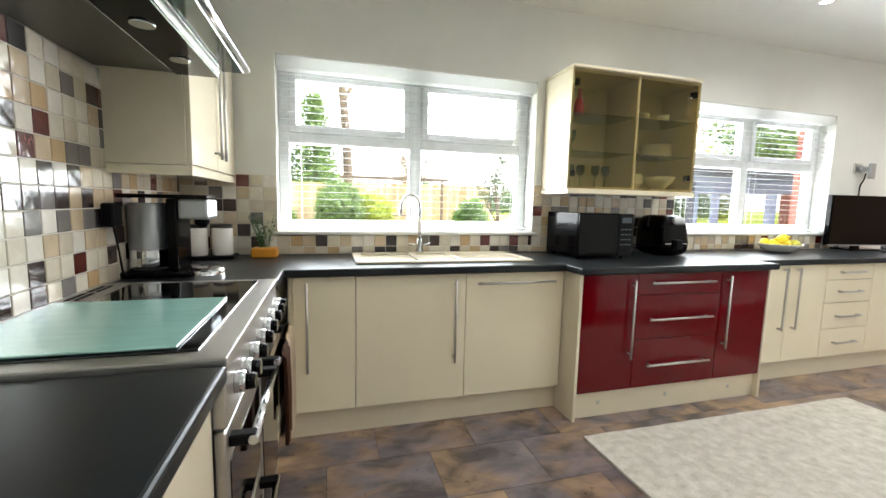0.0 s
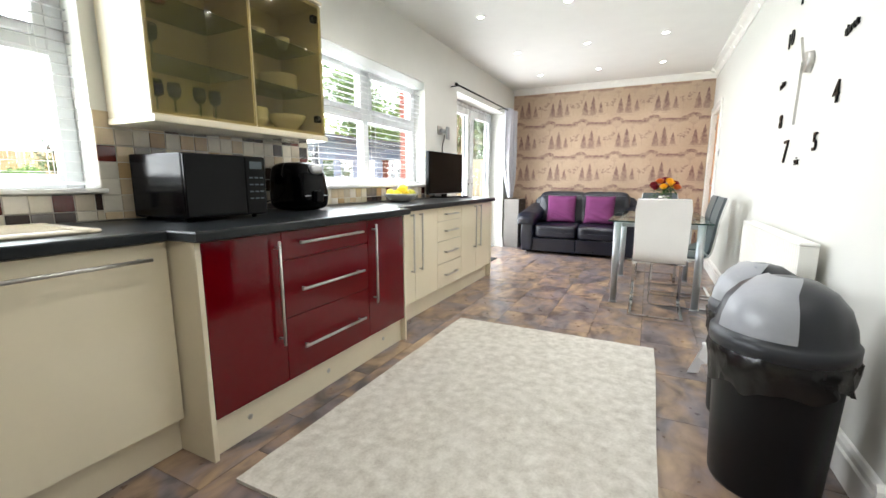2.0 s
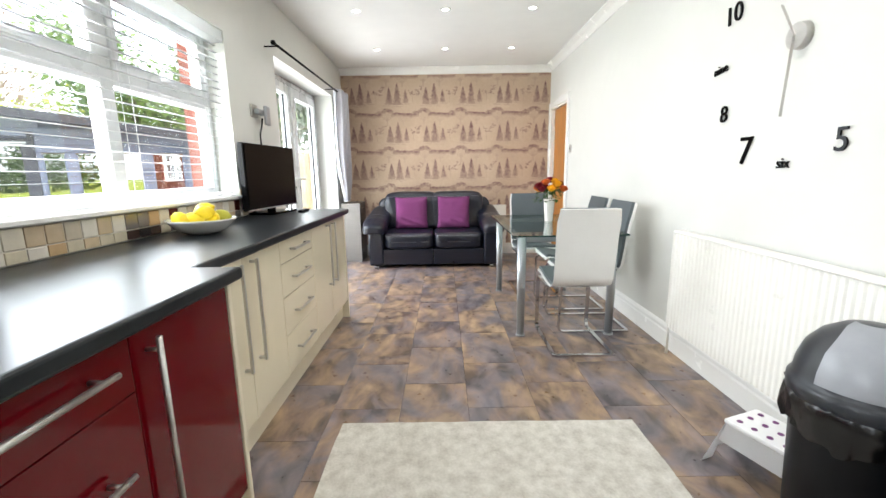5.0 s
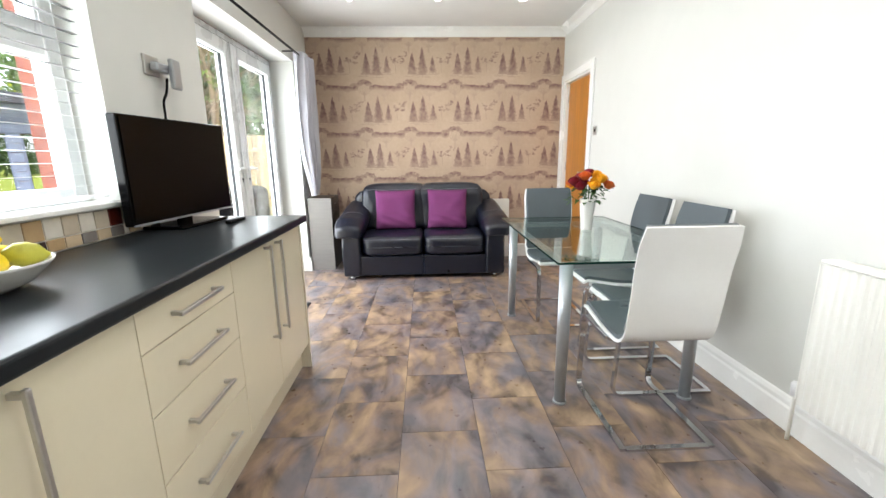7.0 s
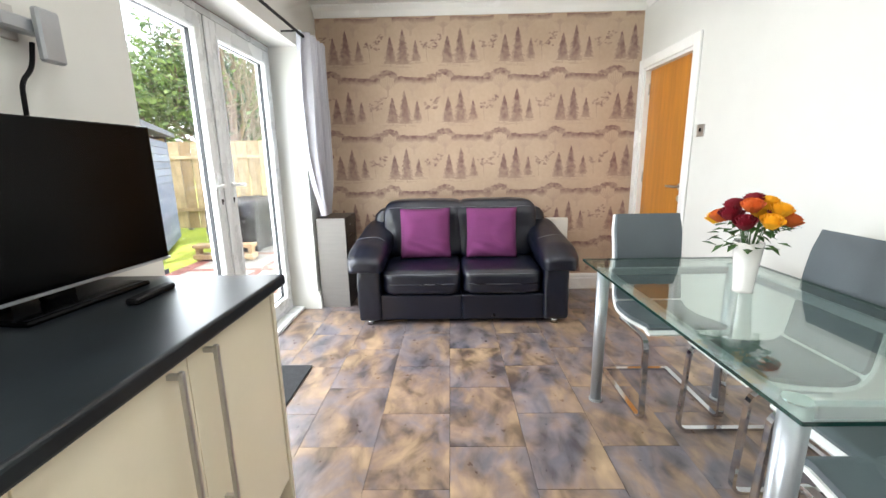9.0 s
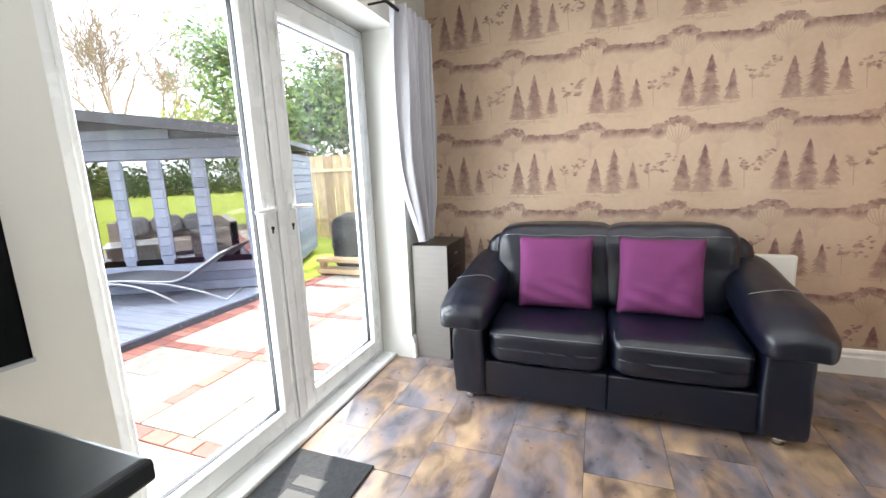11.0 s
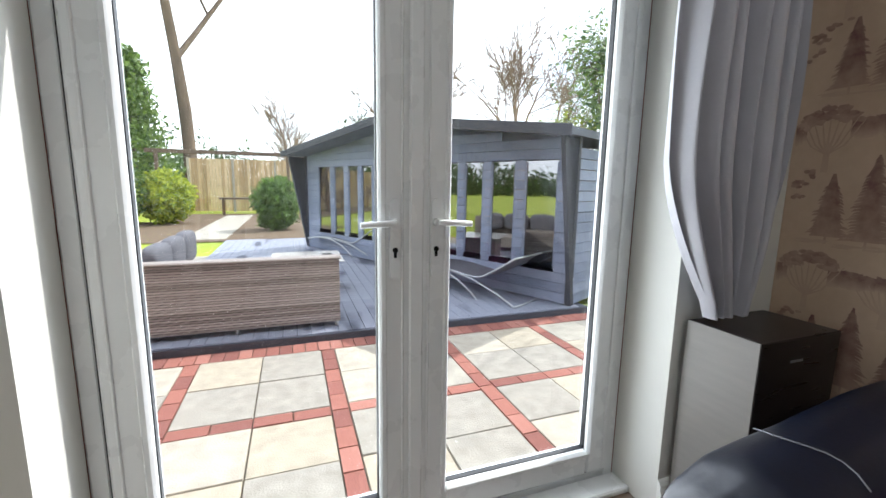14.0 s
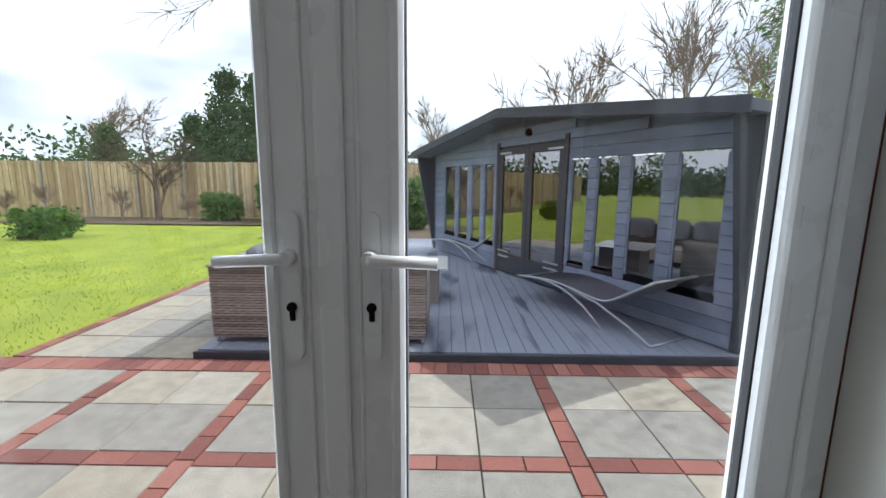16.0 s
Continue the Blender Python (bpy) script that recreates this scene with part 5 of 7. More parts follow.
# ---- rug, bins, radiator, clock ----
bm = bmesh.new()
bmesh.ops.create_grid(bm, x_segments=60, y_segments=42, size=1)
for v in bm.verts:
    v.co.x, v.co.y = 2.34 + v.co.x * 1.01, 1.12 + v.co.y * 0.69
    v.co.x += 0.006 * noise.noise(Vector((v.co.y * 3, v.co.x, 0)))
    v.co.y += 0.006 * noise.noise(Vector((v.co.x * 3, v.co.y, 5)))
    v.co.z = 0.014 + 0.003 * noise.noise(v.co * 12)
edge = [e for e in bm.edges if e.is_boundary]
r = bmesh.ops.extrude_edge_only(bm, edges=edge)
for v in r["geom"]:
    if isinstance(v, bmesh.types.BMVert):
        v.co.z = 0.0
solid("rug", bm, M["rug"], "pale grey and cream mottled rug on the floor", "rug")


def bin_(x, y, r, h, turn, label):
    b = thing("waste_bin", label, "bin", (x, y, 0), "kitchen bins")
    part("body", lathed([(0.0, 0.0), (r * 0.84, 0.0), (r * 0.86, 0.012), (r * 0.97, h * 0.66), (r * 0.985, h * 0.675)], (x, y, 0), 40), M["bin_body"], b)
    # crumpled bag turned over the rim
    bm = bmesh.new()
    rows = []
    random.seed(int(x * 100))
    for k, (rr, z) in enumerate(((0.99, h * 0.70), (1.03, h * 0.675), (1.05, h * 0.63), (1.05, h * 0.575), (1.02, h * 0.53))):
        row = []
        for i in range(72):
            a = 2 * math.pi * i / 72
            w = 0.024 * noise.noise(Vector((math.cos(a) * 7, math.sin(a) * 7, k * 0.9 + x))) + 0.014 * noise.noise(Vector((math.cos(a) * 19, math.sin(a) * 19, k * 1.7)))
            dz = 0.05 * noise.noise(Vector((math.cos(a) * 2.4, math.sin(a) * 2.4, x))) * (k / 4) ** 1.5
            row.append(bm.verts.new((x + (r * rr + max(-0.004, w) * (k > 0)) * math.cos(a), y + (r * rr + max(-0.004, w) * (k > 0)) * math.sin(a), z + dz)))
        rows.append(row)
    for p, q in zip(rows, rows[1:]):
        for i in range(72):
            bm.faces.new((p[i], p[(i + 1) % 72], q[(i + 1) % 72], q[i])).smooth = True
    part("bin_bag", bm, M["bag"], b, "crumpled black bin bag edge")
    lid = part("lid", lathed([(r * 1.0, h * 0.675), (r * 1.06, h * 0.68), (r * 1.065, h * 0.735), (r * 1.03, h * 0.742), (r * 1.0, h * 0.76), (r * 0.97, h * 0.81), (r * 0.87, h * 0.885), (r * 0.68, h * 0.945), (r * 0.42, h * 0.985), (r * 0.15, h * 0.999), (0.0, h)], (x, y, 0), 44), M["bin_lid"], b)
    # swing flap: a patch of the dome, slightly proud
    bm = bmesh.new()
    rows = []
    prof = [(1.003, 0.762), (0.98, 0.812), (0.88, 0.89), (0.69, 0.951), (0.43, 0.991), (0.25, 1.002)]
    for rr, z in prof:
        rows.append([bm.verts.new((x + (r * rr + 0.004) * math.cos(turn + a), y + (r * rr + 0.004) * math.sin(turn + a), h * z + 0.003)) for a in [(-0.62 + 1.24 * i / 14) * (1 if rr > 0.6 else 0.62 / max(rr, 0.3) * 0.95) for i in range(15)]])
    for p, q in zip(rows, rows[1:]):
        for i in range(14):
            bm.faces.new((p[i], p[i + 1], q[i + 1], q[i])).smooth = True
    part("flap", bm, M["bin_flap"], lid, "silver-grey swing flap")
    return b


bin_(2.20, 0.09, 0.195, 0.77, 2.5, "large dark grey plastic bin with domed swing lid")
bin_(2.70, 0.06, 0.175, 0.73, 2.3, "smaller grey plastic bin with domed swing lid")

st = thing("step_stool", "white plastic step stool with violet spots", "step stool", (3.06, 0.02, 0))
st.location = (2.95, 0.07, 0)
st.rotation_euler = (0, 0, radians(20))
bm = bmesh.new()
top, bot, h = (0.15, 0.10), (0.19, 0.14), 0.205
box(bm, 3.06 - 0.15, 3.06 + 0.15, 0.02 - 0.095, 0.02 + 0.095, h - 0.02, h, 0.01, 2)
part("tread", bm, M["white_plastic"], st)
for sx in (-1, 1):
    bm = bmesh.new()
    tp_ = [(3.06 + sx * 0.145, 0.02 + s * 0.09, h - 0.02) for s in (-1, 1)]
    lo = [(3.06 + sx * 0.19, 0.02 + s * 0.14, 0.0) for s in (1, 0.55, 0.3, -0.3, -0.55, -1)]
    mid = [(3.06 + sx * 0.178, 0.02 + s * 0.07, 0.06) for s in (1, -1)]
    ring = [tp_[0], tp_[1], lo[0], lo[1], mid[0], mid[1], lo[4], lo[5]]
    vs = [bm.verts.new(v) for v in ring]
    bm.faces.new(vs)
    bmesh.ops.solidify(bm, geom=list(bm.faces), thickness=0.008)
    part("leg_panel", bm, M["white_plastic"], st)
for sy in (-1, 1):
    bm = bmesh.new()
    vs = [bm.verts.new(v) for v in ((2.92, 0.02 + sy * 0.09, h - 0.02), (3.20, 0.02 + sy * 0.09, h - 0.02), (3.215, 0.02 + sy * 0.105, 0.11), (2.905, 0.02 + sy * 0.105, 0.11))]
    bm.faces.new(vs)
    bmesh.ops.solidify(bm, geom=list(bm.faces), thickness=0.006)
    part("apron", bm, M["white_plastic"], st)
for i in range(5):
    for j in range(3):
        part("spot", cyled((2.95 + i * 0.055, -0.04 + j * 0.06, h), (2.95 + i * 0.055, -0.04 + j * 0.06, h + 0.0015), 0.011, seg=10), M["violet"], st, "violet rubber spot")

RX0, RX1 = 2.79, 4.06
rd = thing("radiator", "white panel radiator on the long wall", "radiator", (3.4, YS + 0.06, 0.2))
bm = bmesh.new()
n = 38
prof = []
for i in range(n * 4 + 1):
    u = i / 4
    prof.append((RX0 + 0.01 + (RX1 - RX0 - 0.02) * i / (n * 4), 0.006 if (i % 4) in (0, 1) else 0.0))
for za, zb in ((0.20, 0.80),):
    lo = [bm.verts.new((x, YS + 0.095 + d, za)) for x, d in prof]
    hi = [bm.verts.new((x, YS + 0.095 + d, zb)) for x, d in prof]
    for i in range(len(prof) - 1):
        bm.faces.new((lo[i], lo[i + 1], hi[i + 1], hi[i]))
box(bm, RX0 + 0.01, RX1 - 0.01, YS + 0.082, YS + 0.094, 0.20, 0.80)
box(bm, RX0 + 0.01, RX1 - 0.01, YS + 0.035, YS + 0.046, 0.20, 0.80)
part("panel", bm, M["radiator"], rd)
part("top_grille", boxed(RX0, RX1, YS + 0.032, YS + 0.106, 0.801, 0.818, 0.006), M["radiator"], rd)
part("side_cover", boxed(RX0, RX0 + 0.009, YS + 0.034, YS + 0.104, 0.22, 0.80, 0.002), M["radiator"], rd)
part("side_cover", boxed(RX1 - 0.009, RX1, YS + 0.034, YS + 0.104, 0.22, 0.80, 0.002), M["radiator"], rd)
for x in (RX0 + 0.15, RX1 - 0.15):
    part("bracket", boxed(x - 0.02, x + 0.02, YS, YS + 0.034, 0.3, 0.72), M["radiator"], rd)
bm = bmesh.new()
tube(bm, rounded([(RX1 + 0.04, YS + 0.06, 0.0), (RX1 + 0.04, YS + 0.06, 0.235), (RX1, YS + 0.06, 0.235)], 0.02), 0.008)
part("pipe", bm, M["radiator"], rd)
part("valve", lathed([(0.0, 0.21), (0.018, 0.21), (0.02, 0.26), (0.016, 0.27), (0.0, 0.272)], (RX1 + 0.04, YS + 0.06, 0), 16), M["white_plastic"], rd, "white thermostatic valve")
# a second one on the papered wall, behind the sofa
rd2 = thing("radiator", "small white radiator behind the sofa", "radiator", (XR - 0.05, 0.78, 0.15))
part("panel", boxed(XR - 0.09, XR - 0.03, 0.42, 1.9, 0.15, 0.72, 0.01, 2), M["radiator"], rd2)
for yy in (0.7, 1.6):
    part("bracket", boxed(XR - 0.03, XR, yy, yy + 0.04, 0.3, 0.6), M["radiator"], rd2)
solid("socket", boxed(XR - 0.012, XR, 0.40, 0.5, 0.26, 0.35, 0.003), M["white_plastic"], "white double socket low on the papered wall", "socket")
sw = thing("light_switch", "brushed steel light switch plate", "light switch", (6.55, YS, 1.44))
part("plate", boxed(6.51, 6.59, YS, YS + 0.008, 1.40, 1.48, 0.002), M["steel"], sw)
part("rocker", boxed(6.54, 6.56, YS + 0.0082, YS + 0.012, 1.43, 1.455, 0.001), M["black_matt"], sw)

clk = thing("wall_clock", "large stick-on wall clock of black numerals", "clock", (3.4, YS, 1.72))
bm = bmesh.new()
cyl(bm, (3.41, YS, 1.72), (3.41, YS + 0.03, 1.72), 0.055, 0.052, 28)
part("hub", bm, M["steel"], clk)


def numeral(text, x, z, size, lean=0.0):
    cu = bpy.data.curves.new("numeral", "FONT")
    cu.body, cu.size, cu.extrude, cu.align_x, cu.align_y = text, size, 0.004, "CENTER", "CENTER"
    tmp = bpy.data.objects.new("numeral", cu)
    scene.collection.objects.link(tmp)
    me = bpy.data.meshes.new_from_object(tmp.evaluated_get(bpy.context.evaluated_depsgraph_get()))
    bpy.data.objects.remove(tmp)
    me.materials.clear()
    me.materials.append(M["black_gloss"])
    ob = new("numeral", me)
    ob.parent = clk
    ob.matrix_basis = Matrix.Translation(Vector((x, YS + 0.006, z)) - BASE[clk.name]) @ pose(0, 0, 0, 90, 0, 180) @ pose(0, 0, 0, 0, 0, lean)


for text, x, z, size, lean in (("10", 3.85, 1.95, 0.13, 6), ("11", 3.68, 2.15, 0.13, 4), ("twelve", 3.43, 2.24, 0.07, 0), ("1", 3.14, 2.15, 0.13, 0), ("2", 2.97, 1.95, 0.13, 0),
                              ("three", 2.90, 1.74, 0.062, 8), ("4", 2.97, 1.48, 0.145, 0), ("5", 3.16, 1.28, 0.13, 0), ("six", 3.42, 1.20, 0.065, 0),
                              ("7", 3.66, 1.26, 0.19, 0), ("8", 3.85, 1.46, 0.12, 0), ("nine", 3.91, 1.70, 0.065, 6)):
    numeral(text, x, z, size, lean)
part("hour_hand", tubed([(3.41, YS + 0.034, 1.72), (3.50, YS + 0.034, 1.87)], 0.004, 6, flat=(0.006, 0.001)), M["steel"], clk)
part("minute_hand", tubed([(3.41, YS + 0.038, 1.72), (3.43, YS + 0.038, 1.40)], 0.004, 6, flat=(0.006, 0.001)), M["steel"], clk)

# ---- dining table and chairs ----
tb = thing("dining_table", "glass dining table on silver tubular legs", "table", (5.11, 0.44, 0))
TX0, TX1, TY0, TY1 = 4.335, 5.715, 0.05, 0.838
top = part("tabletop", boxed(TX0, TX1, TY0, TY1, 0.742, 0.754, 0.002), M["table_glass"], tb, "clear glass top with green edges")
bm = bmesh.new()
box(bm, TX0 - 0.0012, TX0 - 0.0002, TY0, TY1, 0.743, 0.753)
box(bm, TX1 + 0.0002, TX1 + 0.0012, TY0, TY1, 0.743, 0.753)
box(bm, TX0, TX1, TY0 - 0.0012, TY0 - 0.0002, 0.743, 0.753)
box(bm, TX0, TX1, TY1 + 0.0002, TY1 + 0.0012, 0.743, 0.753)
part("glass_edge", bm, M["glass_edge"], top)
LX, LY = (4.435, 5.61), (0.12, 0.765)
for x in LX:
    for y in LY:
        leg = part("leg", cyled((x, y, 0.012), (x, y, 0.735), 0.027, 0.032, 20), M["silver"], tb)
        part("foot", cyled((x, y, 0), (x, y, 0.0118), 0.034, seg=20), M["silver"], leg)
        part("pad", cyled((x, y, 0.7355), (x, y, 0.7415), 0.03, seg=18), M["chrome"], leg)
for y in LY:
    part("rail", boxed(LX[0] + 0.034, LX[1] - 0.034, y - 0.012, y + 0.012, 0.695, 0.73, 0.003), M["silver"], tb)
for x in LX:
    part("rail", boxed(x - 0.012, x + 0.012, LY[0] + 0.034, LY[1] - 0.034, 0.695, 0.73, 0.003), M["silver"], tb)


def dining_chair():
    """Faces +x, floor at z = 0, centred on its runners."""
    c = thing("dining_chair", "cantilever dining chair, white shell and grey padding", "chair", (0, 0, 0), "dining chairs")
    side = rounded([(p[0], p[1], 0) for p in [(0.255, 0.455, 0), (0.225, 0.475, 0), (0.0, 0.437, 0), (-0.175, 0.44, 0), (-0.205, 0.62, 0), (-0.222, 0.79, 0), (-0.265, 0.955, 0)]], 0.11, 7)

    def strip(bm, off, thick, wid, s0=0, s1=None, round_top=0.0):
        pts = side[s0:s1]
        rows = []
        n = len(pts)
        for i, p in enumerate(pts):
            t = (pts[min(i + 1, n - 1)] - pts[max(i - 1, 0)]).normalized()
            nn = Vector((t.y, -t.x, 0))        # to the sitter's side
            k = i / (n - 1)
            w = wid * (1 - 0.03 * math.sin(k * math.pi)) - (round_top if i in (0, n - 1) else 0)
            a, b = p + nn * off, p + nn * (off + thick)
            rows.append([bm.verts.new((a.x, -w, a.y)), bm.verts.new((a.x, w, a.y)), bm.verts.new((b.x, w - 0.004, b.y)), bm.verts.new((b.x, -w + 0.004, b.y))])
        for a, b in zip(rows, rows[1:]):
            for k in range(4):
                bm.faces.new((a[k], a[(k + 1) % 4], b[(k + 1) % 4], b[k]))
        bm.faces.new(rows[0])
        bm.faces.new(rows[-1])
        for f in bm.faces:
            f.smooth = True

    bm = bmesh.new()
    strip(bm, -0.012, 0.014, 0.197, round_top=0.012)
    ob = part("shell", bm, M["shell"], c, "bent white lacquered shell")
    ob.data.set_sharp_from_angle(angle=radians(50))
    bm = bmesh.new()
    strip(bm, 0.0025, 0.017, 0.187, 2, 22, 0.006)
    ob = part("seat", bm, M["upholstery"], c, "grey padded seat")
    ob.data.set_sharp_from_angle(angle=radians(50))
    bm = bmesh.new()
    strip(bm, 0.0025, 0.018, 0.187, 22, len(side), 0.01)
    ob = part("backrest", bm, M["upholstery"], c, "grey padded backrest")
    ob.data.set_sharp_from_angle(angle=radians(50))
    for s in (-1, 1):
        y = s * 0.19
        pts = rounded([(-0.05, y, 0.418), (0.235, y, 0.425), (0.255, y, 0.008), (-0.265, y, 0.008)], 0.05, 6)
        part("leg", tubed(pts, 0.01, flat=(0.013, 0.0065)), M["chrome"], c, "bent flat chrome leg")
    part("stretcher", tubed([(-0.258, -0.177, 0.008), (-0.258, 0.177, 0.008)], 0.01, flat=(0.012, 0.006)), M["chrome"], c)
    part("stretcher", tubed([(-0.05, -0.19, 0.414), (-0.05, 0.19, 0.414)], 0.01, flat=(0.012, 0.006)), M["chrome"], c)
    return c


ch = dining_chair()
ch.matrix_basis = pose(4.325, 0.425, 0, 0, 0, 0)
for x, y, a in ((4.66, 0.225, 90), (5.16, 0.215, 90), (5.67, 0.42, 180)):
    copy_thing(ch, pose(x, y, 0, 0, 0, a))

vs_ = thing("vase_of_roses", "white ceramic vase of red and yellow roses", "flowers", (5.15, 0.40, 0.754))
VZ = 0.7545
part("vase", lathed([(0.0, 0.0), (0.036, 0.0), (0.034, 0.012), (0.04, 0.08), (0.048, 0.17), (0.05, 0.195), (0.046, 0.195), (0.042, 0.16), (0.03, 0.03), (0.0, 0.02)], (5.15, 0.40, VZ), 28), M["ceramic"], vs_)
random.seed(21)
bm = bmesh.new()
for i in range(64):
    a, rr = random.uniform(0, 6.28), random.uniform(0.03, 0.10)
    c = Vector((5.15 + math.cos(a) * rr, 0.40 + math.sin(a) * rr, VZ + random.uniform(0.17, 0.28)))
    d = Vector((math.cos(a), math.sin(a), random.uniform(-0.9, 0.5))).normalized() * random.uniform(0.04, 0.06)
    s = d.cross(Vector((0, 0, 1))).normalized() * 0.016
    m_ = c + d * 0.5 + Vector((0, 0, 0.006))
    bm.faces.new([bm.verts.new(v) for v in (c, m_ + s, c + d, m_ - s)])
for i in range(14):
    a, rr = random.uniform(0, 6.28), random.uniform(0.02, 0.075)
    tube(bm, [(5.15, 0.40, VZ + 0.1), (5.15 + math.cos(a) * rr, 0.40 + math.sin(a) * rr, VZ + 0.28)], 0.002, 5)
part("foliage", bm, M["stem"], vs_)
blooms = [(0, 0, 0.335, "rose_r"), (0.06, 0.02, 0.31, "rose_r"), (-0.05, 0.04, 0.32, "rose_o"), (-0.06, -0.04, 0.305, "rose_y"), (0.01, -0.075, 0.30, "rose_r"), (0.05, -0.06, 0.28, "rose_y"),
          (-0.02, 0.085, 0.29, "rose_r"), (0.03, 0.08, 0.275, "rose_o"), (-0.095, 0.01, 0.27, "rose_y"), (0.10, -0.01, 0.265, "rose_r"), (-0.07, 0.07, 0.265, "rose_r"), (-0.04, -0.09, 0.265, "rose_o"), (0.085, 0.06, 0.26, "rose_y"), (-0.02, -0.03, 0.325, "rose_y")]
for dx, dy, dz, m_ in blooms:
    bm = bmesh.new()
    c = Vector((5.15 + dx * 1.15, 0.40 + dy * 1.15, VZ + dz * 1.03))
    up = Vector((dx * 4, dy * 4, 1)).normalized()
    q = up.to_track_quat("Z", "Y")
    for ring, (n, r0, r1, h) in enumerate(((3, 0.005, 0.012, 0.036), (4, 0.009, 0.022, 0.034), (5, 0.013, 0.031, 0.029), (6, 0.015, 0.040, 0.02))):
        for k in range(n):
            a = 2 * math.pi * k / n + ring * 0.7
            w = math.pi / n * 1.25
            rows = []
            for r_, z_ in ((r0, -0.012), ((r0 + r1) / 2 + 0.004, h * 0.4), (r1, h)):
                rows.append([bm.verts.new(c + q @ Vector((r_ * math.cos(a + b * w), r_ * math.sin(a + b * w), z_ - 0.004 * b * b))) for b in (-1, -0.4, 0.4, 1)])
            for p_, q_ in zip(rows, rows[1:]):
                for j in range(3):
                    bm.faces.new((p_[j], p_[j + 1], q_[j + 1], q_[j])).smooth = True
    part("rose", bm, M[m_], vs_)

# ---- sofa corner ----
sf = thing("sofa", "black leather two-seat sofa with padded arms", "sofa", (7.05, 1.45, 0))
SY0, SY1, SX0 = 0.62, 2.28, 6.68
def leather_block(bm, centre, size, power, crease=0.0, seed=0, cuts=22):
    """An upholstered block: firm, rounded edges, fine pulled creases near the rim."""
    pillow(bm, centre, size, nx=cuts, power=power)
    c, h = Vector(centre), Vector(size) / 2
    for v in bm.verts:
        d = v.co - c
        u = Vector((d.x / h.x, d.y / h.y, d.z / h.z))
        rim = max(sorted((abs(u.x), abs(u.y), abs(u.z)))[1] - 0.55, 0.0) / 0.45
        w = noise.noise(Vector((d.x * 7, d.y * 24, d.z * 9)) + Vector((seed * 5.3, 0, 0))) + 0.5 * noise.noise(d * 5 + Vector((seed, 9, 0)))
        v.co += Vector((u.x ** 3, u.y ** 3, u.z ** 3)).normalized() * w * crease * (0.25 + rim)


for ya, yb in ((SY0 + 0.19, 1.449), (1.451, SY1 - 0.19)):
    bm = bmesh.new()
    box(bm, SX0 - 0.02, 7.45, ya, yb, 0.045, 0.245, 0.014, 3)
    part("base", bm, M["leather"], sf)
bm = bmesh.new()
pillow(bm, (7.40, 1.45, 0.46), (0.18, SY1 - SY0 - 0.10, 0.82), nx=12, power=9)
part("back_frame", bm, M["leather"], sf)
for k, (ya, yb) in enumerate(((SY0 + 0.205, 1.447), (1.453, SY1 - 0.205))):
    bm = bmesh.new()
    leather_block(bm, (6.955, (ya + yb) / 2, 0.345), (0.64, yb - ya, 0.20), 7, 0.007, k)
    for v in bm.verts:
        u = (v.co.x - 6.635) / 0.64
        if v.co.z > 0.345:
            v.co.z += 0.016 * math.sin(math.pi * min(1, max(0, u))) - 0.012 * (u < 0.04)
    s = part("seat_cushion", bm, M["leather"], sf)
    part("piping", tubed([(6.631, ya + 0.03 + (yb - ya - 0.06) * i / 8, 0.420 + 0.002 * math.sin(i * 1.3)) for i in range(9)], 0.0022, 6), M["stitch"], s, "pale seam stitching")
    part("piping", tubed([(6.66 + 0.4 * i / 6, ya + 0.026 if k else yb - 0.026, 0.432 + 0.008 * math.sin(i * 0.5)) for i in range(7)], 0.0018, 6), M["stitch"], s, "pale seam stitching")
    bm = bmesh.new()
    leather_block(bm, (7.265, (ya + yb) / 2, 0.685), (0.23, yb - ya + 0.09, 0.50), 6, 0.012, k + 4)
    for v in bm.verts:
        v.co.x += 0.20 * (v.co.z - 0.69) - 0.02 * max(0.0, 1 - abs(v.co.z - 0.82) / 0.12)
    s = part("back_cushion", bm, M["leather"], sf)
    part("piping", tubed([(7.175 + 0.004 * math.sin(i), ya + 0.01 + (yb - ya - 0.02) * i / 8, 0.872 + 0.004 * math.sin(i * 2)) for i in range(9)], 0.0022, 6), M["stitch"], s, "pale seam stitching")
for k, (ya, yb) in enumerate(((SY0 + 0.005, SY0 + 0.20), (SY1 - 0.20, SY1 - 0.015))):
    out = -1 if k == 0 else 1
    bm = bmesh.new()
    leather_block(bm, (7.03, (ya + yb) / 2, 0.27), (0.80, yb - ya, 0.47), 14, 0.008, k + 8)
    part("arm_panel", bm, M["leather"], sf)
    bm = bmesh.new()
    ym = (ya + yb) / 2 + out * 0.02
    leather_block(bm, (7.0, ym, 0.55), (0.88, 0.31, 0.15), 4.5, 0.008, k + 10, 24)
    for v in bm.verts:
        u = (v.co.x - 6.56) / 0.88
        side = (v.co.y - ym) * out / 0.155
        # rises towards the back, rolls down at the front and over the outer edge
        v.co.z += 0.17 * max(0.0, u - 0.12) ** 1.2 - 0.05 * max(0.0, 0.2 - u) / 0.2 - 0.03 * max(0.0, side) ** 2 - 0.035 * max(0.0, -side) ** 2
        v.co.y -= out * 0.05 * u * max(0.0, side)
    pad = part("arm_pad", bm, M["leather"], sf)
    top = [(6.90 + 0.02 * math.sin(i * 0.8), ym - 0.12 + 0.24 * i / 8, 0.668 - 0.028 * abs(i / 4 - 1) ** 2.4) for i in range(9)]
    part("piping", tubed(top, 0.002, 6), M["stitch"], pad, "pale seam stitching")
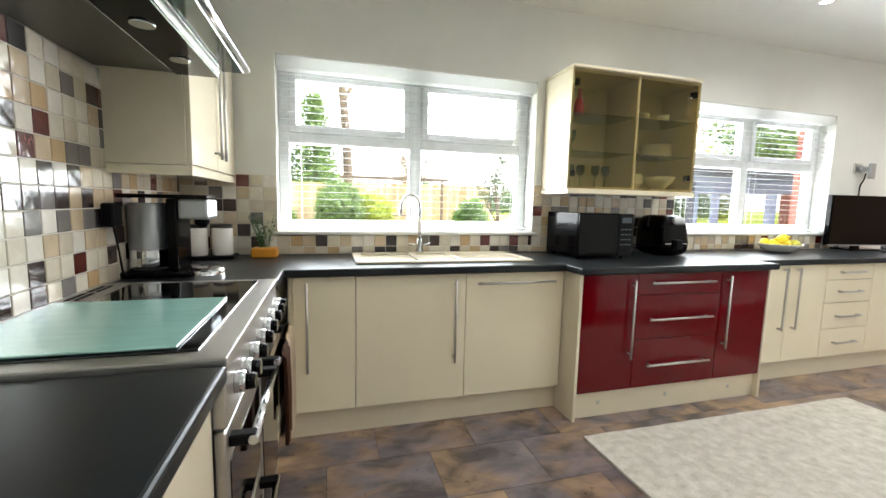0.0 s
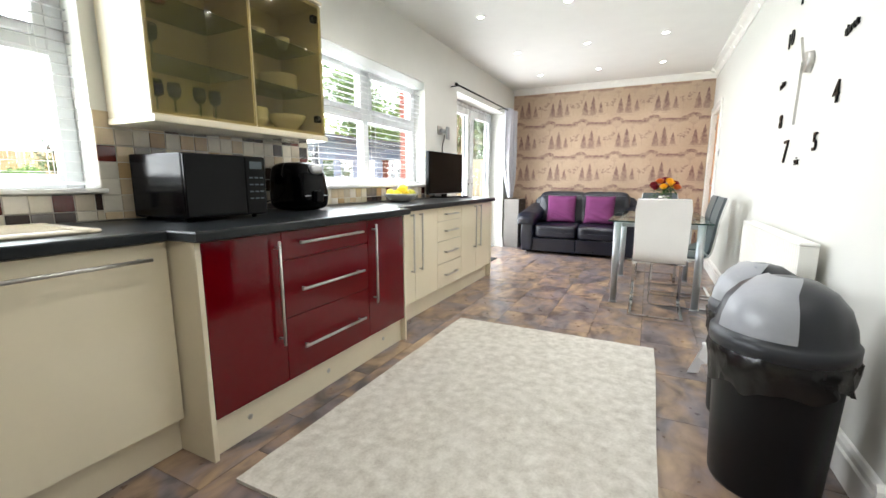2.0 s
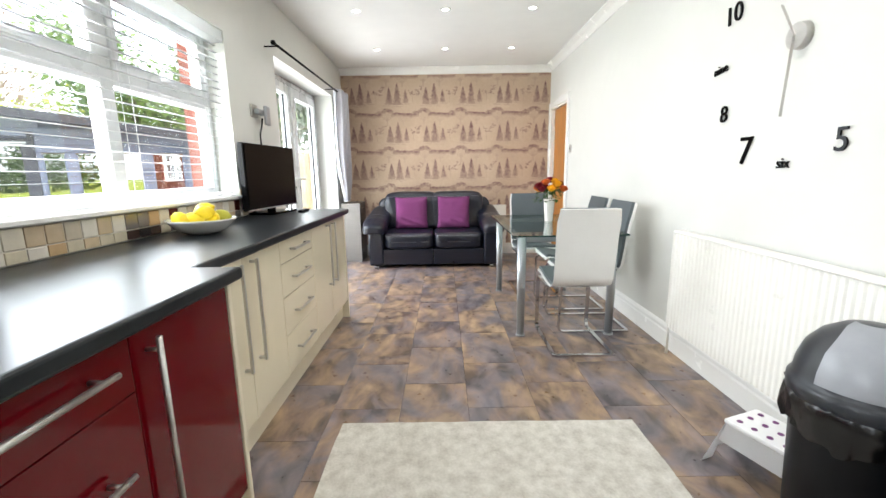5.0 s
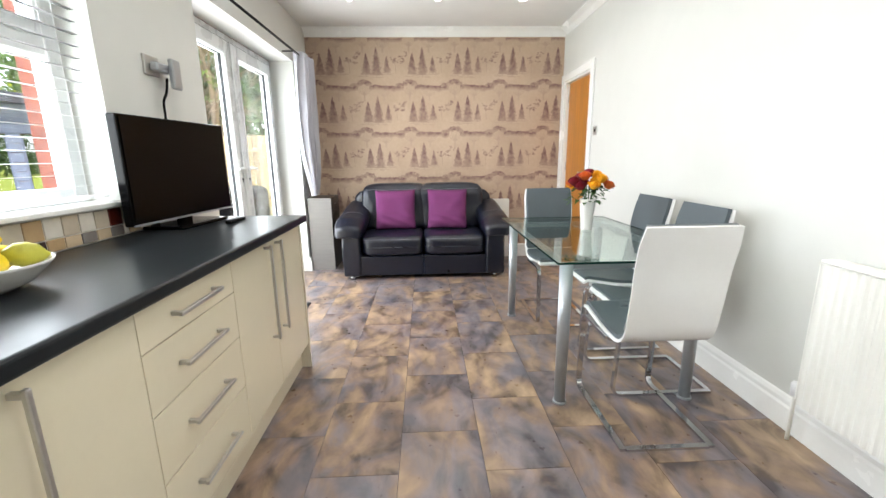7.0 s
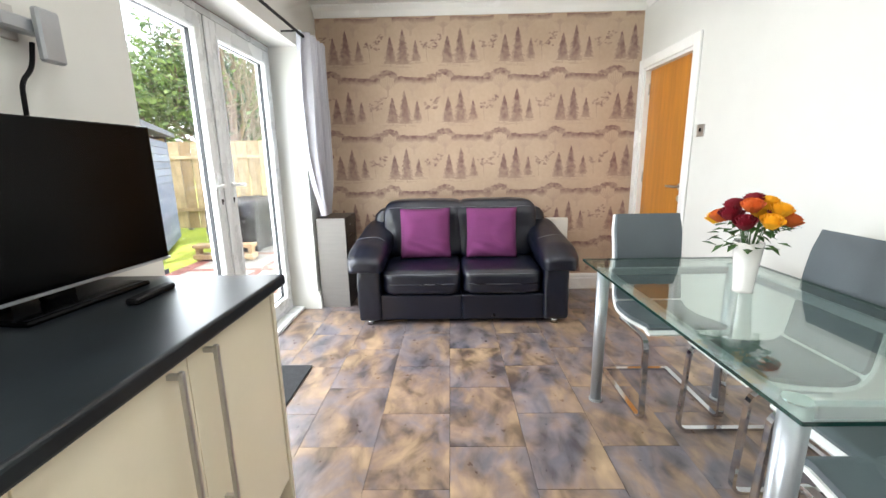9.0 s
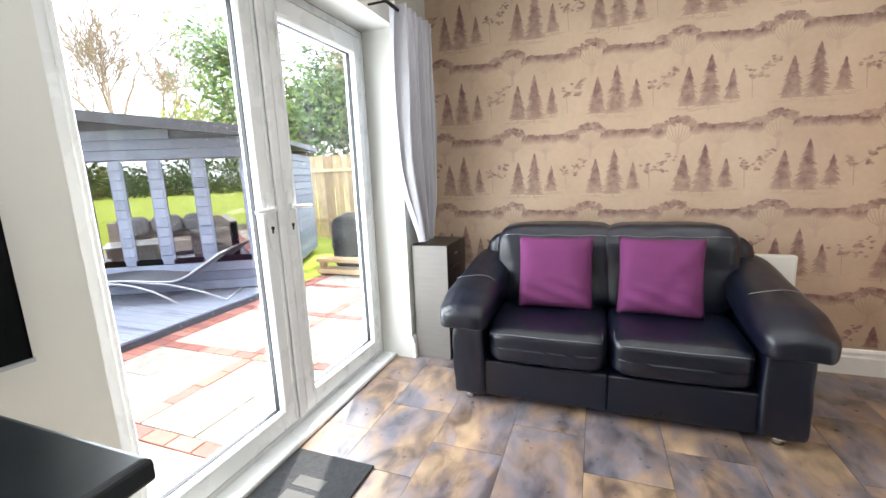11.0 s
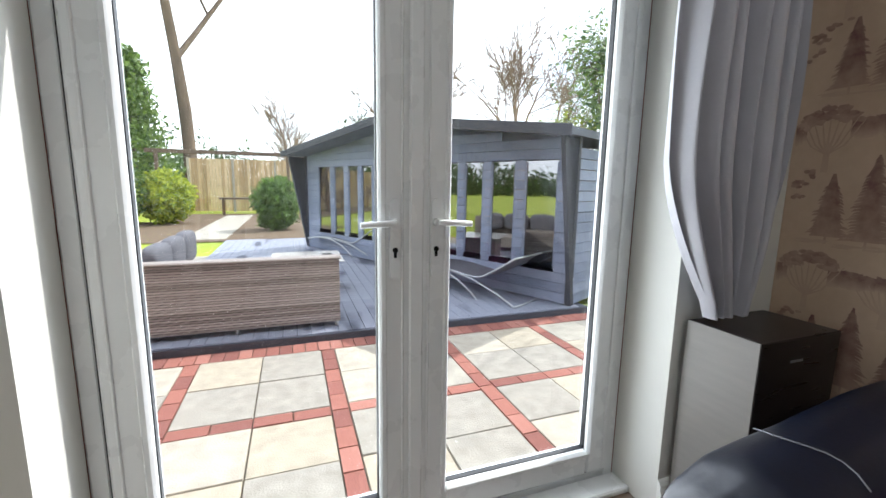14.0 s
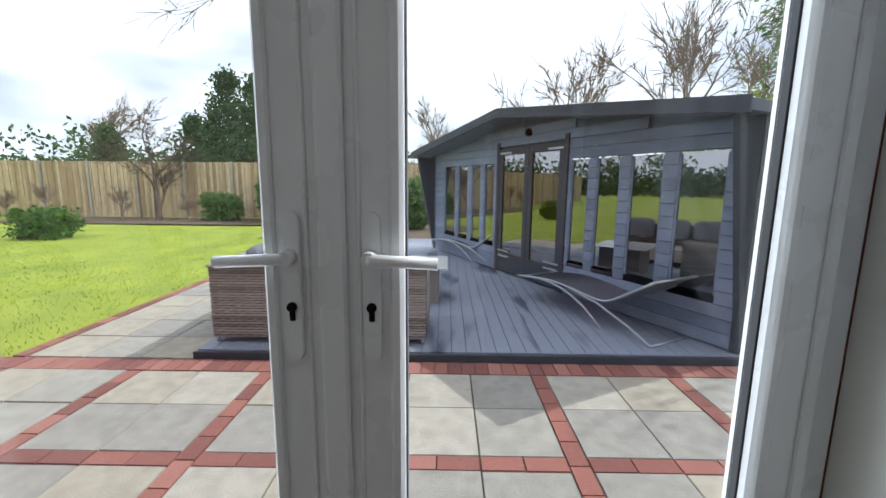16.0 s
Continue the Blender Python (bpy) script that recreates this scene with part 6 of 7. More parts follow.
for x in (6.70, 7.38):
    for y in (SY0 + 0.1, SY1 - 0.1):
        part("foot", cyled((x, y, 0), (x, y, 0.045), 0.028, 0.024, 16), M["chrome"], sf, "short chrome foot")


def scatter_cushion(y, tilt, seed):
    g = bmesh.new()
    n = 22
    rows = {}
    for s in (-1, 1):
        for i in range(n + 1):
            for j in range(n + 1):
                u, w = i / n * 2 - 1, j / n * 2 - 1
                k = max(0.0, (1 - u ** 4) * (1 - w ** 4)) ** 0.5
                if s == 1 and (i in (0, n) or j in (0, n)):
                    rows[s, i, j] = rows[-1, i, j]
                    continue
                p = Vector((u * 0.215 * (1 - 0.04 * (1 - w * w)), w * 0.215 * (1 - 0.04 * (1 - u * u)), s * 0.075 * k))
                p.z += 0.013 * noise.noise(p * 11 + Vector((seed, 0, 0))) * k + 0.010 * math.sin((u * 2 + w * 5 + seed) * 3) * k * (w < -0.2)
                rows[s, i, j] = g.verts.new(p)
        for i in range(n):
            for j in range(n):
                g.faces.new((rows[s, i, j], rows[s, i + 1, j], rows[s, i + 1, j + 1], rows[s, i, j + 1])).smooth = True
    bmesh.ops.transform(g, matrix=pose(7.065, y, 0.665, 0, 0, 0) @ pose(0, 0, 0, 0, 0, tilt) @ pose(0, 0, 0, 90, 0, -90) @ pose(0, 0, 0, -14, 0, 0), verts=g.verts)
    solid("scatter_cushion", g, M["purple"], "square purple cotton cushion on the sofa", "cushion", "sofa cushions")


scatter_cushion(1.745, 3, 1)
scatter_cushion(1.185, -4, 5)

sp = thing("speaker_cabinet", "tall dark speaker cabinet with grey side", "speaker", (7.3, 2.56, 0))
part("body", boxed(7.105, 7.50, 2.44, 2.69, 0.0, 0.80, 0.003), M["dark_wood"], sp)
part("side_panel", boxed(7.098, 7.1035, 2.44, 2.69, 0.0, 0.80, 0.001), M["grey_panel"], sp, "matt grey front panel")
part("badge", boxed(7.25, 7.31, 2.4375, 2.4395, 0.72, 0.728), M["silver"], sp)

# curtain rod and gathered curtain
rod = thing("curtain_rod", "black metal curtain rod with finials", "curtain rod", (5.95, 2.62, 2.2))
part("rod", tubed([(4.97, 2.60, 2.185), (7.02, 2.60, 2.185)], 0.010, 12), M["black_matt"], rod)
for x in (4.955, 7.035):
    part("finial", lathed([(0.0, -0.02), (0.017, -0.012), (0.019, 0.0), (0.017, 0.012), (0.0, 0.02)], (x, 2.60, 2.185), 14), M["black_matt"], rod)
for x in (5.05, 6.75):
    part("bracket", tubed([(x, YW, 2.185), (x, 2.60, 2.185)], 0.006, 8), M["black_matt"], rod)
bm = bmesh.new()
rows = []
n = 90
for k in range(25):
    f = k / 24
    z = 2.215 - f * 1.39
    # drawn in towards its tie at 0.9 m
    tie = max(0.0, min(1.0, (1.35 - z) / 0.5)) ** 1.5
    x0, x1 = 6.84 + 0.26 * tie, 7.33 - 0.05 * tie
    row = []
    for i in range(n + 1):
        s = i / n
        amp = 0.05 * (1 - 0.5 * tie)
        y = 2.598 + 0.02 * tie + amp * math.sin(s * 2 * math.pi * 6.5 + 0.6 * math.sin(f * 4)) + 0.012 * noise.noise(Vector((s * 9, f * 3, 1)))
        x = x0 + (x1 - x0) * s + 0.012 * math.sin(s * 26 + f * 2)
        row.append(bm.verts.new((x, min(y, 2.69), z)))
    rows.append(row)
for a, b in zip(rows, rows[1:]):
    for i in range(n):
        bm.faces.new((a[i], a[i + 1], b[i + 1], b[i])).smooth = True
cu = thing("curtain", "grey satin curtain gathered beside the patio doors", "curtain", (7.07, 2.6, 2.2))
part("cloth", bm, M["curtain"], cu)

mt = thing("doormat", "charcoal ribbed doormat inside the patio doors", "doormat", (5.7, 2.6, 0))
part("mat_body", boxed(5.32, 6.0, 2.42, 2.83, 0.0, 0.012, 0.004), M["mat"], mt)
for k in range(5):
    part("lettering", boxed(5.45 + k * 0.085, 5.51 + k * 0.085, 2.56, 2.70, 0.0122, 0.0136), M["mat_print"], mt)

# ---- wallpaper print ----
random.seed(33)
bm_print = bmesh.new()
ink = bm_print.verts.layers.float.new("ink")
depth = [0.0008]


def flat(pts):
    """A printed shape; pts: (y, z, strength)."""
    depth[0] = 0.0008 + (depth[0] - 0.0008 + 0.00037) % 0.0022
    if any(not (YS + 0.003 < q[0] < YW - 0.003 and 0.165 < q[1] < ZC - 0.088) for q in pts):
        return
    vs = []
    for y, z, k in pts:
        v = bm_print.verts.new((XR - depth[0], y, z))
        v[ink] = k
        vs.append(v)
    bm_print.faces.new(vs)


def blot(y, z, ry, rz, k, n=8):
    flat([(y + ry * random.uniform(0.7, 1.25) * math.cos(2 * math.pi * i / n), z + rz * random.uniform(0.7, 1.25) * math.sin(2 * math.pi * i / n), k) for i in range(n)])


def twig(y0, z0, y1, z1, w0, w1, k0, k1):
    flat([(y0 - w0, z0, k0), (y0 + w0, z0, k0), (y1 + w1, z1, k1), (y1 - w1, z1, k1)])


def fir(y, z, h, w, dense):
    """Ragged boughs, darkest at the tip, fading to the foot."""
    n = int(h / 0.011)
    for i in range(n):
        f = i / n
        zz = z + h * (0.05 + 0.93 * f)
        ww = w * (1 - f) ** 0.75 + 0.003
        k = 0.5 + 0.5 * f ** 0.7
        core = ww * (0.8 if dense else 0.55)
        flat([(y - core, zz - 0.006, k * 0.9), (y + core, zz - 0.006, k * 0.9), (y + core * 0.7, zz + 0.013, k), (y - core * 0.7, zz + 0.013, k)])
        for side in (-1, 1):
            r = ww * random.uniform(0.75, 1.2)
            flat([(y + side * core * 0.5, zz + 0.009, k), (y + side * core * 0.5, zz - 0.003, k), (y + side * r, zz - 0.009, k * 0.7), (y + side * r * 0.85, zz - 0.001, k * 0.85)])
    twig(y, z - 0.02, y, z + h * 0.1, 0.004, 0.003, 0.25, 0.5)
    for i in range(7):
        blot(y + random.uniform(-1.3, 1.3) * w, z - 0.012 + random.uniform(-0.008, 0.008), 0.03, 0.004, 0.16)


def spray(y, z):
    """A leaning young tree: tufts along rising boughs."""
    twig(y + 0.02, z - 0.155, y + 0.03, z - 0.01, 0.003, 0.002, 0.2, 0.5)
    for dy, dz, ny in ((0.03, -0.03, 7), (-0.05, 0.015, 9), (-0.085, 0.05, 6), (0.045, 0.0, 4), (-0.04, -0.035, 6)):
        twig(y + 0.028, z - 0.05, y + dy, z + dz, 0.002, 0.001, 0.4, 0.5)
        for i in range(ny):
            blot(y + dy + random.gauss(0, 0.016), z + dz + random.gauss(0, 0.009), 0.011, 0.007, random.uniform(0.45, 0.8), 7)


def crown(y, z, half, rise, k):
    """A dome of leaf blots over fanned boughs."""
    for i in range(int(900 * half)):
        a, r = random.uniform(-0.15, math.pi + 0.15), random.uniform(0.1, 1) ** 0.5
        blot(y + math.cos(a) * half * r, z + math.sin(a) * rise * r, 0.014, 0.009, k * random.uniform(0.6, 1.0) * (0.6 + 0.4 * math.sin(max(0.0, a))), 7)


def boughs(y, z_top, z_foot, half, k):
    twig(y, z_foot, y, z_foot + (z_top - z_foot) * 0.55, 0.011, 0.008, k * 0.35, k * 0.7)
    for i in range(9):
        u = -1 + 2 * i / 8
        zm = z_foot + (z_top - z_foot) * (0.5 + 0.12 * (1 - abs(u)))
        twig(y + u * 0.006, z_foot + (z_top - z_foot) * 0.35, y + u * half * 0.45, zm, 0.005, 0.0035, k * 0.6, k * 0.6)
        twig(y + u * half * 0.45, zm, y + u * half * 0.95, z_top, 0.0035, 0.0015, k * 0.6, k * 0.7)


P = 0.513
for row in range(-2, 5):
    dz = -row * P
    for rep_ in range(-2, 6):
        dy = -rep_ * P
        fir(2.05 + dy, 1.61 + dz, 0.23, 0.06, True)
        fir(1.937 + dy, 1.60 + dz, 0.30, 0.066, False)
        fir(1.822 + dy, 1.632 + dz, 0.175, 0.043, False)
        spray(1.70 + dy, 1.782 + dz)
        boughs(2.085 + dy, 1.515 + dz, 1.33 + dz, 0.11, 0.34)
        boughs(1.862 + dy, 1.47 + dz, 1.33 + dz, 0.10, 0.26)
        crown(2.085 + dy, 1.505 + dz, 0.085, 0.052, 0.95)
        crown(2.195 + dy, 1.49 + dz, 0.045, 0.03, 0.7)
        # the wood between two crowns: a dark ragged top that fades downwards
        y = 1.64
        while y < 2.02:
            top = 1.497 + 0.014 * noise.noise(Vector((y * 11, row * 0.3, 0))) + 0.006 * noise.noise(Vector((y * 60, row, 2)))
            low = 0.055 + 0.03 * noise.noise(Vector((y * 14, row, 7)))
            flat([(y + dy, top - low + dz, 0.05), (y + dy + 0.0125, top - low + dz, 0.05), (y + dy + 0.0125, top - 0.016 + dz, 0.8), (y + dy, top - 0.016 + dz, 0.8)])
            flat([(y + dy, top - 0.016 + dz, 0.8), (y + dy + 0.0125, top - 0.016 + dz, 0.8), (y + dy + 0.0125, top + random.uniform(0.001, 0.007) + dz, 0.85), (y + dy, top + random.uniform(0.001, 0.007) + dz, 0.85)])
            y += 0.012
ob = link("print", bm_print, M["print"])
ob.parent = feature
tagged(ob, "mauve forest print on the wallpaper")
# ---- garden ----
GZ = -0.15


def patch(bm, x0, x1, y0, y1, z):
    bm.faces.new([bm.verts.new(v) for v in ((x0, y0, z), (x1, y0, z), (x1, y1, z), (x0, y1, z))])


bm = bmesh.new()
bmesh.ops.create_grid(bm, x_segments=90, y_segments=90, size=1)
for v in bm.verts:
    u, w = v.co.x, v.co.y
    v.co.x, v.co.y = 3 + 400 * u * abs(u) ** 2, 20 + 400 * w * abs(w) ** 2
    near = max(0.0, min(1.0, (math.hypot(v.co.x - 4, v.co.y - 6) - 6) / 10))
    v.co.z = GZ - 0.03 + 0.03 * near * noise.noise(Vector((v.co.x * 0.3, v.co.y * 0.3, 0)))
structure("ground", bm, M["lawn"], "mown green lawn reaching into the distance", "lawn")
random.seed(12)
bm = bmesh.new()
vs, fs = [], []
for i in range(26000):
    x, y = random.uniform(-7.5, 2.75), random.uniform(5.0, 15.0)
    if random.random() > 1.3 - (y - 5) / 10:
        continue
    a, h = random.uniform(0, 6.28), random.uniform(0.016, 0.032)
    dx, dy = math.cos(a) * 0.006, math.sin(a) * 0.006
    k = len(vs)
    vs += [(x - dx, y - dy, GZ - 0.02), (x + dx, y + dy, GZ - 0.02), (x + random.uniform(-0.02, 0.02), y + random.uniform(-0.02, 0.02), GZ - 0.02 + h)]
    fs.append((k, k + 1, k + 2))
bm.free()
me = bpy.data.meshes.new("grass_blades")
me.from_pydata(vs, [], fs)
me.materials.append(M["grass"])
tagged(new("grass_blades", me), "short green grass blades over the lawn", "grass", kind="stuff")

bm = bmesh.new()
patch(bm, -9, 1.5, 15.6, 18.0, GZ + 0.012)
patch(bm, 1.5, 9, 12.6, 22, GZ - 0.008)
structure("border_soil", bm, M["soil"], "bare brown soil border along the fence", "soil")
patio = structure("pavement", boxed(-1.0, 12.5, YW + 0.31, 5.36, GZ - 0.1, GZ - 0.012), M["joint"], "sunlit patio of stone slabs and red brick bands", "patio")
bm = bmesh.new()
box(bm, 2.80, 4.30, 5.361, 10.5, GZ - 0.1, GZ - 0.012)
path = structure("pavement_side", bm, M["joint"], "stone slab path beside the lawn", "patio")
bm = bmesh.new()
box(bm, 3.2, 4.2, 13, 21, GZ - 0.1, GZ)
structure("garden_path", bm, M["slab"], "pale garden path running to the fence", "path")

# deck and summerhouse, turned against the house
deck = structure("deck", boxed(4.30, 8.95, 5.375, 12.4, GZ - 0.05, -0.105), M["deck_edge"], "weathered blue-grey painted timber deck", "deck")

S0 = Vector((8.72, 5.46, -0.08))
SA = radians(26.2)
SD, SN = Vector((-math.sin(SA), math.cos(SA), 0)), Vector((math.cos(SA), math.sin(SA), 0))   # along the front; into the house
SM = Matrix(((SN.x, SD.x, 0, S0.x), (SN.y, SD.y, 0, S0.y), (0, 0, 1, S0.z), (0, 0, 0, 1)))   # local x: depth, y: along the front
SL, SW, EAVE, APEX = 6.0, 3.0, 1.88, 2.24
sh = new("summerhouse")
sh.matrix_basis = SM
tagged(sh, "grey timber summerhouse with dark glazed front", "summerhouse")


def roof_z(s):
    return EAVE + (APEX - EAVE) * (1 - abs(s - SL / 2) / (SL / 2))


wins = [(0.22, 0.66), (0.80, 1.17), (1.30, 1.62), (1.74, 2.02), (3.72, 4.02), (4.14, 4.44), (4.58, 4.92), (5.06, 5.5)]
WZ0, WZ1 = 0.42, 1.62
DS0, DS1 = 2.14, 3.56
# horizontal boards, cut round the glazing
board_meshes = {}


def board_piece(parent, s0, s1, z0, z1, side=False):
    key = (round(s1 - s0, 3), round(z1 - z0, 3), side)
    if key not in board_meshes:
        b_ = bmesh.new()
        L_, H_ = s1 - s0, z1 - z0
        if side:
            v = [b_.verts.new(p) for p in ((0, 0.0, 0), (0, -0.014, 0.004), (0, -0.003, H_), (0, 0.012, H_), (L_, 0.0, 0), (L_, -0.014, 0.004), (L_, -0.003, H_), (L_, 0.012, H_))]
        else:
            v = [b_.verts.new(p) for p in ((0.0, 0, 0), (-0.014, 0, 0.004), (-0.003, 0, H_), (0.012, 0, H_), (0.0, L_, 0), (-0.014, L_, 0.004), (-0.003, L_, H_), (0.012, L_, H_))]
        for f in ((0, 1, 2, 3), (4, 7, 6, 5), (0, 4, 5, 1), (1, 5, 6, 2), (2, 6, 7, 3), (3, 7, 4, 0)):
            b_.faces.new([v[i] for i in f])
        board_meshes[key] = piece_mesh("board", b_, M["board_grey"])
    ob = new("board", board_meshes[key])
    ob.parent = parent
    ob.location = (s0, 0, z0) if side else (0.0, s0, z0)
    return ob


BH = 0.118
k = 0
while k * BH < APEX:
    z0, z1 = k * BH, k * BH + BH - 0.004
    if z1 <= WZ0 + 0.02:
        spans = [(0.0, DS0), (DS1, SL)]
    elif z0 < WZ1:
        spans, cur = [], 0.0
        for a, b in wins:
            if a > DS0 and cur < DS0:
                spans.append((cur, DS0))
                cur = DS1
            spans.append((cur, a))
            cur = b
        spans.append((cur, SL))
    else:
        spans = [(0.0, SL)] if z0 > 1.84 else [(0.0, DS0), (DS1, SL)]
    for a, b in spans:
        if z1 > EAVE:
            c = SL / 2 * (z1 - EAVE) / (APEX - EAVE)
            a, b = max(a, c), min(b, SL - c)
        if b - a > 0.02:
            board_piece(sh, a, b, z0, z1)
    k += 1
k = 0
while (k + 1) * BH < EAVE:
    board_piece(sh, 0.0, SW, k * BH, k * BH + BH - 0.004, True)
    k += 1
for a, b in wins:
    w = part("window", boxed(0.0, 0.03, a, a + 0.02, WZ0, WZ1), M["board_grey"], sh)
    g = part("pane", boxed(0.012, 0.018, a + 0.005, b - 0.005, WZ0 + 0.01, WZ1 + 0.02), M["dark_pane"], w)
    part("frame", boxed(0.0, 0.03, b - 0.02, b, WZ0, WZ1), M["board_grey"], w)
for a, b in ((DS0, (DS0 + DS1) / 2 - 0.003), ((DS0 + DS1) / 2 + 0.003, DS1)):
    bm = bmesh.new()
    for q in ((a, a + 0.09, 0.02, 1.86), (b - 0.09, b, 0.02, 1.86), (a + 0.09, b - 0.09, 0.02, 0.3), (a + 0.09, b - 0.09, 1.76, 1.86)):
        box(bm, -0.02, 0.02, q[0], q[1], q[2], q[3], 0.003)
    d = part("door", bm, M["trim_dark"], sh, "dark grey glazed door")
    part("pane", boxed(-0.003, 0.003, a + 0.09, b - 0.09, 0.3, 1.76), M["dark_pane"], d)
    for z in (0.24, 0.32, 1.78):
        part("hinge_strap", boxed(-0.026, -0.0205, a + 0.02 if a == DS0 else b - 0.3, a + 0.3 if a == DS0 else b - 0.02, z, z + 0.025), M["silver"], d)
for s in (-0.02, SL - 0.06, DS0 - 0.07, DS1):
    part("corner_trim", boxed(-0.03, 0.03, s, s + 0.07, 0, EAVE if s < 0.5 or s > 5 else 1.95, 0.004), M["trim_dark"], sh)
# slanting cheek that carries the overhang at each end
for s in (-0.03, SL - 0.02):
    bm = bmesh.new()
    vs = [bm.verts.new(v) for v in ((-0.02, s, 0.0), (0.05, s, 0.0), (-0.30, s, EAVE - 0.02), (-0.38, s, EAVE - 0.02))]
    f = bm.faces.new(vs)
    r = bmesh.ops.extrude_face_region(bm, geom=[f])
    bmesh.ops.translate(bm, verts=[v for v in r["geom"] if isinstance(v, bmesh.types.BMVert)], vec=(0, 0.05, 0))
    part("cheek_trim", bm, M["trim_dark"], sh)
    bm = bmesh.new()
    vs = [bm.verts.new(v) for v in ((0.05, s + 0.02, 0.0), (0.05, s + 0.02, EAVE - 0.03), (-0.30, s + 0.02, EAVE - 0.03))]
    bm.faces.new(vs)
    bmesh.ops.solidify(bm, geom=list(bm.faces), thickness=0.014)
    part("cheek_panel", bm, M["trim_dark"], sh)
part("side_trim", boxed(0.85, 0.91, -0.03, -0.016, 0, EAVE - 0.05, 0.003), M["trim_dark"], sh)
part("end_wall", boxed(0.0, SW, SL + 0.014, SL + 0.04, 0, EAVE), M["trim_dark"], sh)
part("rear_wall", boxed(SW, SW + 0.04, 0, SL, 0, EAVE), M["trim_dark"], sh)
bm = bmesh.new()
bm.faces.new([bm.verts.new((0.022, s, z)) for s, z in ((0.0, 1.65), (SL, 1.65), (SL, EAVE), (SL / 2, APEX), (0.0, EAVE))])
bmesh.ops.solidify(bm, geom=list(bm.faces), thickness=0.01)
part("gable_panel", bm, M["board_grey"], sh)
part("inner_floor", boxed(0.04, SW, 0.02, SL, 0.0, 0.03), M["deck_edge"], sh)
part("inner_lining", boxed(SW - 0.05, SW - 0.02, 0.03, SL, 0.04, EAVE - 0.05), M["fence"], sh, "pale timber lining inside")
part("inner_counter", boxed(1.6, 2.6, 0.4, 2.0, 0.04, 0.95, 0.01), M["trim_dark"], sh)
bm = bmesh.new()
sec = [(-0.12, EAVE - 0.018), (SL / 2, APEX), (SL + 0.12, EAVE - 0.018), (SL + 0.12, EAVE + 0.06), (SL / 2, APEX + 0.08), (-0.12, EAVE + 0.06)]
lo = [bm.verts.new((-0.45, s, z)) for s, z in sec]
hi = [bm.verts.new((SW + 0.2, s, z)) for s, z in sec]
for i in range(6):
    bm.faces.new((lo[i], lo[(i + 1) % 6], hi[(i + 1) % 6], hi[i]))
bm.faces.new((lo[0], lo[1], lo[4], lo[5]))
bm.faces.new((lo[1], lo[2], lo[3], lo[4]))
bm.faces.new((hi[0], hi[1], hi[4], hi[5]))
bm.faces.new((hi[1], hi[2], hi[3], hi[4]))
roof = part("roof", bm, M["felt"], sh, "grey felt pitched roof")
for s0, z0, s1, z1 in ((-0.14, EAVE - 0.04, SL / 2, APEX - 0.02), (SL / 2, APEX - 0.02, SL + 0.14, EAVE - 0.04)):
    bm = bmesh.new()
    vs = [bm.verts.new(v) for v in ((-0.452, s0, z0), (-0.452, s1, z1), (-0.452, s1, z1 + 0.115), (-0.452, s0, z0 + 0.115))]
    f = bm.faces.new(vs)
    r = bmesh.ops.extrude_face_region(bm, geom=[f])
    bmesh.ops.translate(bm, verts=[v for v in r["geom"] if isinstance(v, bmesh.types.BMVert)], vec=(-0.02, 0, 0))
    part("bargeboard", bm, M["trim_dark"], roof, "dark grey bargeboard")
part("lamp", lathed([(0.0, 0.0), (0.045, 0.02), (0.05, 0.06), (0.03, 0.1), (0.0, 0.11)], (-0.04, SL / 2 - 0.15, 1.98), 14), M["black_matt"], sh, "black outdoor lamp")

# ---- garden furniture ----
ws = thing("wicker_sofa", "grey-brown wicker corner sofa seen from behind", "garden sofa", (5.2, 6.0, -0.1))


def wicker_panel(parent, a, b, z0, z1, thick):
    """A woven panel from a to b: a core with rows of strands, each row one strip."""
    a, b = Vector((*a, 0)), Vector((*b, 0))
    d = (b - a)
    n = Vector((d.y, -d.x, 0)).normalized()
    bm = bmesh.new()
    rows = 26
    for r_ in range(rows):
        za, zb = z0 + (z1 - z0) * r_ / rows, z0 + (z1 - z0) * (r_ + 0.82) / rows
        L_ = d.length
        cuts = int(L_ / 0.045)
        pts = []
        for i in range(cuts + 1):
            o = 0.004 if (i + r_) % 2 else -0.004
            pts.append((a + d * (i / cuts), o))
        for face in (1, -1):
            prev = None
            for p, o in pts:
                w = p + n * face * (thick / 2 + o)
                cur = [bm.verts.new((w.x, w.y, za)), bm.verts.new((w.x, w.y, zb))]
                if prev:
                    bm.faces.new((prev[0], cur[0], cur[1], prev[1]))
                prev = cur
    part("woven_panel", bm, M["wicker"], parent, "woven grey-brown strands")
    bm = bmesh.new()
    c0, c1 = a + n * (thick / 2 - 0.012), a - n * (thick / 2 - 0.012)
    c2, c3 = b - n * (thick / 2 - 0.012), b + n * (thick / 2 - 0.012)
    lo = [bm.verts.new((p.x, p.y, z0)) for p in (c0, c1, c2, c3)]
    hi = [bm.verts.new((p.x, p.y, z1)) for p in (c0, c1, c2, c3)]
    for i in range(4):
        bm.faces.new((lo[i], lo[(i + 1) % 4], hi[(i + 1) % 4], hi[i]))
    bm.faces.new(lo)
    bm.faces.new(hi)
    part("core", bm, M["black_matt"], parent)


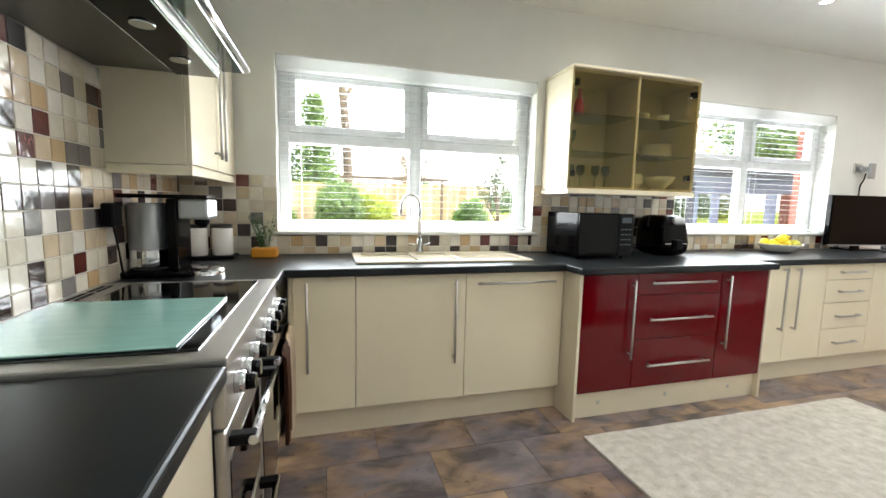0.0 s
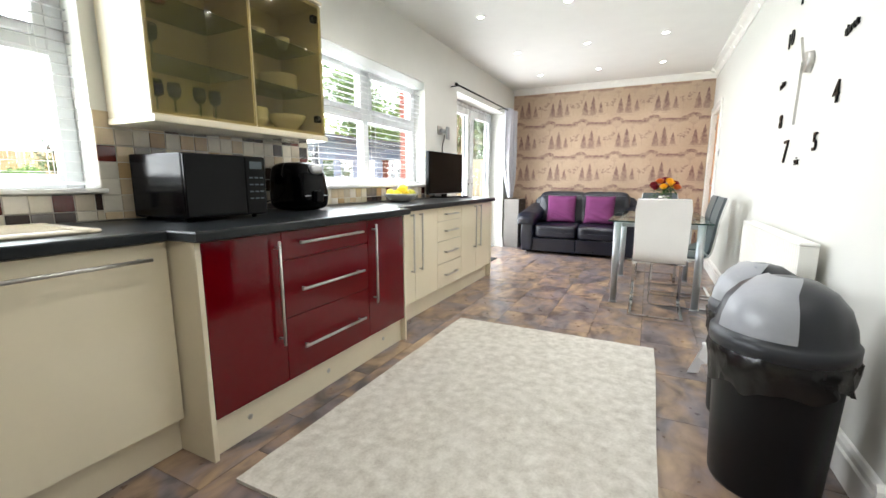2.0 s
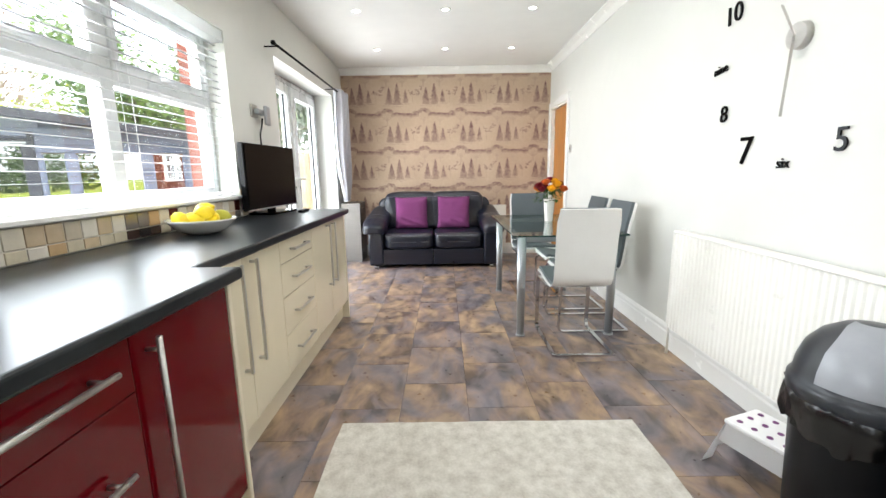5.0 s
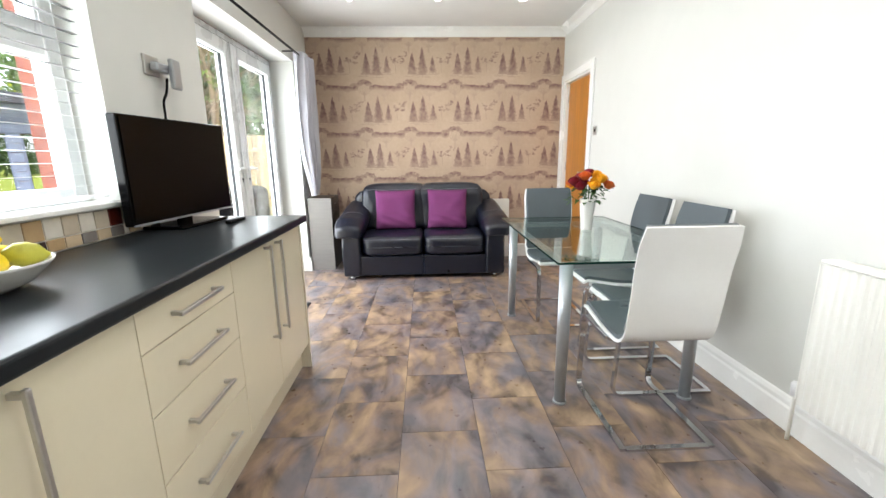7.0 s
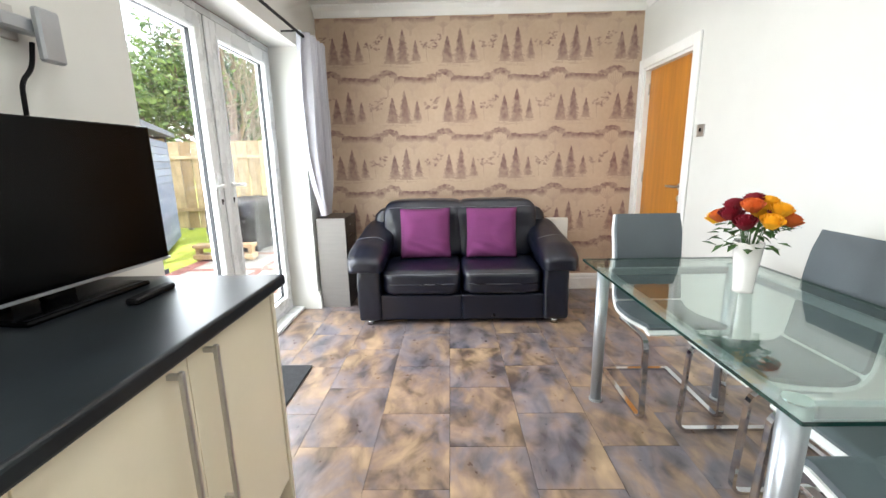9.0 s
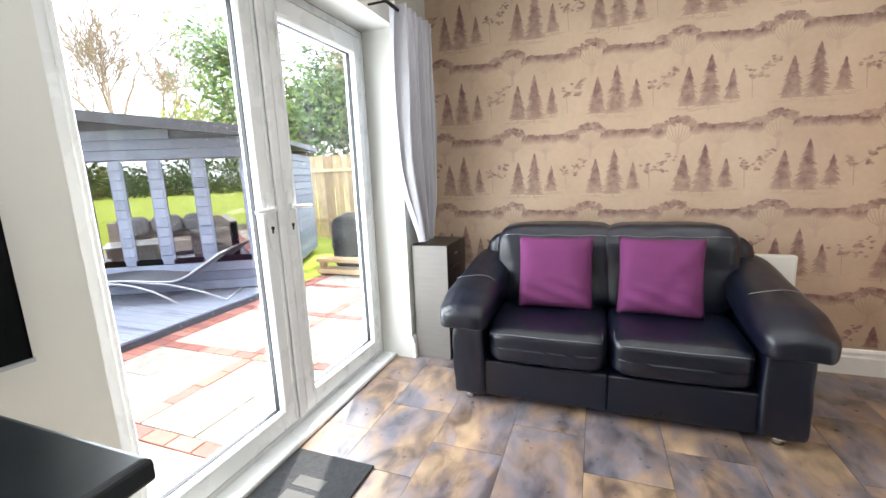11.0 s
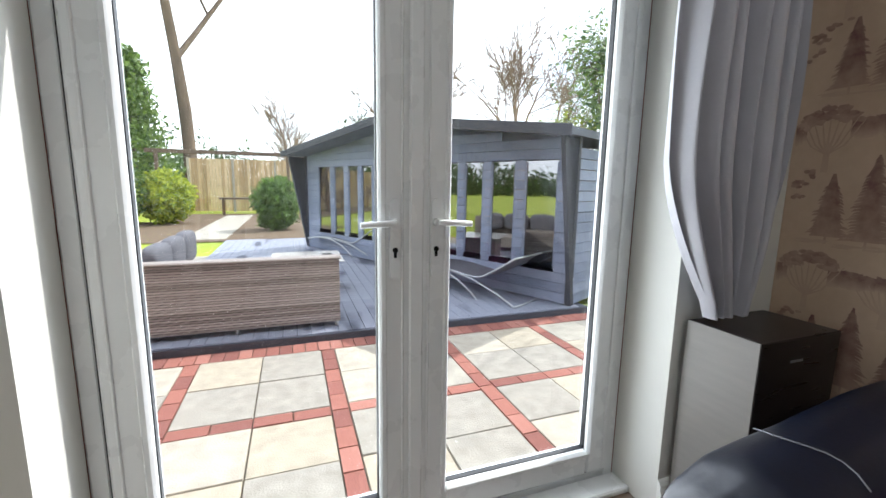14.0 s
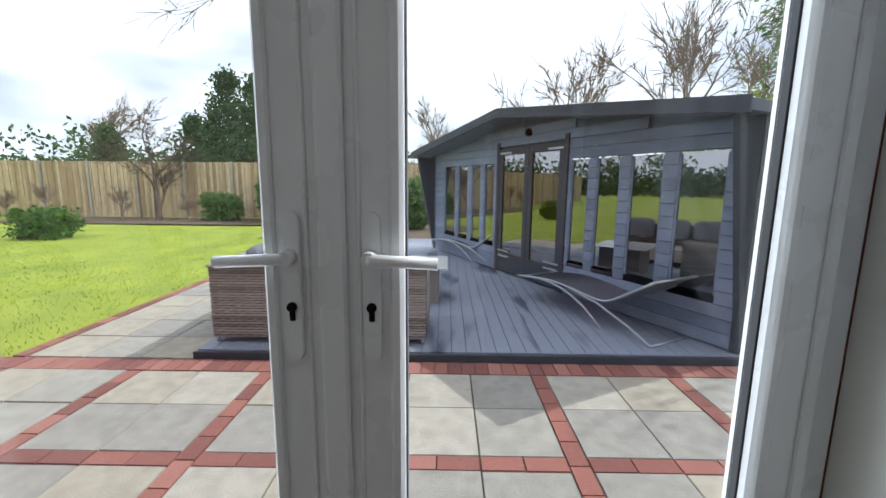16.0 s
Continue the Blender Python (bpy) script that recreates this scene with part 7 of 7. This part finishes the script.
wicker_panel(ws, (4.36, 5.62), (6.17, 5.62), -0.04, 0.56, 0.12)
wicker_panel(ws, (6.11, 5.69), (6.11, 6.28), -0.04, 0.50, 0.12)
wicker_panel(ws, (4.42, 5.69), (4.42, 7.6), -0.04, 0.56, 0.12)
part("top_rail", boxed(4.34, 6.19, 5.55, 5.69, 0.56, 0.585, 0.01), M["wicker"], ws)
part("top_rail", boxed(4.35, 4.49, 5.70, 7.6, 0.56, 0.585, 0.01), M["wicker"], ws)
part("seat_base", boxed(4.5, 6.04, 5.70, 6.28, 0.0, 0.22, 0.01), M["wicker"], ws)
part("seat_base", boxed(4.5, 5.1, 6.29, 7.6, 0.0, 0.22, 0.01), M["wicker"], ws)
part("seat_cushion", boxed(4.5, 6.04, 5.72, 6.28, 0.221, 0.33, 0.03, 2), M["outdoor_cushion"], ws)
for i in range(3):
    part("back_cushion", pillowed((4.58, 6.1 + i * 0.55, 0.50), (0.16, 0.52, 0.36), nx=6), M["outdoor_cushion"], ws)
for x, y in ((4.38, 5.6), (6.14, 5.6), (6.14, 6.26), (4.38, 7.56), (5.27, 5.6)):
    part("foot", cyled((x, y, -0.105), (x, y, -0.04), 0.018, seg=8), M["silver"], ws)
gt = thing("garden_table", "low wicker table with white glass top", "table", (5.9, 7.1, -0.1))
part("tabletop", boxed(5.5, 6.35, 6.7, 7.5, 0.32, 0.335, 0.004), M["ceramic"], gt)
part("base", boxed(5.6, 6.25, 6.8, 7.4, -0.105, 0.319, 0.01), M["wicker"], gt)


def sun_lounger():
    """Head towards +y, foot towards -y, on curved rails."""
    l_ = thing("sun_lounger", "grey sling sun lounger on curved silver frame", "sun lounger", (0, 0, 0), "sun loungers")
    seat = [(-0.95, 0.24), (-0.6, 0.30), (-0.25, 0.31), (0.1, 0.27), (0.35, 0.25), (0.6, 0.40), (0.85, 0.56)]
    bm = bmesh.new()
    pts = rounded([(0, y, z) for y, z in seat], 0.2, 4)
    rows = [[bm.verts.new((x, p.y, p.z + 0.01 * abs(x) / 0.28)) for x in (-0.28, -0.14, 0, 0.14, 0.28)] for p in pts]
    for a, b in zip(rows, rows[1:]):
        for i in range(4):
            bm.faces.new((a[i], a[i + 1], b[i + 1], b[i])).smooth = True
    bmesh.ops.solidify(bm, geom=list(bm.faces), thickness=0.008)
    part("sling", bm, M["lounger"], l_, "grey mesh sling")
    for s in (-1, 1):
        x = s * 0.30
        part("rail", tubed([(x, p.y, p.z + 0.012) for p in pts], 0.012, 8), M["silver"], l_)
        part("leg", tubed([(x, -0.98 + 0.12 * i, 0.24 + 0.10 * math.sin(i / 9 * math.pi * 0.5 + 0.2) - 0.34 * (i / 11) ** 3) for i in range(12)], 0.013, 8), M["silver"], l_, "bowed silver leg")
        part("leg", tubed([(x, -0.15, 0.30), (x, 0.25, 0.24), (x, 0.62, 0.12), (x, 0.85, 0.012)], 0.012, 8), M["silver"], l_, "bowed silver leg")
    for y, z in ((-0.95, 0.25), (0.85, 0.57), (0.85, 0.014)):
        part("crossbar", tubed([(-0.30, y, z), (0.30, y, z)], 0.011, 8), M["silver"], l_)
    return l_


lg = sun_lounger()
lg.matrix_basis = pose(7.93, 6.45, -0.095, 0, 0, 180 + 28)
copy_thing(lg, pose(6.85, 9.7, -0.095, 0, 0, 180 + 35))
cv = bmesh.new()
pillow(cv, (10.6, 5.0, 0.28), (1.5, 0.8, 0.86), nx=14, power=6, wrinkle=0.03, seed=3)
solid("covered_furniture", cv, M["black_matt"], "garden furniture under a dark weather cover", "cover")
pt = thing("pallet_trolley", "low pale wooden trolley under the cover", "trolley", (9.6, 4.9, GZ))
part("frame", boxed(9.55, 9.75, 4.5, 5.4, GZ + 0.03, GZ + 0.1, 0.005), M["fence"], pt)
part("frame", boxed(9.55, 9.75, 4.5, 5.4, GZ + 0.2, GZ + 0.25, 0.005), M["fence"], pt)
for yy in (4.55, 5.35):
    part("post", boxed(9.6, 9.7, yy - 0.03, yy + 0.03, GZ - 0.012, GZ + 0.2), M["fence"], pt)

# ---- fences ----
slat_bm = bmesh.new()
box(slat_bm, 0, 0.112, 0, 0.016, 0, 1.0)
slat_me = piece_mesh("fence_board", slat_bm, M["fence"])


def fence(name, label, a, b, h):
    a, b = Vector((*a, 0)), Vector((*b, 0))
    d = b - a
    n = int(d.length / 0.122)
    ang = math.atan2(d.y, d.x)
    f = thing(name, label, "fence", (a.x, a.y, GZ), "garden fences")
    f.rotation_euler = (0, 0, ang)
    for i in range(n):
        hh = h + 0.015 * noise.noise(Vector((i * 0.7, h, 0)))
        piece("fence_board", slat_me, f, (i * 0.122, 0.016 * (i % 2), 0.02), 0, (1, 1, hh))
    post = bmesh.new()
    box(post, -0.05, 0.05, -0.06, 0.0, -0.05, h + 0.05, 0.006)
    pme = piece_mesh("fence_post", post, M["slab"])
    for i in range(int(d.length / 1.83) + 1):
        piece("fence_post", pme, f, (i * 1.83, -0.002, 0))
    for z in (0.4, h - 0.35):
        rail = bmesh.new()
        box(rail, 0, d.length, 0.034, 0.07, z, z + 0.07)
        ob = link("fence_rail", rail, M["fence"])
        ob.parent = f


fence("fence", "long weathered timber fence behind the lawn", (-22, 18.0), (0.2, 18.1), 2.1)
fence("fence", "orange-brown timber fence at the garden's end", (1.4, 23.5), (9.5, 23.2), 2.4)
fence("fence", "timber fence beyond the patio's side", (13.2, 2.0), (12.6, 10.5), 1.9)
pg = thing("pergola", "grey timber pergola frame at the lawn's end", "pergola", (2.8, 20.5, GZ))
for x in (0.9, 5.6):
    part("post", boxed(x, x + 0.12, 20.4, 20.52, GZ, 2.3, 0.01), M["bark"], pg)
part("beam", boxed(0.6, 6.0, 20.4, 20.52, 2.3, 2.45, 0.01), M["bark"], pg)
bn = thing("garden_bench", "small grey bench under the pergola", "bench", (3.6, 21.3, GZ))
part("seat", boxed(2.9, 4.7, 21.1, 21.5, 0.5, 0.58, 0.01), M["bark"], bn)
for x in (3.0, 4.5):
    part("leg", boxed(x, x + 0.08, 21.15, 21.45, GZ, 0.5), M["bark"], bn)
nb = thing("house", "distant brick bungalow roof above the fence", "house", (-14, 40, GZ))
part("wall", boxed(-17, -11, 38, 44, GZ, 2.6), M["house_brick"], nb)
bm = bmesh.new()
sec = [(-17.4, 2.6), (-14, 4.6), (-10.6, 2.6)]
lo, hi = [bm.verts.new((x, 37.6, z)) for x, z in sec], [bm.verts.new((x, 44.4, z)) for x, z in sec]
for i in range(3):
    bm.faces.new((lo[i], lo[(i + 1) % 3], hi[(i + 1) % 3], hi[i]))
bm.faces.new(lo)
bm.faces.new(hi)
part("roof", bm, M["house_brick"], nb)


# ---- trees ----
def grow(rng, vs, fs, tips, p, d, length, r, level, levels, spread, kids, sides=5, droop=0.0, least=0.004):
    """A limb that bends, tapers and forks."""
    n = 5 if level < 2 else 3
    rings = []
    q = p.copy()
    for i in range(n + 1):
        rr = max(r * (1 - 0.55 * i / n), least)
        quat = d.to_track_quat("Z", "Y")
        k = len(vs)
        for s in range(sides):
            a = 2 * math.pi * s / sides
            vs.append(tuple(q + quat @ Vector((math.cos(a) * rr, math.sin(a) * rr, 0))))
        rings.append((k, q.copy(), d.copy(), rr))
        if i < n:
            q = q + d * (length / n)
            d = (d + Vector((rng.uniform(-1, 1), rng.uniform(-1, 1), rng.uniform(-0.6, 0.6) - droop)) * (0.16 if level else 0.05)).normalized()
    for (a, *_), (b, *_) in zip(rings, rings[1:]):
        for s in range(sides):
            fs.append((a + s, a + (s + 1) % sides, b + (s + 1) % sides, b + s))
    if level >= levels:
        tips.append((q, d))
        return
    for c in range(kids):
        f = rng.uniform(0.35, 1.0) if c else 1.0
        i = min(n, max(1, int(f * n)))
        _, o, od, orr = rings[i]
        side = od.orthogonal().normalized()
        side.rotate(Matrix.Rotation(rng.uniform(0, 6.28), 3, od))
        ang = spread * rng.uniform(0.6, 1.3) * (0.45 if c == 0 else 1)
        nd = (od * math.cos(ang) + side * math.sin(ang) + Vector((0, 0, 0.12))).normalized()
        grow(rng, vs, fs, tips, o, nd, length * rng.uniform(0.5, 0.74), orr * 0.78 if c == 0 else orr * 0.6, level + 1, levels, spread, kids, max(3, sides - 1), droop, least)


def leaves(rng, centres, per, size, radius):
    vs, fs = [], []
    for c in centres:
        for i in range(per):
            o = Vector((rng.gauss(0, 1), rng.gauss(0, 1), rng.gauss(0, 0.8))) * radius
            u = Vector((rng.uniform(-1, 1), rng.uniform(-1, 1), rng.uniform(-1, 1))).normalized()
            v = u.orthogonal().normalized()
            s = size * rng.uniform(0.6, 1.3)
            k = len(vs)
            m_ = c + o
            vs += [tuple(m_ - u * s), tuple(m_ + v * s * 0.45), tuple(m_ + u * s), tuple(m_ - v * s * 0.45)]
            fs.append((k, k + 1, k + 2, k + 3))
    return vs, fs


def tree(label, x, y, height, seed, mat=None, levels=4, kids=4, spread=0.6, per=14, size=0.09, radius=0.28, r=None, trunk=0.3, stuff=False, droop=0.0, twig="bark"):
    rng = random.Random(seed)
    t = thing("tree", label, "tree", (x, y, GZ - 0.03))
    vs, fs, tips = [], [], []
    grow(rng, vs, fs, tips, Vector((0, 0, 0)), Vector((rng.uniform(-0.05, 0.05), rng.uniform(-0.05, 0.05), 1)).normalized(), height * trunk, r or height * 0.018, 0, levels, spread, kids, 8, droop, min(0.012, (r or height * 0.018) / 16))
    me = bpy.data.meshes.new("trunk")
    me.from_pydata(vs, [], fs)
    me.materials.append(M[twig])
    for p_ in me.polygons:
        p_.use_smooth = True
    ob = new("trunk", me)
    ob.parent = t
    tagged(ob, "bark-covered trunk and branches")
    if mat:
        vs, fs = leaves(rng, [q for q, _ in tips], per, size, radius)
        me = bpy.data.meshes.new("crown")
        me.from_pydata(vs, [], fs)
        me.materials.append(M[mat])
        ob = new("crown", me)
        ob.parent = t
    return t


def conifer(label, x, y, height, width, seed, mat="leaf_dark"):
    rng = random.Random(seed)
    t = thing("tree", label, "tree", (x, y, GZ - 0.03))
    part("trunk", cyled((x, y, GZ - 0.03), (x, y, height * 0.95), height * 0.018, 0.02, 8), M["bark"], t)
    cs = []
    for i in range(int(height * 62)):
        f = rng.random() ** 1.2
        a = rng.uniform(0, 6.28)
        rr = width * (1 - f) ** 0.6 * rng.uniform(0.25, 1.05) * (0.8 + 0.3 * noise.noise(Vector((a * 1.5, f * 7, seed))))
        cs.append(Vector((math.cos(a) * rr, math.sin(a) * rr, height * (0.05 + 0.95 * f))))
    vs, fs = leaves(rng, cs, 16, 0.13, 0.22)
    me = bpy.data.meshes.new("crown")
    me.from_pydata(vs, [], fs)
    me.materials.append(M[mat])
    ob = new("crown", me)
    ob.parent = t
    return t


def bush(label, x, y, w, h, seed, mat="leaf_hedge", size=0.05, square=False, cat="bush"):
    rng = random.Random(seed)
    cs = []
    for i in range(int(260 * w * h + 80)):
        if square:
            cs.append(Vector((rng.uniform(-1, 1) * w / 2, rng.uniform(-1, 1) * w * 0.35, rng.uniform(0.05, 1) * h)))
        else:
            d = Vector((rng.gauss(0, 1), rng.gauss(0, 1), rng.gauss(0, 1))).normalized() * rng.uniform(0.5, 1.0)
            k = 1 + 0.25 * noise.noise(d * 2.2 + Vector((seed, 0, 0)))
            cs.append(Vector((d.x * w / 2 * k, d.y * w / 2 * k, max(0.03, h / 2 + d.z * h / 2 * k))))
    vs, fs = leaves(rng, cs, 14, size, 0.06)
    me = bpy.data.meshes.new("bush")
    me.from_pydata(vs, [], fs)
    me.materials.append(M[mat])
    ob = new("bush", me)
    ob.location = (x, y, GZ - 0.01)
    return tagged(ob, label, cat)


tree("tall bare tree with pale trunk against the sky", 1.3, 25.0, 19, 3, levels=5, kids=5, spread=0.75, r=0.36, trunk=0.62)
tree("bare spreading garden tree before the fence", -4.0, 16.9, 7.0, 8, levels=5, kids=4, spread=0.75, r=0.12, trunk=0.26)
tree("bare birch-like tree beyond the fence", -17, 30, 13, 15, r=0.3, levels=5, kids=4, spread=0.55, trunk=0.26, twig="twig")
tree("bare tree with fine twigs behind the summerhouse", 14.5, 17, 12, 22, r=0.2, levels=5, kids=4, spread=0.6, trunk=0.3, twig="twig")
tree("bare tree with fine twigs behind the summerhouse", 11.0, 20, 11.5, 26, r=0.2, levels=5, kids=4, spread=0.6, trunk=0.3, twig="twig")
# added in the sun's path: its branches break up light on the patio
tree("half-bare tree added beyond the fence to dapple the patio", 14.2, 7.0, 9.5, 29, "leaf_green", levels=4, kids=5, spread=0.65, per=2, size=0.07, radius=0.3, trunk=0.3, twig="twig")
tree("bare tree with fine twigs behind the summerhouse", 17.5, 19, 12, 37, r=0.22, levels=5, kids=4, spread=0.6, trunk=0.3, twig="twig")
tree("bare tree with fine twigs beyond the far fence", 5.5, 30, 12, 38, r=0.22, levels=5, kids=4, spread=0.6, trunk=0.25, twig="twig")
tree("slender tree with sparse young leaves", 8.4, 19.5, 7.0, 31, "leaf_dark", levels=4, kids=4, spread=0.5, per=5, size=0.07, radius=0.18)
tree("tall leafy evergreen tree behind the summerhouse", 15.2, 10.6, 9.5, 41, "leaf_green", levels=4, kids=5, spread=0.75, per=24, size=0.11, radius=0.34)
tree("tall leafy evergreen tree behind the summerhouse", 17.5, 7.5, 10.5, 44, "leaf_dark", levels=4, kids=5, spread=0.75, per=24, size=0.12, radius=0.38)
tree("yellow-green leafy shrub tree by the summerhouse", 13.2, 12.2, 5.0, 47, "leaf_yellow", levels=4, kids=5, spread=0.7, per=16, size=0.08, radius=0.25)
conifer("dark green conifer behind the lawn", -2.6, 22.5, 6.2, 2.3, 51)
conifer("dark green conifer behind the lawn", -0.6, 23.5, 6.8, 1.9, 52, "leaf_green")
conifer("broad dark conifer beyond the fence", -5.4, 25, 7.0, 2.6, 53)
conifer("broad dark conifer beyond the fence", -8.5, 27, 5.0, 2.4, 54)
conifer("broad dark conifer beyond the fence", -14.5, 28, 4.6, 1.8, 56)
bush("low clipped evergreen bush on the lawn's edge", -3.6, 12.3, 1.15, 0.68, 61, square=True)
bush("low clipped evergreen bush by the fence", -1.75, 17.0, 1.1, 0.95, 62, square=True)
bush("rounded green shrub beside the summerhouse", 5.35, 15.0, 1.3, 1.6, 63, size=0.06)
bush("pale green shrub by the pergola", 0.5, 17.2, 1.9, 2.1, 64, "leaf_green", 0.07)
bush("pale green shrub by the pergola", 1.9, 17.6, 1.6, 1.7, 65, "leaf_yellow", 0.07)
for i, (x, y, h) in enumerate(((-8.0, 16.9, 1.9), (-5.4, 17.0, 1.7), (-3.1, 17.2, 1.6), (-9.6, 17.0, 1.6))):
    tree("bare twiggy shrub before the fence", x, y, h * 1.7, 70 + i, levels=4, kids=5, spread=0.5, trunk=0.2, r=0.05, twig="twig")

# ---- far trees, closing the distance ----
rng = random.Random(90)
cs = []
for i in range(2600):
    a = rng.uniform(-0.2, 3.4)
    d = rng.uniform(48, 66)
    hgt = 4.2 + 3.0 * noise.noise(Vector((a * 5, 0, 0)))
    cs.append(Vector((5 + d * math.cos(a), 8 + d * math.sin(a), abs(rng.gauss(0, 0.5)) * hgt)))
vs, fs = leaves(rng, cs, 24, 0.32, 0.7)
me = bpy.data.meshes.new("far_woodland")
me.from_pydata(vs, [], fs)
me.materials.append(M["leaf_dark"])
tagged(new("far_woodland", me), "hazy belt of distant trees", "trees", kind="stuff")

# ---- pieces: floor tiles ----
random.seed(77)
TW, TL = 0.345, 0.5
tbm = bmesh.new()
box(tbm, -TL / 2 + 0.0012, TL / 2 - 0.0012, -TW / 2 + 0.0012, TW / 2 - 0.0012, -0.0038, 0.0)
tile_me = piece_mesh("floor_tile", tbm, M["floor_tile"])
count = 0
for j in range(-6, 5):
    yc = 1.8925 + TW / 2 + (j - 2) * TW
    for i in range(-14, 9):
        xc = (4.99 if j % 2 else 4.74) + TL / 2 + i * TL
        if not (XL - 0.2 < xc < XR + 0.2 and KY - 0.1 < yc < YW + 0.17):
            continue
        if xc > KX + 0.4 and yc < YS - 0.22:
            continue
        piece("floor_tile", tile_me, floor, (xc, yc, 0.0), random.choice((0, math.pi)))
        count += 1

# ---- pieces: splashback ----
def splash(name, label, axis, u0, u1, z0, z1, fixed):
    """Tiles over a rectangle of wall; axis 'x' faces -y, axis 'y' faces +x."""
    p = 0.0735
    if axis == "x":
        bed = structure(name, boxed(u0, u1, fixed - 0.006, fixed - 0.0005, z0, z1), M["grout"], label, "tiles")
    else:
        bed = structure(name, boxed(fixed + 0.0005, fixed + 0.006, u0, u1, z0, z1), M["grout"], label, "tiles")
    nz = max(1, math.ceil((z1 - z0 - 0.02) / p))
    z = z1
    while z > z0 + 0.015:
        h = min(p, z - z0)
        u = u0
        while u < u1 - 0.012:
            w = min(p, u1 - u)
            key = (axis, round(w, 3), round(h, 3))
            if key not in splash_meshes:
                b_ = bmesh.new()
                if axis == "x":
                    box(b_, -w / 2 + 0.0022, w / 2 - 0.0022, -0.003, 0.003, -h / 2 + 0.0022, h / 2 - 0.0022, 0.0016)
                else:
                    box(b_, -0.003, 0.003, -w / 2 + 0.0022, w / 2 - 0.0022, -h / 2 + 0.0022, h / 2 - 0.0022, 0.0016)
                splash_meshes[key] = piece_mesh("wall_tile", b_, M["tile"])
            loc = (u + w / 2, fixed - 0.0075, z - h / 2) if axis == "x" else (fixed + 0.0075, u + w / 2, z - h / 2)
            piece("wall_tile", splash_meshes[key], bed, loc)
            u += p
        z -= p


splash_meshes = {}
ZT = 0.912
splash("tiles_west", "cream, brown and black square wall tiles", "y", 1.05, YW - 0.008, ZT, 1.715, XL)
splash("tiles_corner", "cream, brown and black square wall tiles", "x", XL + 0.01, W1[0], ZT, 1.39, YW)
splash("tiles_below_window", "row of mixed square tiles below the window", "x", W1[0], W1[1], ZT, 1.03, YW)
splash("tiles_centre", "cream, brown and black square wall tiles", "x", W1[1], W2[0], ZT, 1.39, YW)
splash("tiles_below_window", "row of mixed square tiles below the window", "x", W2[0], W2[1], ZT, 1.03, YW)
splash("tiles_end", "mixed square tiles beside the television", "x", W2[1], 4.62, ZT, 1.1, YW)

# ---- pieces: deck boards ----
dbm = bmesh.new()
box(dbm, -0.0585, 0.0585, 0, 1.0, -0.012, 0.0)
deck_me = piece_mesh("deck_board", dbm, M["deck"])
for i in range(37):
    piece("deck_board", deck_me, deck, (4.365 + i * 0.1225, 5.42, -0.0925), 0, (1, 6.9, 1))
part("deck_fascia", boxed(4.30, 8.95, 5.362, 5.374, GZ - 0.02, -0.095), M["trim_dark"], deck)

# ---- pieces: patio ----
sbm = bmesh.new()
box(sbm, -0.5, 0.5, -0.5, 0.5, -0.02, 0.0, 0.006)
slab_me = piece_mesh("slab", sbm, M["slab"])
bbm = bmesh.new()
box(bbm, -0.5, 0.5, -0.5, 0.5, -0.02, 0.0, 0.01)
brick_me = piece_mesh("brick", bbm, M["brick"])
GX, GY0 = 1.015, 5.15
xs = [7.03 + GX * i for i in range(-6, 5)]
rows_y = [5.15, 4.15, 3.15]
for x in xs:
    y = 5.14
    while y > YW + 0.4:
        piece("brick", brick_me, patio, (x, y - 0.1, GZ + random.uniform(-0.002, 0.002)), 0, (0.102, 0.194, 1))
        y -= 0.2
for y in (4.15, 3.14):
    for x in xs[:-1]:
        for k in range(4):
            w = (GX - 0.11) / 4
            piece("brick", brick_me, patio, (x + 0.055 + w * (k + 0.5), y, GZ + random.uniform(-0.002, 0.002)), 0, (w - 0.006, 0.102, 1))
x = 1.0
while x < 11.0:
    piece("brick", brick_me, patio, (x, 5.25, GZ + random.uniform(-0.002, 0.002)), 0, (0.098, 0.196, 1))
    x += 0.104
for x in xs[:-1]:
    for ya, yb in ((4.205, 5.145), (3.195, 4.095)):
        for a in range(2):
            for b in range(2):
                w, h = (GX - 0.11) / 2, (yb - ya) / 2
                piece("slab", slab_me, patio, (x + 0.055 + w * (a + 0.5), ya + h * (b + 0.5), GZ + random.uniform(-0.003, 0.003)), 0, (w - 0.008, h - 0.008, 1))
for i in range(3):
    for j in range(11):
        piece("slab", slab_me, path, (3.16 + i * 0.46, 5.60 + j * 0.46, GZ + random.uniform(-0.003, 0.003)), 0, (0.45, 0.45, 1))
for j in range(25):
    piece("brick", brick_me, path, (2.86, 5.47 + j * 0.2, GZ), 0, (0.1, 0.194, 1))
